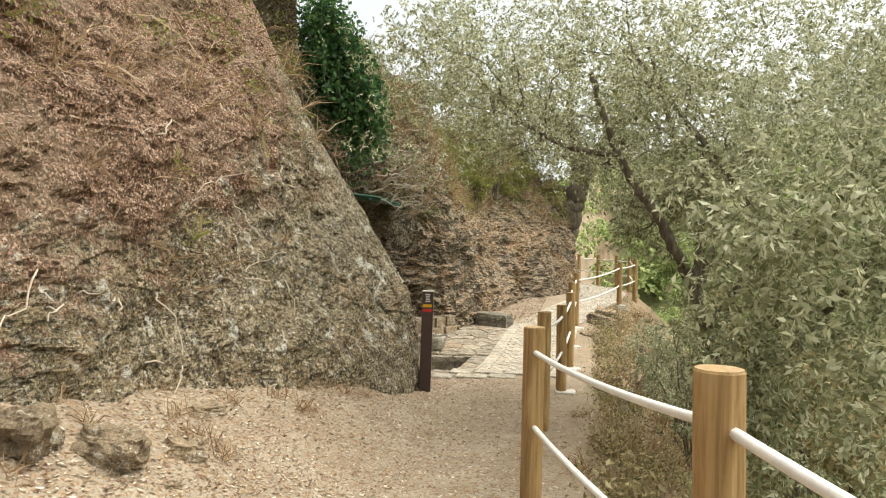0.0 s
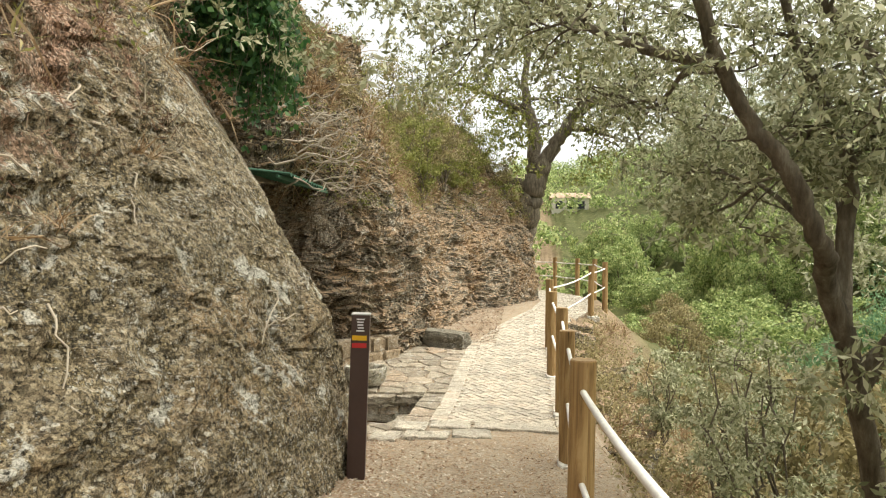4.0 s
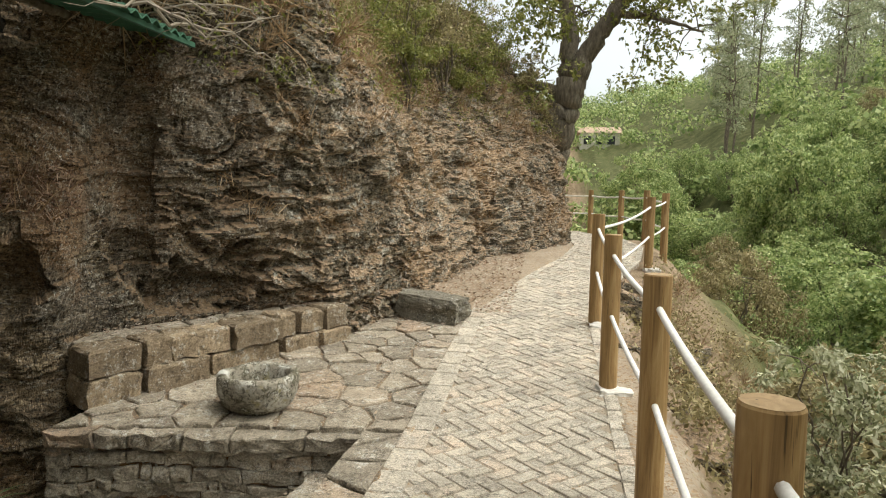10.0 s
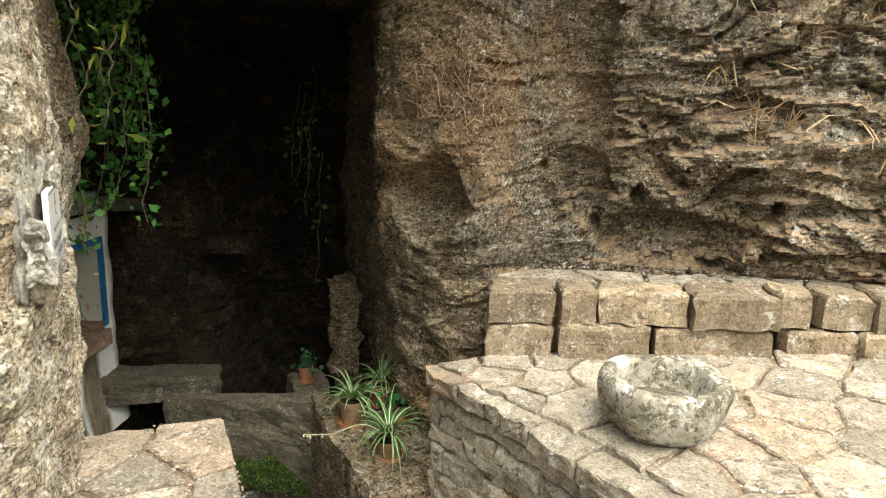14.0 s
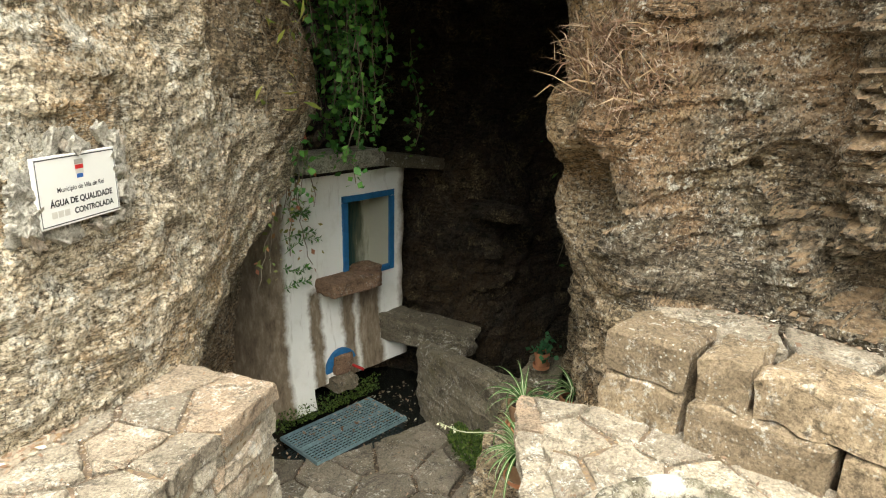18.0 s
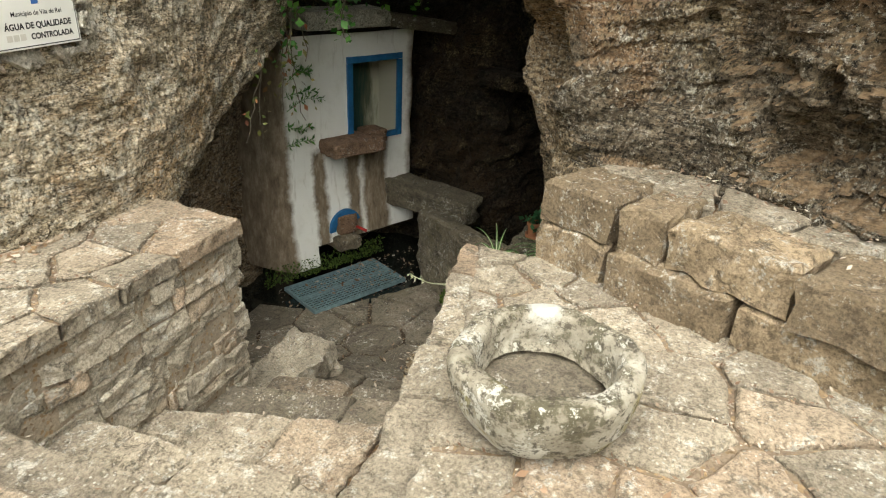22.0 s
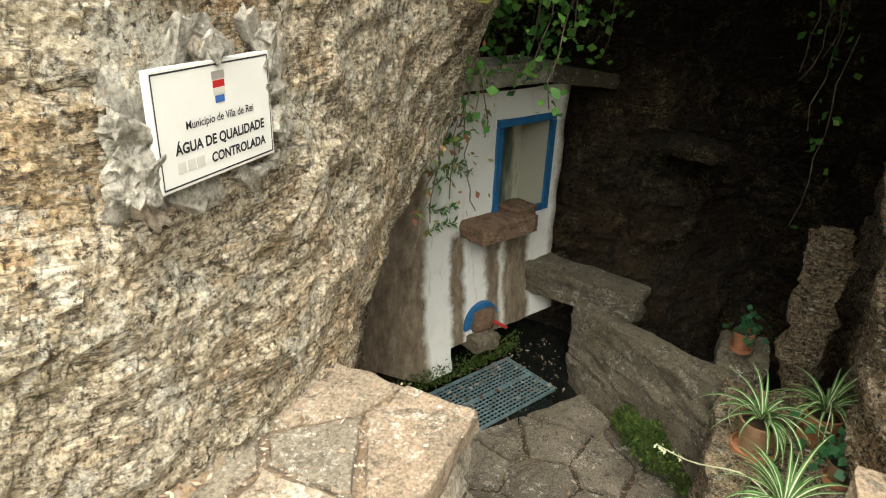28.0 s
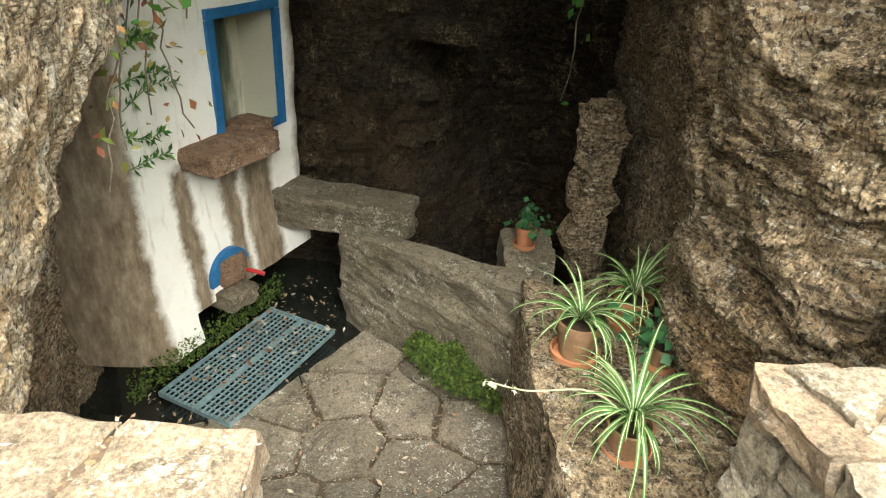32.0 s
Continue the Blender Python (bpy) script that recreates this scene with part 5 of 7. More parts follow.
lowhalf = band(-3, -0.70, vv, 0.03)
bare = mp.math("MAXIMUM", band(-0.40, -0.27, uu, 0.025), band(-0.03, 0.11, uu, 0.025))
bare = mp.math("MAXIMUM", bare, band(0.15, 0.43, uu, 0.03))
bare = mp.math("MAXIMUM", bare, band(-3, -0.68, uu))
bare = mp.math("MULTIPLY", bare, lowhalf)
bare = mp.math("MAXIMUM", bare, band(0.70, 3, uu, 0.04))
bare = mp.math("MAXIMUM", bare, band(-3, -0.64, uu, 0.03))
white = mp.mix(mp.ramp(mp.noise(3.0, 6, 0.7), [(0.50, 0.0), (0.78, 0.55)]), (0.82, 0.82, 0.78), (0.56, 0.54, 0.46))
white = mp.mix(mp.ramp(mp.noise(4.0, 6, 0.7, mp.stretch(4, 0.6, 4)), [(0.56, 0.0), (0.75, 0.55)]), white, (0.33, 0.29, 0.22))
earth = mp.ramp(mp.noise(7.0, 8, 0.75, mp.stretch(2.4, 0.7, 2)), [(0.3, (0.10, 0.075, 0.05)), (0.5, (0.21, 0.165, 0.115)), (0.7, (0.36, 0.31, 0.24))])
M_PLASTER.color(mp.mix(bare, white, earth))
mp.bump(mp.noise(18.0, 7, 0.7), 0.4, 0.01)
M_PLASTER = mp.m
M_BLUE = plain("blue_paint", (0.02, 0.13, 0.30), 0.55, 0.35, 0.25, 14)
M_NICHE = Mat("algae_stained_plaster", 0.8)
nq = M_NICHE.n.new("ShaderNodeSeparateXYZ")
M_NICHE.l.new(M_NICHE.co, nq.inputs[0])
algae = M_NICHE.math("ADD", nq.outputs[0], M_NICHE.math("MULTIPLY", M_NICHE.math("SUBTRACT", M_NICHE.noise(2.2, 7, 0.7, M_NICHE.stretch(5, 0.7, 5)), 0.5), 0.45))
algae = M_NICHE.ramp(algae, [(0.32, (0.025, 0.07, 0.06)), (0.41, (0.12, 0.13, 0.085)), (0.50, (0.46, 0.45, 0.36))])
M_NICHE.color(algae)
M_NICHE.bump(M_NICHE.noise(16.0, 6, 0.7), 0.4, 0.01)
M_NICHE = M_NICHE.m
M_BRICK = flag_material("reddish_stone", (0.34, 0.22, 0.145), moss=0.3, lichen=0.66)
M_CONC = flag_material("mossy_masonry", (0.23, 0.20, 0.145), moss=0.85, lichen=0.64)
M_COPE = flag_material("stained_limewashed_stone", (0.50, 0.48, 0.40), moss=0.5, lichen=0.56)
M_MOSS = leaf_material("moss", (0.025, 0.055, 0.008), (0.06, 0.105, 0.018), (0.13, 0.18, 0.035), 0.2, 0.9)
M_STEEL = plain("galvanised_steel", (0.27, 0.40, 0.44), 0.45, 0.5, 0.3, 20, 0.55)
M_TERRA = plain("terracotta", (0.36, 0.16, 0.085), 0.8, 0.25, 0.25, 9)
M_TERRA_BROWN = plain("brown_clay", (0.24, 0.145, 0.085), 0.8, 0.25, 0.25, 9)
M_SOIL = plain("potting_soil", (0.05, 0.035, 0.025), 0.95, 0.1, 0.4, 30, bump=0.8)

FW = wall_frame((-6.16, 8.245), (-6.16 - 0.894, 8.245 + 0.447), 0.0)
fountain = tagged(new("fountain"), "white plastered spring fountain with blue-framed niche and stone shelf", "fountain")
fountain.matrix_basis = FW
us, zs = np.linspace(-1.0, 0.84, 110), np.linspace(-1.80, 0.30, 100)
U, Z = np.meshgrid(us, zs, indexing="ij")
D = 0.10 * np.clip((-0.9 - Z) / 0.9, 0, 1) ** 1.5 - 0.25 * np.clip((U - 0.72) / 0.12, 0, 1) ** 2 - 0.75 * np.clip((-0.66 - U) / 0.40, 0, 1) ** 1.5
Q = np.stack([U, Z, D], -1).reshape(-1, 3)
Q[:, 2] += fbm(Q * 4, 4, 6) * 0.012
Q[:, 0] += fbm(Q * 3 + 9, 3, 3) * 0.01
hole = lambda a, b: 0.03 < a < 0.56 and -0.66 < b < 0.05
lowcut = lambda a, b: b < -1.62 and -0.42 < a < 0.9
fq = [q for q in grid_faces(110, 100) if not hole(*Q[q[0], :2]) and not lowcut(*Q[q[0], :2])]
part("plaster_wall", mesh_of("plaster_wall", Q, fq, M_PLASTER, True), fountain)
x0, x1, y0, y1, dp = 0.03, 0.57, -0.68, 0.07, -0.28
nv = [(x0, y0, 0), (x1, y0, 0), (x1, y1, 0), (x0, y1, 0), (x0 + .02, y0, dp), (x1 - .02, y0, dp), (x1 - .02, y1 - .03, dp), (x0 + .02, y1 - .03, dp)]
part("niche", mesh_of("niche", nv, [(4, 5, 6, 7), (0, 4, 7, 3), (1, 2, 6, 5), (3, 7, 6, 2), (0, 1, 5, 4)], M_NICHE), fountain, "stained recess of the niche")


def box(x0, x1, y0, y1, z0, z1, bevel=0.006, rough=0.0, seed=0):
    rs = np.random.RandomState(seed)
    v, f = prism([(x0, y0), (x1, y0), (x1, y1), (x0, y1)], z1 - z0, bevel, rs, rough)
    v[:, 2] += z0
    f = f + [(3, 2, 1, 0)]
    return v, f


def stone(size, seed, rough=0.03, cuts=8, round_=0.35):
    """A worn block, centred on its foot."""
    sx, sy, sz = size
    n = cuts
    g = np.linspace(-1, 1, n)
    vs, fs = [], []
    for ax in range(3):
        for s in (-1, 1):
            a, b = np.meshgrid(g, g, indexing="ij")
            p = np.zeros((n, n, 3))
            p[..., ax] = s
            p[..., (ax + 1) % 3], p[..., (ax + 2) % 3] = a, b
            k = len(vs) * n * n
            vs.append(p.reshape(-1, 3))
            q = grid_faces(n, n)
            fs += [tuple(i + k for i in (f if s > 0 else f[::-1])) for f in q]
    v, back = np.unique(np.vstack(vs).round(6), axis=0, return_inverse=True)
    back = np.ravel(back)
    fs = [tuple(int(back[i]) for i in q) for q in fs]
    L = np.linalg.norm(v, axis=1, keepdims=True)
    sph = v / L * 1.25
    v = v * (1 - round_ * 0.35 * (L - 1)) * (1 - round_ * 0.2) + sph * round_ * 0.2
    v *= 1 + rough * 3 * fbm(v * 1.3 + seed * 3.1, 4, seed)[:, None]
    v = v * [sx / 2, sy / 2, sz / 2]
    v[:, 2] += sz / 2
    return v, fs


frame_parts = ((-0.01, 0.61, 0.04, 0.095), (-0.01, 0.045, -0.69, 0.035), (0.555, 0.61, -0.69, 0.035), (0.40, 0.55, -0.69, -0.635))
for k, (a, b, c, d) in enumerate(frame_parts):
    part("niche_frame", mesh_of("niche_frame", *box(a, b, c, d, -0.01, 0.016, 0.004, 0.001, k), M_BLUE), fountain, "chipped blue painted frame")
v, f = stone((0.56, 0.125, 0.30), 5, 0.022, 14, 0.10)
part("stone_shelf", mesh_of("stone_shelf", v[:, [0, 1, 2]], f, M_BRICK, True), fountain, "reddish stone shelf slab", at=Matrix.Translation((-0.04, -0.66, -0.05)))
v, f = stone((0.22, 0.12, 0.22), 9, 0.03)
part("stone_shelf_corner", mesh_of("stone_shelf_corner", v, f, M_BRICK, True), fountain, at=Matrix.Translation((0.24, -0.63, -0.08)))
# blue arch round the spout
ang = np.linspace(np.pi * 1.02, np.pi * 0.12, 16)
av, af = [], []
for k, t in enumerate(ang):
    for r in (0.115, 0.175):
        for zz in (0.04, 0.075):
            av.append((-0.10 + math.cos(t) * r, -1.50 + math.sin(t) * r * 1.1, zz))
for k in range(15):
    a, b = 4 * k, 4 * k + 4
    af += [(a + 1, a + 3, b + 3, b + 1), (a, b, b + 2, a + 2), (a + 2, b + 2, b + 3, a + 3), (a, a + 1, b + 1, b)]
part("spout_arch", mesh_of("spout_arch", av, af, M_BLUE, False), fountain, "blue painted arch above the spout")
v, f = stone((0.22, 0.20, 0.10), 12, 0.02)
part("spout_back", mesh_of("spout_back", v, f, M_BRICK, True), fountain, at=Matrix.Translation((-0.09, -1.46, 0.0)))
v, f = stone((0.26, 0.12, 0.24), 15, 0.05, 10, 0.25)
part("spout", mesh_of("spout", v, f, M_CONC, True), fountain, "weathered stone spout", at=Matrix.Translation((-0.12, -1.62, -0.04)))
pv, pf = tube([(-0.0, -1.50, 0.05), (0.02, -1.505, 0.16), (0.03, -1.51, 0.22)], 0.014, 8)
part("tap", mesh_of("tap", pv, pf, plain("red_paint", (0.42, 0.03, 0.03), 0.5), True), fountain, "small red tap")
# coping
v, f = stone((0.86, 0.15, 0.34), 21, 0.015, 16, 0.08)
part("coping", mesh_of("coping", v, f, M_COPE), fountain, at=Matrix.Translation((-0.06, 0.43, -0.20)))
v, f = stone((0.90, 0.12, 0.36), 22, 0.03, 16, 0.12)
part("coping", mesh_of("coping", v, f, M_CONC), fountain, at=Matrix.Translation((0.76, 0.35, -0.24)) @ pose(0, 0, 0, 0, 0, -9))

# trough behind its slab, lintel, pillar and pot ledge
def beam(name, a, b, width, z0, z1, seed, mat, label, category, rough=0.02, tip=0.0, lump=0.012, parent=None):
    d = math.hypot(b[0] - a[0], b[1] - a[1])
    v, f = stone((d, width, z1 - z0), seed, rough + 0.008, 26, 0.06)
    w = v * [1, 1, 1.6] * 5.0 + seed * 7.7
    v = v + np.stack([fbm(w + 31.0 * q, 5, seed + q) for q in range(3)], 1) * lump * [0.6, 1.0, 0.6]
    v[:, 2] += tip * v[:, 0] * np.clip(v[:, 2] / (z1 - z0), 0, 1)
    m = Matrix.Translation(((a[0] + b[0]) / 2, (a[1] + b[1]) / 2, z0)) @ pose(0, 0, 0, 0, 0, math.degrees(math.atan2(b[1] - a[1], b[0] - a[0])))
    if parent is not None:
        return part(name, mesh_of(name, v, f, mat), parent, label, at=m)
    return thing(name, mesh_of(name, v, f, mat), label, category, at=m)


beam("trough_slab", (-6.36, 8.98), (-5.28, 10.12), 0.19, -2.02, -1.165, 31, M_CONC, "mossy upright stone slab holding back the spring water", "slab", 0.012, 0.15, 0.03)
beam("lintel", (-6.68, 8.40), (-6.50, 9.40), 0.30, -1.38, -1.14, 32, M_CONC, "stone lintel over the dark water outlet", "lintel", 0.015, -0.07, 0.025)
beam("pillar", (-5.99, 10.42), (-5.79, 10.44), 0.20, -1.30, -0.26, 33, M_BROWN, "rough brown stone pillar against the grotto wall", "pillar", 0.02, 0.0, 0.06)
beam("pillar_cap", (-5.98, 10.42), (-5.82, 10.44), 0.15, -0.29, -0.23, 34, M_BROWN, "small flat stone lying on the pillar", "stone", 0.03)
ledge = tagged(new("pot_ledge"), "brown rock and masonry ledge holding the flower pots", "ledge")
for k, (a, b, w) in enumerate((((-5.36, 10.38), (-4.86, 10.36), 0.80), ((-4.88, 10.37), (-4.30, 10.36), 0.84), ((-4.32, 10.37), (-3.70, 10.35), 0.80))):
    beam("ledge_stone", a, b, w, -2.1, -1.02 + 0.008 * k, 35 + 2 * k, M_BROWN, "", "", 0.004, 0.0, 0.03, ledge)
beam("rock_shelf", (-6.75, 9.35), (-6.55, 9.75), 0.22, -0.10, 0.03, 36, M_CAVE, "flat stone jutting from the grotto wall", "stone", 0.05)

beam("foot_stone", (-4.25, 9.02), (-3.45, 9.10), 0.36, -2.0, -1.40, 39, M_RUBBLE, "big worn stone at the foot of the parapet beside the steps", "stone", 0.02, 0.08, 0.05)

wm = Mat("spring_water", 0.05, spec=0.5)
wm.color((0.012, 0.014, 0.012))
wm.bump(wm.noise(14.0, 4, 0.5), 0.15, 0.01)
thing("spring_water", mesh_of("spring_water", [(-7.4, 7.3, -1.99), (-5.0, 7.3, -1.99), (-5.0, 9.6, -1.99), (-7.4, 9.6, -1.99)], [(0, 1, 2, 3)], wm.m), "shallow dark spring water round the grating", "water", kind="structure")

# steel grating over the basin
gm = Matrix.Translation((-5.38, 7.98, -1.925)) @ pose(0, 0, 0, 0, 0, 153)
grating = tagged(new("grating"), "galvanised steel floor grating with fallen leaves over the basin", "grating")
grating.matrix_basis = gm
for k in range(2):
    y0 = -0.27 * k - 0.25
    for i in range(26):
        xx = 0.02 + i * 0.0385
        part("bar", mesh_of("bar", *box(xx - 0.002, xx + 0.002, y0 - 0.0, y0 + 0.25, 0.004, 0.013, 0.001), M_STEEL), grating)
    for i in range(8):
        yy = y0 + 0.005 + i * 0.0342
        part("bar", mesh_of("bar", *box(0.0, 1.0, yy - 0.0025, yy + 0.0025, 0.002, 0.015, 0.001), M_STEEL), grating)
    for a, b, c, d in ((-0.006, 1.006, y0 - 0.006, y0), (-0.006, 1.006, y0 + 0.25, y0 + 0.256), (-0.006, 0, y0, y0 + 0.25), (1.0, 1.006, y0, y0 + 0.25)):
        part("edge_bar", mesh_of("edge_bar", *box(a, b, c, d, -0.006, 0.026, 0.001), M_STEEL), grating)


# ---- loose things on the terrace and in the grotto ----
v, f = lathe([(0.19, 0.0), (0.235, 0.05), (0.272, 0.13), (0.280, 0.21), (0.280, 0.255), (0.268, 0.276), (0.245, 0.282), (0.218, 0.276), (0.205, 0.255), (0.200, 0.18), (0.196, 0.12), (0.10, 0.105), (0.02, 0.10)], 72)
ang = np.arctan2(v[:, 1], v[:, 0])
v[:, :2] *= (1 + 0.022 * np.cos(6 * ang + 0.4) + 0.02 * np.cos(3 * ang + 2))[:, None]
v += (fbm(v * 9, 4, 2) * 0.008)[:, None] * np.sign(v)
v[:, 2] *= 0.88
bm = Mat("lichened_stone_basin", 0.9, spec=0.2)
col = bm.ramp(bm.noise(6.0, 7, 0.7), [(0.3, (0.18, 0.155, 0.115)), (0.5, (0.38, 0.345, 0.275)), (0.7, (0.60, 0.57, 0.495))])
col = bm.mix(bm.ramp(bm.noise(14.0, 6, 0.7), [(0.48, 0.0), (0.56, 0.85)]), col, (0.10, 0.09, 0.055))
col = bm.mix(bm.ramp(bm.noise(4.0, 4, 0.6), [(0.60, 0.0), (0.66, 0.7)]), col, (0.33, 0.28, 0.10))
bm.color(col)
col = bm.mix(bm.ramp(bm.noise(7.0, 10, 0.8), [(0.55, 0.0), (0.565, 0.9)]), col, (0.66, 0.64, 0.57))
col = bm.mix(bm.ramp(bm.noise(30.0, 8, 0.8), [(0.42, 0.85), (0.48, 0.0)]), col, (0.07, 0.06, 0.045))
bm.color(col)
spot = bm.n.new("ShaderNodeVectorMath")
spot.operation = "DISTANCE"
bm.l.new(bm.co, spot.inputs[0])
spot.inputs[1].default_value = (-0.238, -0.065, 0.245)
near = bm.math("ADD", spot.outputs["Value"], bm.math("MULTIPLY", bm.math("SUBTRACT", bm.noise(14.0, 6, 0.7), 0.5), 0.09))
bm.color(bm.mix(bm.ramp(near, [(0.040, 1.0), (0.066, 0.0)]), col, (0.60, 0.59, 0.54)))
bm.bump(bm.noise(22.0, 8, 0.75), 0.9, 0.03)
basin = tagged(new("stone_basin"), "round hollowed stone basin with pale lichen standing on the terrace", "basin")
basin.matrix_basis = Matrix.Translation((-2.54, 10.90, -0.175))
part("bowl", mesh_of("bowl", v, f, bm.m, True), basin)
v, f = lathe([(0.202, 0.106), (0.15, 0.113), (0.06, 0.109), (0.01, 0.110)], 40, 0.03, 3)
part("silt", mesh_of("silt", v, f, flag_material("dry_silt", (0.24, 0.205, 0.155), moss=0.2), True), basin, "dry grey-brown silt in the hollow")
v, q = leaf_cloud(np.array([(0.05, -0.13, 0.12)]), np.full(1, 0.035), np.random.RandomState(2), 0.5, -0.05)
part("fallen_leaf", fast_mesh("fallen_leaf", v, q, M_RUSTY), basin)


v, f = stone((0.72, 0.38, 0.28), 44, 0.05, 14, 0.18)
v[:, 2] *= 1.0 - 0.12 * v[:, 0]
thing("stone_block", mesh_of("stone_block", v, f, M_DARK_BLOCK), "dark squared stone block at the edge of the pavement", "stone", at=Matrix.Translation((-1.80, 13.62, -0.03)) @ pose(0, 0, 0, 0, 0, -20))

# trail marker
M_MARK = plain("brown_powder_coat", (0.060, 0.033, 0.026), 0.45, 0.4, 0.12, 6)
mark = tagged(new("trail_marker"), "dark brown square trail marker post with yellow and red waymark", "signpost")
mark.matrix_basis = Matrix.Translation((-1.70, 7.27, -0.22)) @ pose(0, 0, 0, 0.8, 1.0, 10)
v, f = box(-0.066, 0.066, -0.05, 0.05, 0, 1.30, 0.006)
part("column", mesh_of("column", v, f, M_MARK), mark)
v, f = box(-0.069, 0.069, -0.053, 0.053, 1.295, 1.305, 0.003)
part("top_plate", mesh_of("top_plate", v, f, plain("pale_metal", (0.5, 0.49, 0.47), 0.5)), mark)


def plate(name, x0, x1, z0, z1, mat, parent, y=-0.0525, label=""):
    v = [(x0, y, z0), (x1, y, z0), (x1, y, z1), (x0, y, z1), (x0, y + 0.003, z0), (x1, y + 0.003, z0), (x1, y + 0.003, z1), (x0, y + 0.003, z1)]
    f = [(0, 1, 2, 3), (7, 6, 5, 4), (0, 4, 5, 1), (1, 5, 6, 2), (2, 6, 7, 3), (3, 7, 4, 0)]
    return part(name, mesh_of(name, v, f, mat), parent, label)


M_YELLOW, M_RED, M_WHITE = plain("yellow_paint", (0.72, 0.40, 0.02), 0.5), plain("red_paint_stripe", (0.50, 0.03, 0.03), 0.5), plain("white_paint", (0.75, 0.74, 0.72), 0.5)
plate("yellow_stripe", -0.058, 0.048, 1.11, 1.145, M_YELLOW, mark)
plate("red_stripe", -0.058, 0.048, 1.055, 1.09, M_RED, mark)
for k, (a, b) in enumerate(((-0.03, 0.03), (-0.02, 0.025), (-0.022, 0.02), (-0.025, 0.022), (-0.03, 0.03))):
    plate("emblem_bar", a, b, 1.175 + k * 0.021, 1.185 + k * 0.021, M_WHITE, mark)

# information sign on the boulder
M_MORTAR = flag_material("old_mortar", (0.62, 0.58, 0.50), lichen=0.54)
SG = wall_frame((-2.735, 8.612), (-3.135, 8.600), 0.632)
v, f = stone((0.50, 0.33, 0.07), 51, 0.10, 20, 0.3)
sign = tagged(new("sign"), "white enamelled water quality sign mortared to the boulder", "sign")
sign.matrix_basis = Matrix.Translation((0, 0, 0.008)) @ SG @ Matrix.Diagonal((1.0, 1.07, 1.0, 1.0))
part("mortar_bed", mesh_of("mortar_bed", v, f, M_MORTAR, True), sign, "pale mortar and stone chips", at=Matrix.Translation((0.205, 0.12, -0.098)))
M_ENAMEL, M_INK = plain("white_enamel", (0.80, 0.80, 0.77), 0.3, 0.5, 0.03, 5, bump=0), plain("black_ink", (0.02, 0.02, 0.025), 0.5, 0.3, 0.1, bump=0)
rsc = np.random.RandomState(52)
for k in range(26):
    side, t_ = k % 4, rsc.uniform(-0.1, 1.1)
    cx_, cy_ = ((t_ * 0.405, -0.035), (t_ * 0.405, 0.28), (-0.035, t_ * 0.245), (0.44, t_ * 0.245))[side]
    v, f = stone((rsc.uniform(0.05, 0.11), rsc.uniform(0.035, 0.07), rsc.uniform(0.04, 0.07)), 300 + k, 0.12, 7, 0.3)
    part("mortar_chip", mesh_of("mortar_chip", v, f, M_MORTAR), sign, at=Matrix.Translation((cx_ + rsc.uniform(-0.015, 0.015), cy_ + rsc.uniform(-0.015, 0.015), -0.050)) @ pose(0, 0, 0, rsc.uniform(-12, 12), rsc.uniform(-12, 12), rsc.uniform(0, 180)))
part("panel", mesh_of("panel", *box(0, 0.405, 0, 0.245, -0.004, 0.012, 0.003), M_ENAMEL), sign)
for a, b, c, d in ((0.007, 0.398, 0.007, 0.0105), (0.007, 0.398, 0.2345, 0.238), (0.007, 0.0105, 0.0105, 0.2345), (0.3945, 0.398, 0.0105, 0.2345)):
    part("border_line", mesh_of("border_line", [(a, c, 0.0128), (b, c, 0.0128), (b, d, 0.0128), (a, d, 0.0128)], [(0, 1, 2, 3)], M_INK), sign)


def lettering(text, x, y, width, parent, mat, bold=0.0, align="CENTER"):
    cu = bpy.data.curves.new("lettering", "FONT")
    cu.body, cu.align_x, cu.size, cu.offset = text, align, 0.05, bold
    ob = new("lettering_source", cu)
    bpy.context.view_layer.update()
    me = bpy.data.meshes.new_from_object(ob.evaluated_get(bpy.context.evaluated_depsgraph_get()))
    bpy.data.objects.remove(ob)
    me.name = "lettering"
    co = np.array([q.co[:] for q in me.vertices])
    k = width / (co[:, 0].max() - co[:, 0].min())
    me.materials.clear()
    me.materials.append(mat)
    return part("lettering", me, parent, at=Matrix.Translation((x, y, 0.0132)) @ Matrix.Diagonal((k, k, 1, 1)))


lettering("Município de Vila de Rei", 0.21, 0.118, 0.235, sign, M_INK, 0.0006)
lettering("ÁGUA DE QUALIDADE", 0.21, 0.072, 0.315, sign, M_INK, 0.0016)
lettering("CONTROLADA", 0.265, 0.033, 0.205, sign, M_INK, 0.0016)
M_CREST = {"red": M_RED, "blue": plain("crest_blue", (0.05, 0.14, 0.42), 0.5, bump=0), "grey": plain("crest_grey", (0.35, 0.33, 0.30), 0.5, bump=0), "pale": plain("crest_pale", (0.62, 0.60, 0.55), 0.5, bump=0)}
for nm, a, b, c, d, mt in (("crest_crown", 0.188, 0.232, 0.205, 0.222, "grey"), ("crest_field", 0.19, 0.23, 0.188, 0.203, "red"), ("crest_mid", 0.19, 0.23, 0.172, 0.187, "pale"), ("crest_waves", 0.194, 0.226, 0.156, 0.171, "blue")):
    part(nm, mesh_of(nm, [(a, c, 0.0130), (b, c, 0.0130), (b, d, 0.0130), (a, d, 0.0130)], [(0, 1, 2, 3)], M_CREST[mt]), sign)
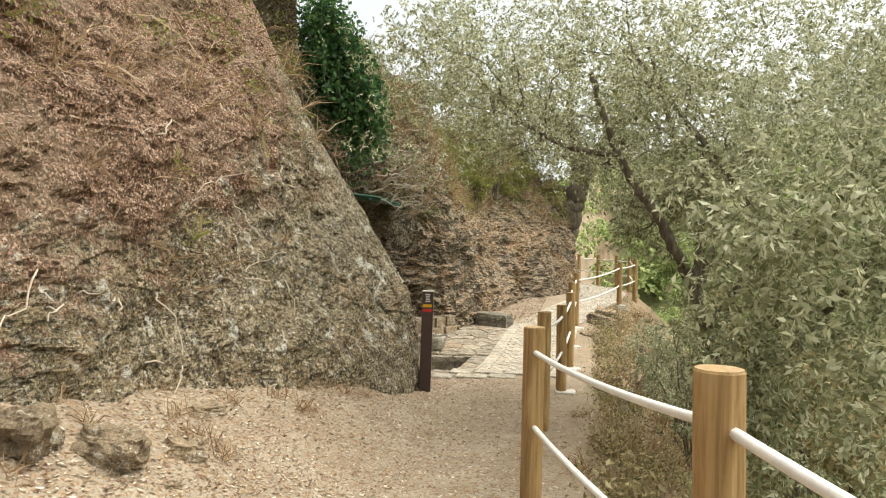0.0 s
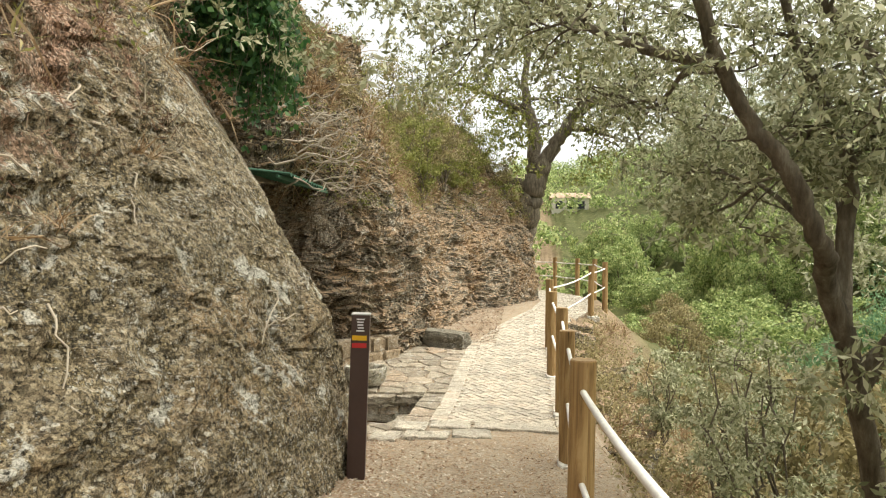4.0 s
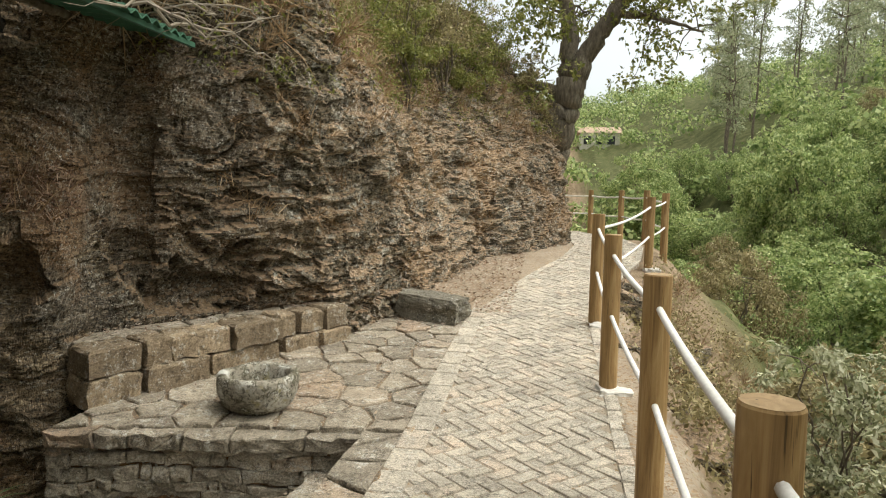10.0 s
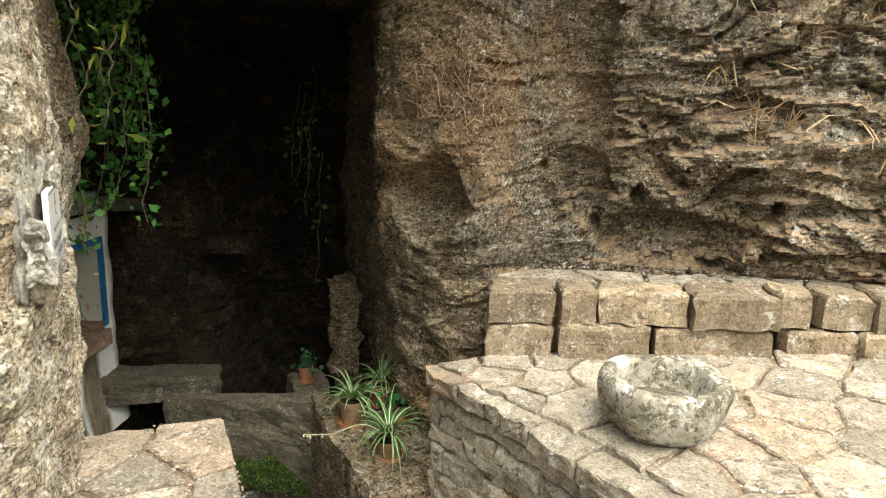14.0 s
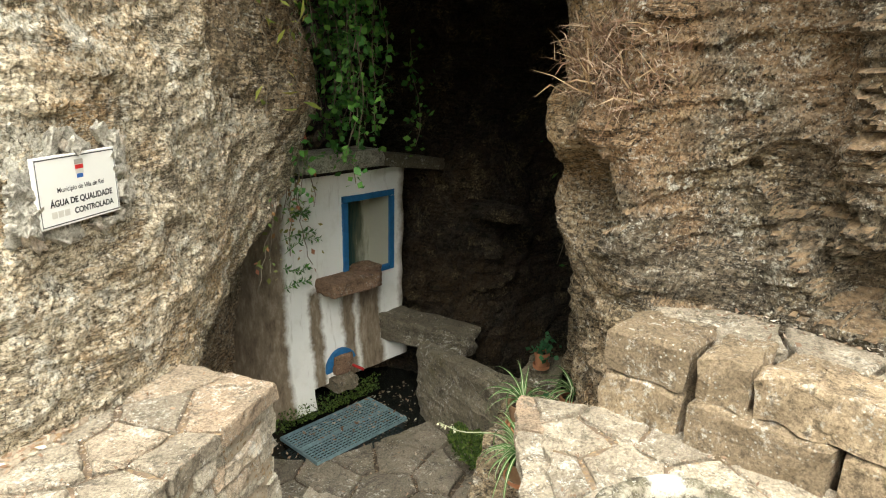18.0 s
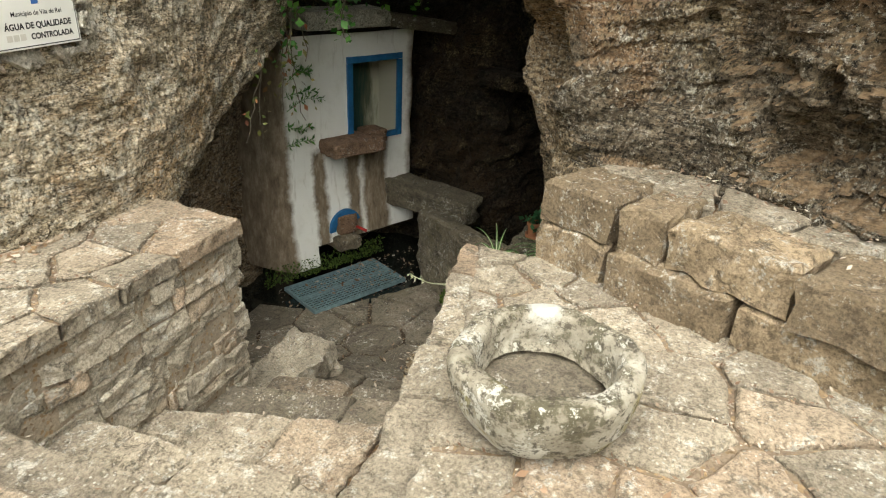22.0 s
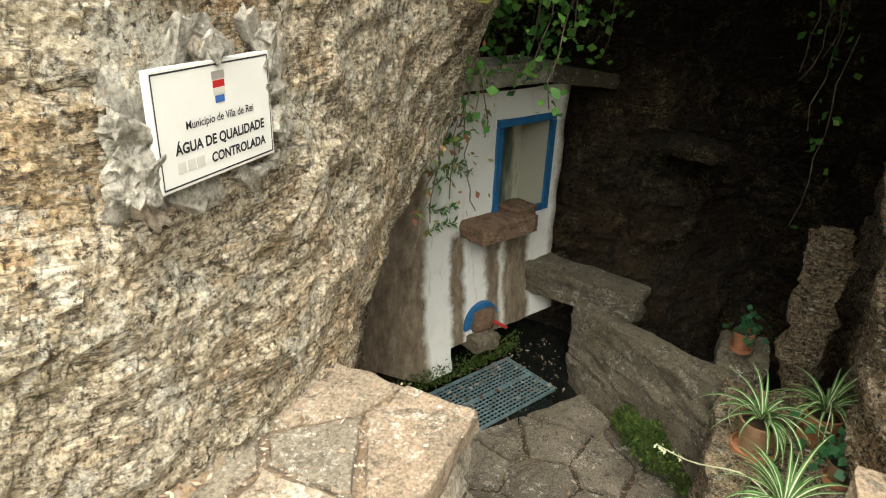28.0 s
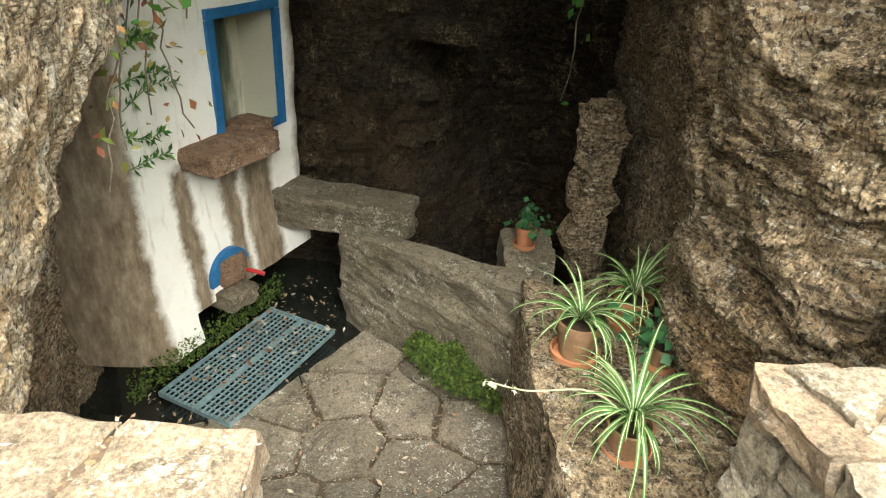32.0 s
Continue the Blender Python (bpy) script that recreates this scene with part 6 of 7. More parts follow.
for k in range(3):
    part("worn_mark", mesh_of("worn_mark", *box(0.055 + k * 0.03, 0.08 + k * 0.03, 0.032, 0.055, 0.0122, 0.0126, 0.0002), M_CREST["pale"]), sign)


# flower pots
M_SPIDER = leaf_material("spider_plant_green", (0.05, 0.13, 0.03), (0.07, 0.17, 0.04), (0.10, 0.22, 0.06), 0.3)
M_CREAM = leaf_material("spider_plant_stripe", (0.40, 0.44, 0.26), (0.50, 0.53, 0.34), (0.60, 0.61, 0.43), 0.3)


def pot(name, label, r, h, mat, at, saucer=True):
    root = tagged(new(name), label, "potted plant")
    root.matrix_basis = at
    v, f = lathe([(r * 0.68, 0.0), (r * 0.92, h * 0.78), (r * 1.0, h * 0.78), (r * 1.03, h), (r * 0.9, h), (r * 0.88, h * 0.86)], 32)
    part("pot", mesh_of("pot", v, f[:-1], mat, False), root)
    v, f = lathe([(r * 0.89, h * 0.80), (r * 0.5, h * 0.88), (0.01, h * 0.9)], 24, 0.04)
    part("soil", mesh_of("soil", v, f, M_SOIL), root)
    if saucer:
        v, f = lathe([(r * 0.85, -0.012), (r * 1.08, 0.0), (r * 1.12, 0.03), (r * 1.05, 0.03), (r * 0.95, 0.008)], 32)
        part("saucer", mesh_of("saucer", v, f, M_TERRA), root)
    return root


def spider(root, z, n, length, seed):
    rs = np.random.RandomState(seed)
    vs, idx = [], []
    for k in range(n):
        a, tilt = rs.uniform(0, 2 * np.pi), rs.uniform(0.25, 1.35)
        L, w = length * rs.uniform(0.55, 1.1), rs.uniform(0.009, 0.014)
        d, s = np.array([math.cos(a), math.sin(a), 0]), np.array([-math.sin(a), math.cos(a), 0])
        t = np.linspace(0, 1, 10)
        ang = np.pi / 2 - tilt * 0.6 - t * (1.1 + tilt * 1.6) * rs.uniform(0.7, 1.15)
        step = L / 9
        x, zz = np.cumsum(np.cos(ang)) * step, np.cumsum(np.sin(ang)) * step
        mid = d * x[:, None] + np.array([0, 0, 1.0]) * (zz[:, None]) + [0, 0, z] + s * (t[:, None] ** 2) * rs.uniform(-0.05, 0.05)
        ww = w * np.clip(1.15 - t, 0.08, 1) * np.clip(t * 6 + 0.5, 0, 1)
        cols = [mid + s * (ww * k2)[:, None] + np.array([0, 0, 1.0]) * (abs(k2) * ww * 0.45)[:, None] for k2 in (-1, -0.26, 0.26, 1)]
        for i in range(9):
            for j in range(3):
                vs += [cols[j][i], cols[j + 1][i], cols[j + 1][i + 1], cols[j][i + 1]]
                idx.append(1 if j == 1 else 0)
    v = np.array(vs)
    part("leaves", fast_mesh("leaves", v, np.arange(len(v)).reshape(-1, 4), M_SPIDER, [M_CREAM], idx), root, "arching green and white striped leaves")


def runner(root, z, end, seed):
    p = spline([(0, 0, z), (end[0] * 0.3, end[1] * 0.3, z + 0.10), (end[0] * 0.7, end[1] * 0.7, z + 0.05), end], 14)
    v, f = tube(p, np.linspace(0.004, 0.0025, 14), 5)
    part("runner", mesh_of("runner", v, f, M_CREAM), root)
    rs = np.random.RandomState(seed)
    pts = p[-4:][rs.randint(0, 4, 16)] + rs.normal(size=(16, 3)) * 0.008
    v, q = leaf_cloud(pts, np.full(16, 0.022), rs, 0.5)
    part("blossom", fast_mesh("blossom", v, q, M_CREAM), root)


pa = pot("potted_spider_plant", "striped spider plant in a brown clay pot with saucer", 0.098, 0.185, M_TERRA_BROWN, Matrix.Translation((-4.72, 10.14, -1.015)))
spider(pa, 0.17, 38, 0.34, 1)
pb = pot("potted_spider_plant", "striped spider plant in a terracotta pot against the rock", 0.09, 0.16, M_TERRA, Matrix.Translation((-4.96, 10.44, -1.015)))
spider(pb, 0.15, 36, 0.36, 2)
runner(pb, 0.16, (0.22, -0.02, -0.02), 3)
pd = pot("potted_spider_plant", "large striped spider plant with a long runner in a clay pot", 0.085, 0.13, M_TERRA_BROWN, Matrix.Translation((-4.17, 10.22, -1.015)))
spider(pd, 0.13, 46, 0.40, 4)
runner(pd, 0.14, (-0.12, -0.52, 0.20), 5)
pc = pot("potted_geranium", "small green geranium in a terracotta pot", 0.06, 0.11, M_TERRA_BROWN, Matrix.Translation((-4.66, 10.50, -1.015)))
rsg = np.random.RandomState(8)
u = rsg.normal(size=(70, 3)) * [0.075, 0.075, 0.04] + [0, -0.03, 0.16]
M_GERAN = leaf_material("geranium_leaf", (0.025, 0.09, 0.035), (0.035, 0.13, 0.05), (0.06, 0.17, 0.07), 0.2)
part("leaves", fast_mesh("leaves", *leaf_cloud(u, np.full(70, 0.05), rsg, 1.0, 0.0), M_GERAN), pc, "round dark green leaves")
pe = pot("potted_geranium", "small geranium in a tapered terracotta pot beside the pillar", 0.065, 0.14, M_TERRA, Matrix.Translation((-6.02, 10.10, -1.19)))
u = rsg.normal(size=(60, 3)) * [0.06, 0.06, 0.03] + [0, 0, 0.17]
part("leaves", fast_mesh("leaves", *leaf_cloud(u, np.full(60, 0.045), rsg, 1.0, 0.0), M_GERAN), pe, "round dark green leaves")
beam("pot_stone", (-6.25, 10.12), (-5.75, 10.12), 0.3, -2.0, -1.2, 37, M_CONC, "low stone step behind the slab", "stone", 0.02)

# moss cushion by the slab
rsm = np.random.RandomState(12)
mp_ = np.stack([rsm.uniform(-0.40, 0.40, 9000), rsm.uniform(-0.17, 0.17, 9000), np.zeros(9000)], 1)
keepm = (mp_[:, 0] / 0.40) ** 2 + (mp_[:, 1] / 0.17) ** 2 < 1
mp_ = mp_[keepm]
mp_[:, 2] = 0.30 * np.sqrt(np.clip(1 - (mp_[:, 0] / 0.42) ** 2 - (mp_[:, 1] / 0.19) ** 2, 0, 1)) * (1 + 0.3 * vnoise(mp_ * 9, 3)) + rsm.uniform(-0.015, 0.015, len(mp_))
v, q = leaf_cloud(mp_, np.full(len(mp_), 0.026), rsm, 0.6, -0.8)
thing("moss", fast_mesh("moss", v, q, M_MOSS), "bright green moss cushion at the foot of the slab", "moss", kind="stuff", at=Matrix.Translation((-5.56, 9.70, -1.95)) @ pose(0, 0, 0, 0, 0, 47))


# ---- shelter over the grotto ----
M_GREEN = plain("faded_green_sheet", (0.045, 0.12, 0.075), 0.6, 0.3, 0.3, 6)
shelter = tagged(new("shelter_roof"), "faded green corrugated sheet laid over the grotto mouth", "roof")
sv, sf = [], []
ys = np.linspace(9.55, 11.25, 86)
for k, y in enumerate(ys):
    w = 0.018 * math.sin(k * 1.05)
    for xx, zz in ((-3.22 - (y - 11.2) * 0.06, 2.40), (-3.75, 2.47), (-3.75, 2.482), (-3.22 - (y - 11.2) * 0.06, 2.412)):
        sv.append((xx, y, zz + w))
for k in range(85):
    a, b = 4 * k, 4 * k + 4
    sf += [(a, b, b + 1, a + 1), (a + 2, b + 2, b + 3, a + 3), (a, a + 3, b + 3, b), (a + 1, b + 1, b + 2, a + 2)]
part("sheet", mesh_of("sheet", sv, sf, M_GREEN), shelter)
v, f = box(-0.015, 0.015, 9.5, 11.3, 0.03, 0.065, 0.004)
part("edge_board", mesh_of("edge_board", v, f, M_GREEN), shelter, at=Matrix.Translation((-3.24, 0, 2.33)))
v, f = tube([(-3.74, 9.5, 2.43), (-3.74, 11.3, 2.43)], 0.03, 8)
part("purlin", mesh_of("purlin", v, f, M_BARK), shelter)


# ---- trees ----
def oak(name, label, seed, skeleton_limbs, twigs, reach, clump_r, per, leaf, mat, slim=0.5, star=1, extra=None, shade_leaf=1.0):
    rs = np.random.RandomState(seed)
    root = tagged(new(name), label, "tree")
    pieces, tips = [], []
    for k, (pts, r0, r1) in enumerate(skeleton_limbs):
        path = spline(np.array(pts, float), 6 * len(pts))
        path[1:-1] += rs.normal(size=(len(path) - 2, 3)) * r0 * 0.10
        tb = tube(path, np.linspace(r0, r1, len(path)) * (1 + 0.03 * rs.uniform(-1, 1, len(path))), 10, False)
        if k == 0:
            part("trunk", mesh_of("trunk", *tb, M_BARK, True), root)
        else:
            part("limb", mesh_of("limb", *tb, M_BARK, True), root)
        if k > 0:
            a, b = branching(path, twigs, reach, max(0.012, r1 * 0.7), rs, 0.15, 2)
            pieces += a
            tips += b
    tagged(part("branchwork", mesh_of("branchwork", *join(pieces), M_BARK, True), root), kind="stuff")
    tips = np.array(tips)
    if extra is not None:
        tips = np.vstack([tips, extra(rs)])
    pts, out = clumps(tips, clump_r, per // star, rs, faces=True)
    pts, out = np.repeat(pts, star, 0), np.repeat(out, star, 0)
    small = np.interp(pts[:, 2], (1.7, 2.4), (1.0, shade_leaf))
    v, q = leaf_cloud(pts, leaf * small, rs, slim, face=out)
    part("crown", fast_mesh("crown", v, q, mat), root)
    return root


def blob(rs, n, centre, size):
    u = rs.normal(size=(n, 3))
    u /= np.linalg.norm(u, axis=1, keepdims=True)
    return np.array(centre) + u * rs.uniform(0.3, 1, (n, 1)) * np.array(size)


def slope_canopy(rs, n):
    """Twig ends of the roof of leaves that rises northward over the path."""
    x, y = rs.uniform(-1.9, 3.4, n), rs.uniform(5.0, 9.6, n)
    return np.stack([x, y, 1.98 + 0.41 * (y - 5.0) + rs.uniform(0.0, 1.5, n) + 0.1 * np.abs(x - 0.8)], 1)


near_limbs = [
    ([(1.75, 6.6, -2.0), (1.45, 6.5, 0.4), (1.15, 6.3, 1.35), (1.0, 6.05, 1.6), (0.78, 5.95, 2.0), (0.62, 5.95, 2.2), (0.42, 5.9, 2.6), (0.2, 5.7, 3.2)], 0.066, 0.030),
    ([(0.45, 5.92, 2.5), (0.12, 5.8, 2.52), (-0.3, 5.8, 2.72), (-0.9, 6.2, 3.3)], 0.034, 0.010),
    ([(0.46, 5.92, 2.5), (0.42, 6.4, 2.60), (0.36, 7.1, 2.55), (0.15, 7.9, 2.75)], 0.022, 0.008),
    ([(1.22, 6.4, 1.2), (1.29, 6.4, 2.0), (1.19, 6.4, 2.31), (0.97, 6.4, 2.83), (0.75, 6.3, 3.6)], 0.048, 0.018),
    ([(1.40, 6.5, 0.8), (1.75, 6.3, 1.7), (1.5, 6.2, 2.3), (1.05, 6.2, 2.9), (0.6, 6.4, 3.6)], 0.045, 0.018),
    ([(1.02, 6.05, 1.6), (0.95, 6.7, 1.95), (0.95, 7.5, 2.1), (0.8, 8.3, 2.2)], 0.018, 0.006),
    ([(1.25, 6.35, 1.2), (1.5, 7.0, 1.9), (1.36, 7.5, 2.25), (1.3, 8.1, 2.6), (1.12, 8.8, 2.85)], 0.034, 0.012),
    ([(1.35, 6.45, 0.9), (2.0, 6.2, 1.7), (2.6, 5.8, 2.4), (3.1, 5.6, 3.2)], 0.04, 0.014),
    ([(1.5, 6.5, 0.2), (1.8, 5.6, 0.8), (1.9, 4.6, 1.3), (2.1, 4.0, 2.0)], 0.04, 0.012),
]
oak("holm_oak", "grey-green holm oak leaning over the rope fence", 61, near_limbs, 13, 0.7, 0.25, 60, 0.058, M_OAK_LEAF, 0.36, 6, shade_leaf=0.66,
    extra=lambda rs: np.vstack([blob(rs, 120, (2.0, 5.6, 0.7), (1.1, 1.6, 1.1)), blob(rs, 150, (2.3, 6.6, 2.7), (1.8, 2.0, 0.9)), blob(rs, 150, (2.7, 4.8, 2.9), (1.3, 1.3, 1.0)), blob(rs, 25, (1.4, 4.4, -0.6), (0.7, 1.0, 0.5)), blob(rs, 60, (2.6, 8.2, 1.6), (0.9, 1.2, 0.8)), blob(rs, 70, (1.7, 8.4, 2.3), (0.8, 1.1, 0.7)), slope_canopy(rs, 900), blob(rs, 170, (3.7, 5.6, 3.0), (1.6, 2.0, 1.3)), blob(rs, 110, (-1.4, 6.3, 3.6), (0.8, 0.8, 0.6)), blob(rs, 170, (1.55, 3.9, 1.9), (1.0, 1.2, 1.2)), blob(rs, 110, (0.6, 5.2, 3.2), (1.3, 0.9, 0.6)), blob(rs, 45, (1.9, 3.2, 0.3), (0.8, 1.1, 0.8)), blob(rs, 55, (1.35, 4.6, 0.5), (0.35, 0.3, 0.6))]))
far_limbs = [
    ([(-0.75, 21.6, 2.0), (-0.55, 21.4, 2.8), (-0.35, 21.3, 3.5), (-0.15, 21.3, 4.2)], 0.42, 0.30),
    ([(-0.15, 21.3, 4.1), (0.35, 21.2, 4.9), (0.95, 21.2, 5.7), (2.0, 21.2, 6.2), (3.2, 21.0, 6.7), (4.4, 20.8, 6.6)], 0.22, 0.05),
    ([(-0.3, 21.3, 3.9), (-0.35, 21.5, 5.0), (-0.6, 21.8, 6.4), (-0.5, 22.0, 8.2)], 0.24, 0.06),
    ([(-0.4, 21.4, 3.6), (-1.2, 21.0, 3.7), (-1.9, 20.5, 3.3), (-2.4, 20.0, 3.0)], 0.12, 0.03),
    ([(0.6, 21.2, 5.2), (1.3, 20.8, 5.0), (2.2, 20.4, 4.6)], 0.09, 0.02),
    ([(-0.45, 21.6, 5.6), (-1.6, 21.4, 6.2), (-3.0, 21.0, 6.6)], 0.10, 0.03),
    ([(0.95, 21.2, 5.7), (0.9, 21.4, 6.8), (1.4, 21.2, 8.0)], 0.10, 0.03),
]
oak("oak", "old gnarled oak growing on the cliff nose beside the path", 71, far_limbs, 12, 1.2, 0.42, 28, 0.085, M_OAK_YOUNG, 0.55, 4,
    extra=lambda rs: np.vstack([blob(rs, 90, (-3.2, 20.5, 5.8), (2.2, 2.0, 1.3)), blob(rs, 70, (1.6, 20.6, 6.6), (2.2, 1.5, 1.2)), blob(rs, 50, (-1.0, 20.4, 4.9), (1.0, 0.8, 0.7)), blob(rs, 40, (0.3, 21.5, 8.0), (2.6, 2.0, 0.9))]))

# shrubs of the stream bank and the far slope
def gz(x, y):
    return float(ground_z(np.array([[x]]), np.array([[y]]))[0, 0])


SHRUBS = [("shrub", "dense green shrub on the valley slope", M_BUSH, 0.10, 0.55), ("acacia_shrub", "blue-green feathery acacia shrub in the valley", M_BUSH_BLUE, 0.085, 0.3),
          ("pale_shrub", "pale dry shrub on the valley slope", M_BUSH_DRY, 0.09, 0.45)]
protos = []
for k, (nm, lb, mt, lf, sl) in enumerate(SHRUBS):
    protos.append(shrub(nm, lb, "shrub", 200 + k, 1.7, 3.2, 120, 80, lf, mt, Matrix.Translation((9 + 3 * k, 12 + 5 * k, gz(9 + 3 * k, 12 + 5 * k) - 0.2)), sl))
    tagged(protos[-1], group="valley shrubs")
rs = np.random.RandomState(5)
spots = []
for k in range(1200):
    y = rs.uniform(4, 62)
    x = centre_x(min(y, 26)) + rs.uniform(4.0, 34) + max(0, y - 30) * 0.05
    if all((x - a) ** 2 + (y - b) ** 2 > (1.6 + 0.035 * y) ** 2 for a, b in spots):
        spots.append((x, y))
for x, y in spots[:120]:
    d = math.hypot(x, y - 8)
    k = 2 if d < 9.5 else 1 if (d < 17 and rs.uniform() < 0.55) else (2 if rs.uniform() < 0.14 else 0)
    s = rs.uniform(0.7, 1.35) * (1.0 if d < 25 else 1.25)
    ob = copy_thing(protos[k], Matrix.Translation((x, y, gz(x, y) - 0.3)) @ pose(0, 0, 0, 0, 0, rs.uniform(0, 360)))
    ob.scale = (s * rs.uniform(0.9, 1.2), s, s * rs.uniform(0.8, 1.25))
# joined woods of the far hillsides
rs = np.random.RandomState(6)
c = []
for k in range(2100):
    y = rs.uniform(20, 260)
    x = rs.uniform(-60, 150)
    if x - centre_x(min(y, 26)) > 20 + rs.uniform(0, 8) or y > 48:
        c.append((x, y))
c = np.array(c)
z = ground_z(c[:, 0], c[:, 1])
h = rs.uniform(1.2, 3.6, len(c))
cc = np.stack([c[:, 0], c[:, 1], z + h * 0.5], 1)
u_ = rs.normal(size=(len(cc), 130, 3))
u_ /= np.linalg.norm(u_, axis=2, keepdims=True)
u_ *= rs.uniform(0.75, 1.05, (len(cc), 130, 1))
u_[..., 2] = np.abs(u_[..., 2]) * 1.1 - 0.3
pts = (cc[:, None] + u_ * rs.uniform(1.2, 2.9, (len(cc), 1, 1))).reshape(-1, 3)
way = u_.reshape(-1, 3) + [0, 0, 0.25]
way /= np.linalg.norm(way, axis=1, keepdims=True)
v, q = leaf_cloud(pts, rs.uniform(0.26, 0.5, len(pts)), rs, 0.75, face=way)
thing("far_woods", fast_mesh("far_woods", v, q, M_BUSH), "green scrub and woods on the far hillsides", "woods", kind="stuff")


def eucalyptus(seed, at, height):
    rs = np.random.RandomState(seed)
    root = tagged(new("eucalyptus_tree"), "tall thin eucalyptus with airy crown on the ridge", "tree", "ridge trees")
    root.matrix_basis = at
    p, tb = limb((0, 0, -0.5), (rs.uniform(-1, 1), rs.uniform(-1, 1), height), 0.12, 0.03, rs, 0.08, 12, 7)
    part("trunk", mesh_of("trunk", *tb, M_BARK), root)
    pieces, tips = branching(p, 22, 2.0, 0.05, rs, 0.5)
    tagged(part("branchwork", mesh_of("branchwork", *join(pieces), M_BARK), root), kind="stuff")
    cl = clumps(np.array(tips + [p[-1], p[-2], p[-3]]), 0.6, 34, rs)
    v, q = leaf_cloud(cl, np.full(len(cl), 0.30), rs, 0.35, 0.9)
    part("crown", fast_mesh("crown", v, q, M_PINE), root)
    return root


ridge = [eucalyptus(300 + k, Matrix.Translation((0, 0, -500)), 11 + 2 * k) for k in range(3)]
rs = np.random.RandomState(9)
for k in range(20):
    y = rs.uniform(62, 105)
    x = 15 + (y - 80) * 0.24 + 24 * rs.uniform(0, 1) ** 1.2
    m = Matrix.Translation((x, y, gz(x, y) - 0.3)) @ pose(0, 0, 0, 0, 0, rs.uniform(0, 360))
    if k < 3:
        ridge[k].matrix_basis = m
    else:
        copy_thing(ridge[k % 3], m)

# distant house
hy = next(t for t in range(60, 160) if gz(0.06 * t, float(t)) > 9.0)
hx = 0.06 * hy - 0.6
hz = gz(hx, hy)
M_HWALL, M_HROOF = plain("cream_render", (0.66, 0.62, 0.55), 0.9, 0.2, 0.1, 1.0), plain("roof_tile", (0.46, 0.33, 0.25), 0.9, 0.2, 0.2, 3.0)
house = tagged(new("house"), "distant cream house with a tiled roof among trees", "house")
house.matrix_basis = Matrix.Translation((hx, hy, hz - 1.5))
part("wall", mesh_of("wall", *box(-2.6, 2.6, -2, 2, 0, 2.6, 0.02), M_HWALL), house)
part("roof", mesh_of("roof", [(-2.9, -2.3, 2.55), (2.9, -2.3, 2.55), (2.9, 2.3, 2.55), (-2.9, 2.3, 2.55), (-2.9, 0, 3.5), (2.9, 0, 3.5)], [(0, 1, 5, 4), (2, 3, 4, 5), (0, 4, 3), (1, 2, 5), (3, 2, 1, 0)], M_HROOF), house)
M_HDARK = plain("dark_pane", (0.04, 0.045, 0.05), 0.2)
for k in (-1.6, 0.0, 1.5):
    part("window", mesh_of("window", *box(-0.5, 0.5, -0.03, 0.03, 0, 1.1, 0.01), M_HDARK), house, at=Matrix.Translation((k, -2.02, 1.0)))

M_IVY_DARK = leaf_material("old_ivy_leaf", (0.025, 0.075, 0.025), (0.05, 0.13, 0.04), (0.13, 0.24, 0.07))

# ---- growth on the rocks ----
rs = np.random.RandomState(31)
top = cv[(cv[:, 2] > 2.5 + 0.25 * vnoise(cv * 0.9, 4)) & (cv[:, 0] > -5.5)]
sel = top[rs.randint(0, len(top), 200)]
pts = clumps(sel + [0, 0, 0.15], 0.38, 52, rs)
thing("cliff_scrub", fast_mesh("cliff_scrub", *leaf_cloud(pts, np.full(len(pts), 0.045), rs, 0.45), M_BUSH_DRY), "dry olive scrub hanging over the cliff top", "scrub", kind="stuff")
sel = top[rs.randint(0, len(top), 330)]
tufts(sel, 0.42, M_DRY, "cliff_grass", "dead straw grass hanging on the cliff", rs, 26, 0.7, (0.3, -0.2, -0.2))
mid = cv[(cv[:, 2] > 1.0) & (cv[:, 2] < 2.6) & (cv[:, 1] > 11.8)]
tufts(mid[rs.randint(0, len(mid), 170)], 0.24, M_DRY, "ledge_grass", "tufts of dead grass on the cliff ledges", rs, 16, 0.8, (0.4, -0.2, -0.3))
btop = bv[(bv[:, 2] > 1.0) & (bv[:, 1] < 6.6) & (bv[:, 1] > 0) & (bv[:, 2] > 0.85 + 0.38 * (bv[:, 1] - 3) + 0.35 * fbm(bv * 1.5, 3, 19))]
tufts(btop[rs.randint(0, len(btop), 520)], 0.13, M_RUSTY, "dead_fern", "matted rusty dead fern on the boulder", rs, 14, 1.1, (0.5, 0, -0.5))
tufts(btop[rs.randint(0, len(btop), 150)], 0.20, M_DRY, "boulder_grass", "pale dead grass hanging from the boulder", rs, 18, 0.8, (0.6, 0, -0.3))
bhi = bv[(bv[:, 2] > 4.8) & (bv[:, 1] > -1) & (bv[:, 1] < 8.3)]
pts = clumps(bhi[rs.randint(0, len(bhi), 150)] + [0, 0, 0.2], 0.45, 44, rs)
thing("boulder_scrub", fast_mesh("boulder_scrub", *leaf_cloud(pts, np.full(len(pts), 0.05), rs, 0.4), M_BUSH_DRY), "dry yellow-green scrub above the boulder", "scrub", kind="stuff")
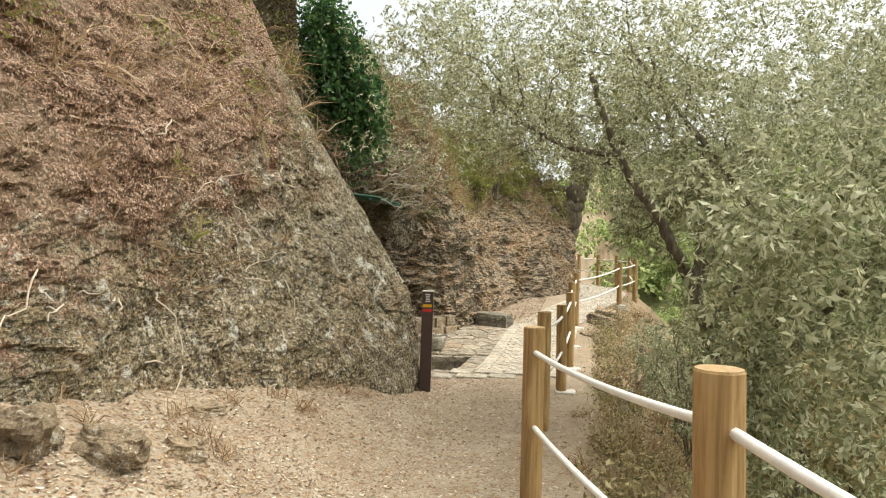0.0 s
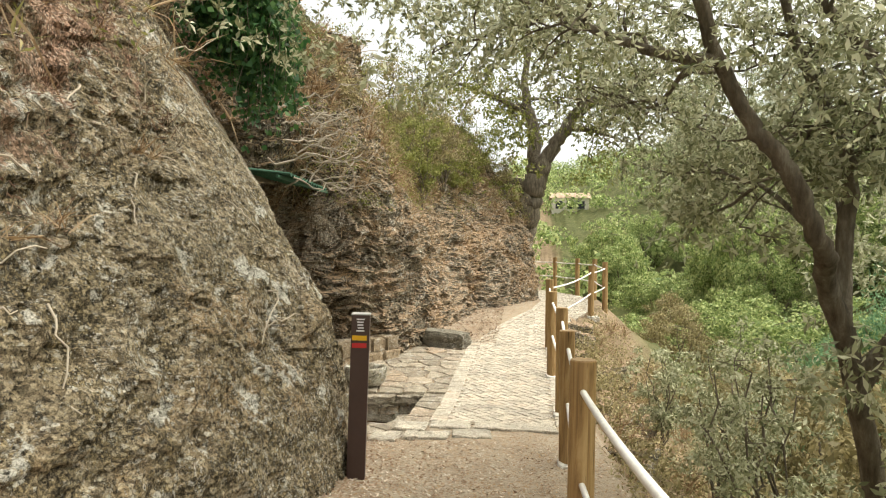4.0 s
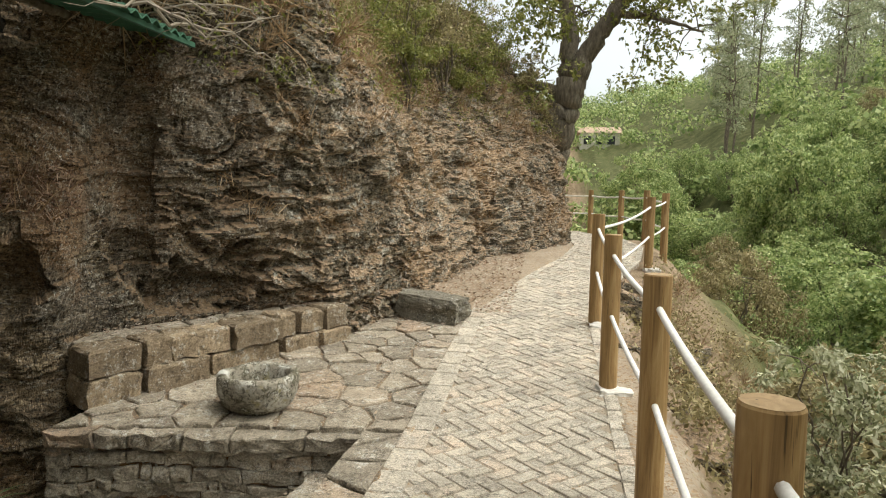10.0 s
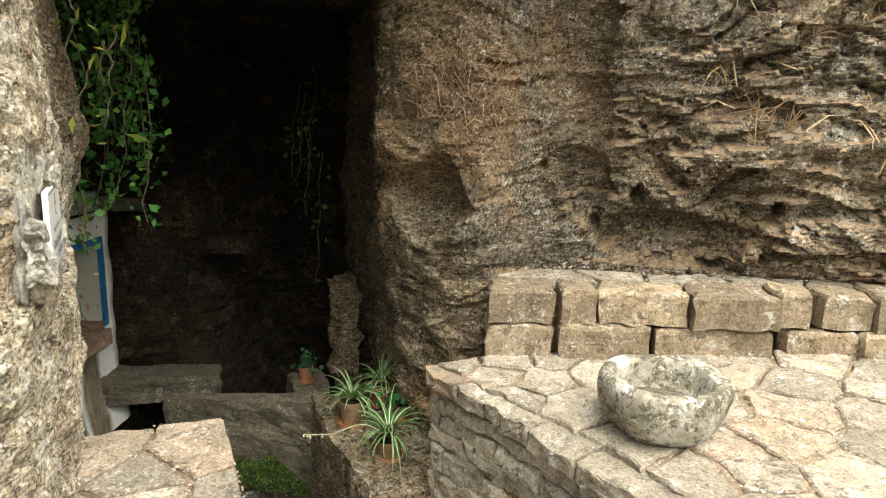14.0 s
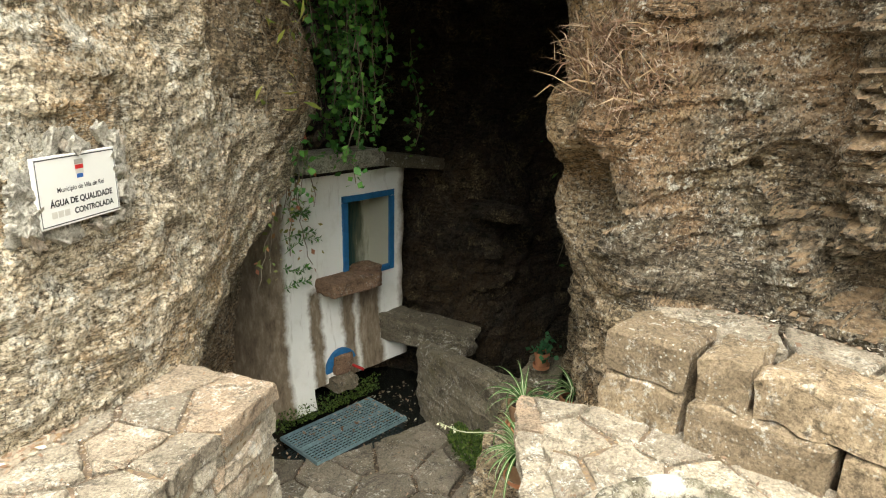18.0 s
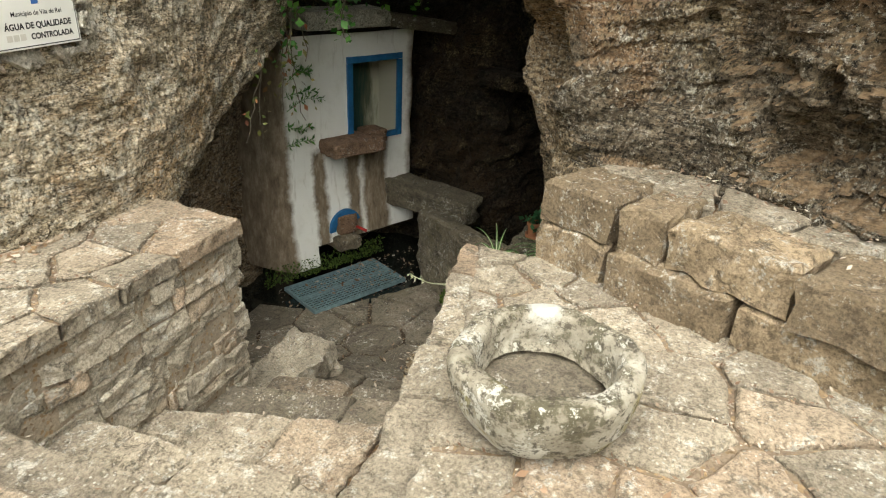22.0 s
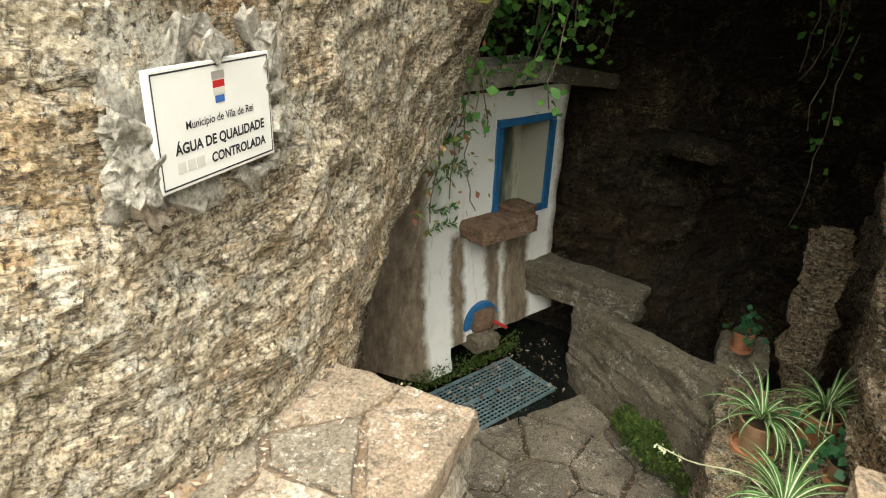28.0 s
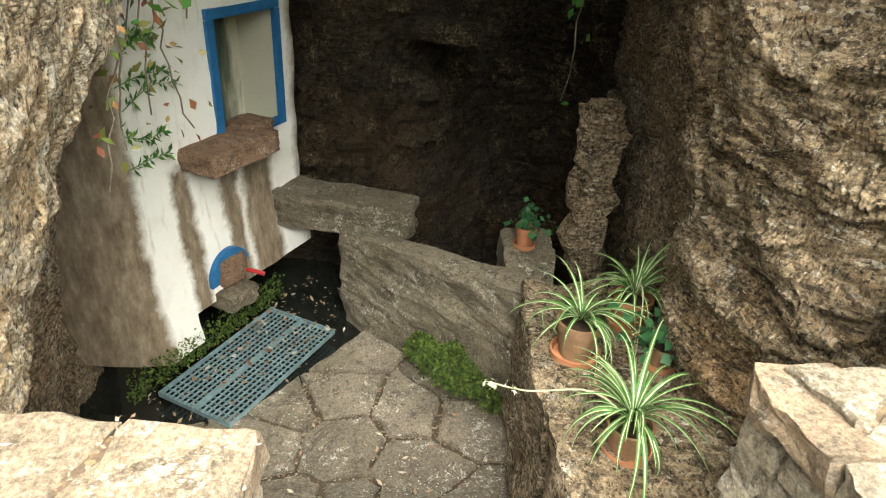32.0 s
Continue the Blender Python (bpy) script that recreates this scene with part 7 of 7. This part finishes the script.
# tuft hanging on the rock corner beside the grotto
cor = cv[np.linalg.norm((cv - [-3.97, 10.58, 1.27]) * [1, 1, 1.2], axis=1) < 0.27]
cor = cor[rs.randint(0, len(cor), 70)]
tufts(cor, 0.12, M_RUSTY, "hanging_tuft", "dry reddish twigs hanging on the rock corner", rs, 12, 1.0, (0.5, -0.5, -0.2))
tufts(cor[:16], 0.26, M_DRY, "hanging_tuft", "pale dry twigs sticking out of the rock corner", rs, 5, 0.8, (0.5, -0.5, 0.1))


def vines(name, label, roots, drop, n, leaf, mat, seed, slim=0.75, width=0.25, per=60):
    rs = np.random.RandomState(seed)
    pieces, pts = [], []
    for k in range(n):
        a = np.array(roots[rs.randint(0, len(roots))], float) + rs.normal(size=3) * [width, width, 0.12]
        L = drop * rs.uniform(0.4, 1.0)
        s = np.linspace(0, 1, 9)
        p = a + np.stack([np.cumsum(rs.normal(size=9)) * 0.02, np.cumsum(rs.normal(size=9)) * 0.02, -s * L], 1)
        pieces.append(tube(p, 0.0035, 4, False))
        i = rs.randint(0, 9, per)
        pts.append(p[i] + rs.normal(size=(per, 3)) * 0.05)
    root = tagged(new(name), label, "climbing plant")
    tagged(part("stem_tangle", mesh_of("stem_tangle", *join(pieces), M_BARK), root), kind="stuff")
    pts = np.vstack(pts)
    part("leaves", fast_mesh("leaves", *leaf_cloud(pts, np.full(len(pts), leaf), rs, slim, 0.6), mat), root)
    return root


vines("ivy", "thick dark green ivy curtain hanging over the boulder edge", [(-3.6, 8.2, 4.9), (-3.4, 8.25, 4.6), (-3.25, 8.35, 4.3), (-3.0, 8.40, 4.0), (-2.9, 8.3, 3.7), (-3.35, 8.4, 4.1), (-3.15, 8.3, 4.5), (-3.5, 8.0, 5.0), (-3.3, 8.05, 4.5), (-3.05, 8.2, 4.1)], 0.95, 260, 0.062, M_IVY_DARK, 81, width=0.15)
vines("ivy", "ivy hanging above the fountain coping", [(-5.3, 8.5, 1.9), (-5.1, 8.65, 1.7), (-5.6, 8.5, 1.7), (-6.0, 8.5, 1.4)], 1.15, 34, 0.055, M_IVY, 82)
vines("ivy", "sparse ivy on the dark grotto wall", [(-6.2, 10.2, 1.3), (-6.1, 10.25, 1.0)], 1.3, 5, 0.05, M_IVY, 83, per=14, width=0.08)
sprigs = tagged(new("creeper"), "small fern-like creeper sprigs growing over the plaster edge", "climbing plant")
rs = np.random.RandomState(84)
for u0, z0, ln_, rise in ((-0.66, -0.18, 0.30, 0.05), (-0.64, -0.30, 0.34, 0.12), (-0.66, -0.42, 0.22, -0.05), (-0.66, -0.60, 0.24, 0.04), (-0.62, -0.05, 0.20, 0.10), (-0.60, 0.12, 0.18, -0.12)):
    path = spline([(u0, z0, 0.02), (u0 + ln_ * 0.5, z0 + rise * 0.8, 0.05), (u0 + ln_, z0 + rise * 0.6, 0.045)], 12)
    stem = part("stem", mesh_of("stem", *tube(path, np.linspace(0.003, 0.0012, 12), 5), M_IVY), sprigs, at=FW)
    pts = np.repeat(path[1:], 3, 0)
    way = np.stack([rs.uniform(0.1, 0.8, len(pts)), rs.choice([-1, 1], len(pts)) * rs.uniform(0.5, 1, len(pts)), rs.uniform(0, 0.4, len(pts))], 1) * 2.5
    part("leaves", fast_mesh("leaves", *leaf_cloud(pts, np.full(len(pts), 0.045), rs, 0.35, 0.0, 0.4, way), M_IVY), sprigs, at=FW)
M_RED_LEAF = leaf_material("reddening_creeper_leaf", (0.10, 0.16, 0.03), (0.22, 0.20, 0.06), (0.34, 0.10, 0.06), 0.3)
vines("creeper", "reddening creeper trailing down the boulder edge beside the plaster", [(-5.0, 8.40, 1.0), (-4.95, 8.42, 0.75), (-5.05, 8.35, 0.6), (-4.6, 8.5, 0.45)], 0.75, 9, 0.045, M_RED_LEAF, 86, 0.55, 0.05, 16)
vines("rock_fern", "yellow-green strap leaves hanging on the boulder", [(-4.42, 8.68, 1.45)], 0.5, 4, 0.11, leaf_material("strap_leaf", (0.16, 0.22, 0.04), (0.26, 0.30, 0.06), (0.40, 0.36, 0.08)), 85, 0.25, 0.05, 5)

# bare twigs over the grotto mouth
rs = np.random.RandomState(55)
M_TWIG = plain("bare_twig", (0.30, 0.26, 0.205), 0.9)
tw = tagged(new("dead_branches"), "tangle of bare grey branches over the grotto mouth", "branches")
for k in range(26):
    a = np.array([rs.uniform(-3.5, -2.85), rs.uniform(8.8, 10.6), rs.uniform(2.2, 3.4)])
    e = a + np.array([rs.uniform(0.2, 0.8), rs.uniform(0.1, 1.4), rs.uniform(-0.25, 0.6)])
    p, q = limb(a, e, 0.013, 0.004, rs, 0.45, 10, 5)
    a2, t2 = branching(p, 6, 0.45, 0.004, rs, -0.05)
    br = part("branch", mesh_of("branch", *q, M_TWIG), tw)
    for piece in a2:
        part("twig", mesh_of("twig", *piece, M_TWIG), br)

# ---- litter ----
rs = np.random.RandomState(91)
M_LITTER = leaf_material("fallen_leaf", (0.19, 0.11, 0.065), (0.35, 0.245, 0.165), (0.60, 0.53, 0.44), 0.1, 0.9)
n = 46000
x, y = rs.uniform(-3.0, 0.5, n), rs.uniform(-0.5, 8.6, n)
keep = (x < -1.0 + 0.5 * rs.normal(size=n)) | (rs.uniform(size=n) < 0.2)
x, y = x[keep], y[keep]
scatter(np.stack([x, y, ground_z(x, y)], 1), np.full(len(x), 0.030), M_LITTER, "path_litter", "dry brown leaves strewn over the path edge", "leaves", rs)
n = 900
x, y = rs.uniform(-2.4, -1.45, n), rs.uniform(10.8, 14.6, n)
zz = np.array([path_z(t) for t in y])
keep = rs.uniform(size=n) < 0.25 + 0.75 * (y > 13)
scatter(np.stack([x, y, zz + 0.004], 1)[keep], np.full(keep.sum(), 0.035), M_LITTER, "terrace_litter", "dry leaves on the terrace and path edge", "leaves", rs)
n = 5000
x, y = rs.uniform(-2.6, -1.0, n), rs.uniform(13.9, 18.5, n)
scatter(np.stack([x, y, np.array([path_z(t) for t in y]) + 0.01], 1), np.full(n, 0.045), M_LITTER, "verge_litter", "drift of brown leaves under the cliff", "leaves", rs)
n = 70
x, y = rs.uniform(-5.6, -4.2, n), rs.uniform(8.3, 9.9, n)
scatter(np.stack([x, y, np.interp(x, (-4.8, -3.7), (-1.945, -1.5)) + 0.01], 1), np.full(n, 0.04), M_LITTER, "floor_litter", "few fallen leaves on the grotto floor", "leaves", rs)
n = 110
t, s = rs.uniform(0, 1, n) ** 0.6, rs.uniform(-0.5, 0.0, n)
gx_ = np.array([gm @ Vector((a, b, 0.03)) for a, b in zip(t, s)])
scatter(gx_, np.full(n, 0.042), M_LITTER, "grating_litter", "brown leaves lying on the grating", "leaves", rs)
n = 110
x, y = rs.uniform(-3.4, -1.7, n), rs.uniform(8.55, 9.1, n)
scatter(np.stack([x, y, np.full(n, -0.20)], 1), np.full(n, 0.022), M_LITTER, "parapet_litter", "leaf crumbs in the joints of the parapet", "leaves", rs)
x, y = rs.uniform(-2.9, 0.3, 150), rs.uniform(1.2, 7.0, 150)
keep = (x < -1.8) | (x > 0.1)
tufts(np.stack([x, y, ground_z(x, y)], 1)[keep], 0.17, M_DRY, "path_grass", "tufts of dry grass beside the path", rs, 40, 1.0)
ROCKS = [(-2.15, 2.55, 0.36, 0.26, 0.2), (-2.0, 2.95, 0.2, 0.16, 0.12), (-2.25, 3.5, 0.32, 0.14, 0.1), (-2.4, 2.2, 0.3, 0.3, 0.25), (-1.85, 2.6, 0.1, 0.1, 0.07)]
for k, (x, y, a, b, c_) in enumerate(ROCKS):
    v, f = stone((a, b, c_), 60 + k, 0.13, 12, 0.75)
    thing("rock", mesh_of("rock", v, f, M_BLOCK), "loose lichened rock lying in the leaf litter", "rock", "loose rocks", at=Matrix.Translation((x, y, gz(x, y) - 0.06)) @ pose(0, 0, 0, 4, 6, 37 * k))
# cement footings and broken rock below the fence
for k, (x, y) in enumerate(POSTS[4:9]):
    v, f = stone((0.26, 0.24, 0.14), 80 + k, 0.09, 8, 0.6)
    thing("post_footing", mesh_of("post_footing", v, f, M_CEMENT), "lump of pale cement round a fence post foot", "footing", "post footings", at=Matrix.Translation((x + 0.05, y - 0.05, path_z(y) - 0.11)))
rs = np.random.RandomState(17)
for k in range(26):
    y = rs.uniform(8.6, 16)
    x = centre_x(y) + 0.95 + rs.uniform(0.0, 0.9)
    s = rs.uniform(0.2, 0.5)
    v, f = stone((s, s * rs.uniform(0.6, 1), s * rs.uniform(0.35, 0.7)), 120 + k, 0.10, 8, 0.35)
    thing("rock", mesh_of("rock", v, f, M_CLIFF), "broken rock on the bank below the fence", "rock", "bank rocks", at=Matrix.Translation((x, y, gz(x, y) - 0.08)) @ pose(0, 0, 0, rs.uniform(-15, 15), rs.uniform(-15, 15), rs.uniform(0, 360)))
# dry scrub on the bank outside the fence
rs = np.random.RandomState(23)
n = 260
y = rs.uniform(-0.5, 18, n)
x = np.array([centre_x(t) for t in y]) + np.interp(y, (-3, 0, 2, 4), (2.1, 1.7, 1.35, 1.05)) + rs.uniform(0.05, 2.4, n)
b = np.stack([x, y, ground_z(x, y)], 1)
tufts(b, 0.40, M_DRY, "bank_grass", "dry straw-coloured grass on the bank below the fence", rs, 34, 0.6)
y = rs.uniform(2.5, 17, 330)
x = np.array([centre_x(t) for t in y]) + 1.0 + 1.5 * rs.uniform(0, 1, 330) ** 1.6
pick = np.stack([x, y, ground_z(x, y)], 1)
pts = clumps(pick + [0.1, 0, 0.15], 0.27, 60, rs)
thing("bank_scrub", fast_mesh("bank_scrub", *leaf_cloud(pts, np.full(len(pts), 0.045), rs, 0.45), M_BUSH_DRY), "low dry scrub on the bank below the fence", "scrub", kind="stuff")
n = 900
y = rs.uniform(-2, 30, n)
x = rs.uniform(3.5, 12, n)
b = np.stack([x, y, ground_z(x, y)], 1)
pts = clumps(b + [0, 0, 0.2], 0.45, 40, rs)
thing("valley_scrub", fast_mesh("valley_scrub", *leaf_cloud(pts, np.full(len(pts), 0.07), rs, 0.4), M_BUSH), "low green growth on the valley floor", "scrub", kind="stuff")

# leaf crumbs and pale chips in the joints of the paving
rs = np.random.RandomState(77)
M_CRUMB = leaf_material("leaf_crumb", (0.14, 0.085, 0.055), (0.27, 0.19, 0.13), (0.58, 0.52, 0.43), 0.1, 0.9)
jt = np.array(joint_points(terrace_flags, TERRACE, 15000, rs))
jt = np.vstack([jt, jt[rs.randint(0, len(jt), 500)] + rs.normal(size=(500, 2)) * 0.03])
scatter(np.c_[jt, [path_z(t) - 0.006 for t in jt[:, 1]]], np.full(len(jt), 0.017), M_CRUMB, "joint_litter", "leaf crumbs and pale chips in the terrace joints", "leaves", rs)
jt = np.array(joint_points(cap_flags, PCAP, 9000, rs))
scatter(np.c_[jt, np.full(len(jt), -0.208)], np.full(len(jt), 0.015), M_CRUMB, "joint_litter", "leaf crumbs in the joints of the parapet top", "leaves", rs)
n = 900
u, q = rs.uniform(0.1, 2.25, n), 0.12 + 0.62 * rs.uniform(0, 1, n) ** 0.5
px, py = -3.62 + 0.501 * u - 0.865 * q, 10.60 + 0.865 * u + 0.501 * q
scatter(np.stack([px, py, 0.212 + (py - 10.6) * 0.03], 1), np.full(n, 0.024), M_CRUMB, "seat_litter", "brown leaves gathered at the back of the seat wall", "leaves", rs)
n = 160
x, y = rs.uniform(-3.5, -1.5, n), rs.uniform(9.2, 10.5, n)
step_z = [next((r[2] for r in STEPS if a > r[0] + (r[1] - r[0]) * (b - 9.1) / 1.5), -1.5) for a, b in zip(x, y)]
scatter(np.stack([x, y, np.array(step_z) + 0.004], 1), np.full(n, 0.02), M_CRUMB, "step_litter", "few leaf crumbs on the steps", "leaves", rs)
# rusty leaves lying on the sloping boulder
bl = btop[rs.randint(0, len(btop), 8500)]
scatter(bl + [0.01, 0, 0.005], np.full(len(bl), 0.035), M_RUSTY, "boulder_litter", "rusty fallen leaves lying on the boulder slope", "leaves", rs)
# green shrubs and dead creeper along the boulder crest
cr = bv[(bv[:, 2] > 2.6) & (bv[:, 2] < 4.2) & (bv[:, 1] > 2.0) & (bv[:, 1] < 7.2)]
pts = clumps(cr[rs.randint(0, len(cr), 26)] + [0.05, 0, 0.12], 0.24, 60, rs)
thing("crest_scrub", fast_mesh("crest_scrub", *leaf_cloud(pts, np.full(len(pts), 0.05), rs, 0.35), M_OAK_YOUNG), "yellow-green bushes sprouting on the boulder slope", "scrub", kind="stuff")
tufts(cr[rs.randint(0, len(cr), 55)], 0.45, M_DRY, "hanging_stalks", "dead stalks hanging on the boulder slope", rs, 10, 0.6, (0.5, 0.1, -0.6))
# green sprigs on the grotto cliff and shrubs up the cliff
up_ = cv[(cv[:, 2] > 2.2) & (cv[:, 2] < 4.8) & (cv[:, 1] > 11.0) & (cv[:, 1] < 21)]
pts = clumps(up_[rs.randint(0, len(up_), 130)] + [0.05, 0, 0.1], 0.26, 50, rs)
thing("cliff_bushes", fast_mesh("cliff_bushes", *leaf_cloud(pts, np.full(len(pts), 0.045), rs, 0.4), M_OAK_YOUNG), "small yellow-green bushes growing up the cliff", "scrub", kind="stuff")
# litter in the niche
n = 60
nl = np.array([FW @ Vector((a, -0.675, -b)) for a, b in zip(rs.uniform(0.07, 0.53, n), rs.uniform(0.03, 0.25, n))])
scatter(nl, np.full(n, 0.035), M_LITTER, "niche_litter", "dry debris lying in the niche", "leaves", rs)

# fresh green grass on the bank under the holm oak
n = 420
x, y = rs.uniform(1.3, 4.2, n), rs.uniform(0.3, 7.5, n)
gb = np.stack([x, y, ground_z(x, y)], 1)
tufts(gb, 0.38, M_BUSH, "bank_green", "pale green grass on the bank under the holm oak", rs, 30, 0.7)

# bushes along the cliff top
for k, (x, y, z, r, h) in enumerate(((-3.4, 13.4, 3.1, 0.7, 1.3), (-3.2, 15.2, 3.3, 0.9, 1.6), (-2.9, 17.0, 3.4, 0.9, 1.7), (-2.3, 18.6, 3.3, 0.8, 1.5), (-3.6, 12.2, 3.6, 0.6, 1.2), (-4.2, 14.4, 4.2, 1.0, 1.8), (-4.0, 17.2, 4.4, 1.1, 2.0), (-2.7, 16.2, 3.0, 0.7, 1.9), (-2.5, 18.0, 3.5, 0.8, 2.3), (-2.0, 19.4, 3.5, 0.9, 2.2), (-1.3, 20.4, 2.9, 0.7, 1.6), (-3.3, 19.0, 4.6, 1.2, 2.6))):
    mt = (M_BUSH_DRY, M_OAK_YOUNG)[k % 2]
    tagged(shrub("cliff_shrub", ("dry brown-green shrub", "yellow-green leafy shrub")[k % 2] + " rooted on the cliff top", "shrub", 400 + k, r, h, 46, 50, 0.05, mt, Matrix.Translation((x, y, z - 0.25)), 0.45), group="cliff shrubs")

# pale leafy shrubs on the bank beside the fence
for k, (x, y, z, r, h) in enumerate(((1.45, 8.1, -0.75, 0.65, 1.75), (1.55, 9.7, -0.8, 0.7, 1.5), (1.3, 11.4, -0.7, 0.5, 1.1))):
    tagged(shrub("bank_shrub", "pale grey-green leafy shrub on the bank beside the fence", "shrub", 420 + k, r, h, 34, 40, 0.05, M_OAK_LEAF, Matrix.Translation((x, y, z)), 0.4), group="bank shrubs")

# wet leaves and moss round the spring water
n = 260
u, w = rs.uniform(-0.9, 0.75, n), rs.uniform(0.02, 0.75, n) ** 1.5
wl_ = np.array([FW @ Vector((a, -1.985, b)) for a, b in zip(u, w)])
scatter(wl_, np.full(n, 0.035), M_LITTER, "water_litter", "wet brown leaves on the spring water", "leaves", rs)
n = 1500
u, w, t_ = rs.uniform(-1.0, 0.3, n), rs.uniform(0.08, 0.16, n), rs.uniform(0, 1, n) ** 2
keep = vnoise(np.stack([u * 4, 0 * u, 0 * u], 1), 8) > -0.1
mw = np.array([FW @ Vector((a, -1.83 + 0.16 * c, b)) for a, b, c in zip(u, w, t_)])[keep]
thing("wall_moss", fast_mesh("wall_moss", *leaf_cloud(mw, np.full(len(mw), 0.022), rs, 0.6, -0.4), M_MOSS), "green moss along the wet foot of the plaster wall", "moss", kind="stuff")

# plants and sticks on the boulder slope
def on_boulder(y, z):
    """Point of the boulder's face nearest to a height and a distance along the path."""
    q = bv[bv[:, 1] < 7.6]
    return q[np.argmin((q[:, 1] - y) ** 2 + (q[:, 2] - z) ** 2)]


M_STRAP = leaf_material("yellowing_strap_leaf", (0.20, 0.23, 0.06), (0.32, 0.31, 0.10), (0.48, 0.41, 0.20))
for k, (y, z, n, ln_) in enumerate(((4.0, 1.62, 26, 0.16), (3.9, 2.15, 14, 0.12), (5.3, 2.5, 12, 0.14))):
    p = on_boulder(y, z)
    pts = np.repeat(p[None] + [0.03, 0, 0.02], n, 0) + rs.normal(size=(n, 3)) * [0.02, 0.03, 0.05]
    out = np.repeat(np.array([[0.8, -0.2, 0.7]]), n, 0)
    v, q = leaf_cloud(pts, np.full(n, ln_), rs, 0.11, 0.1, 0.5, out)
    thing("strap_plant", fast_mesh("strap_plant", v, q, M_STRAP), "yellow-green strap-leaved plant rooted on the boulder", "plant")
M_STICK = plain("bleached_stick", (0.50, 0.43, 0.34), 0.9)
for k in range(34):
    y = rs.uniform(2.4, 6.9)
    p = on_boulder(y, rs.uniform(0.6, 2.9))
    d = np.array([rs.uniform(0.05, 0.3), rs.uniform(-0.6, 0.6), rs.uniform(-0.55, 0.3)])
    path, tb = limb(p + [0.0, 0, 0.0], p + d, 0.006, 0.003, rs, 0.4, 9, 5)
    thing("dead_stick", mesh_of("dead_stick", *tb, M_STICK), "thin bleached dead stick lying on the boulder slope", "stick", "dead sticks")
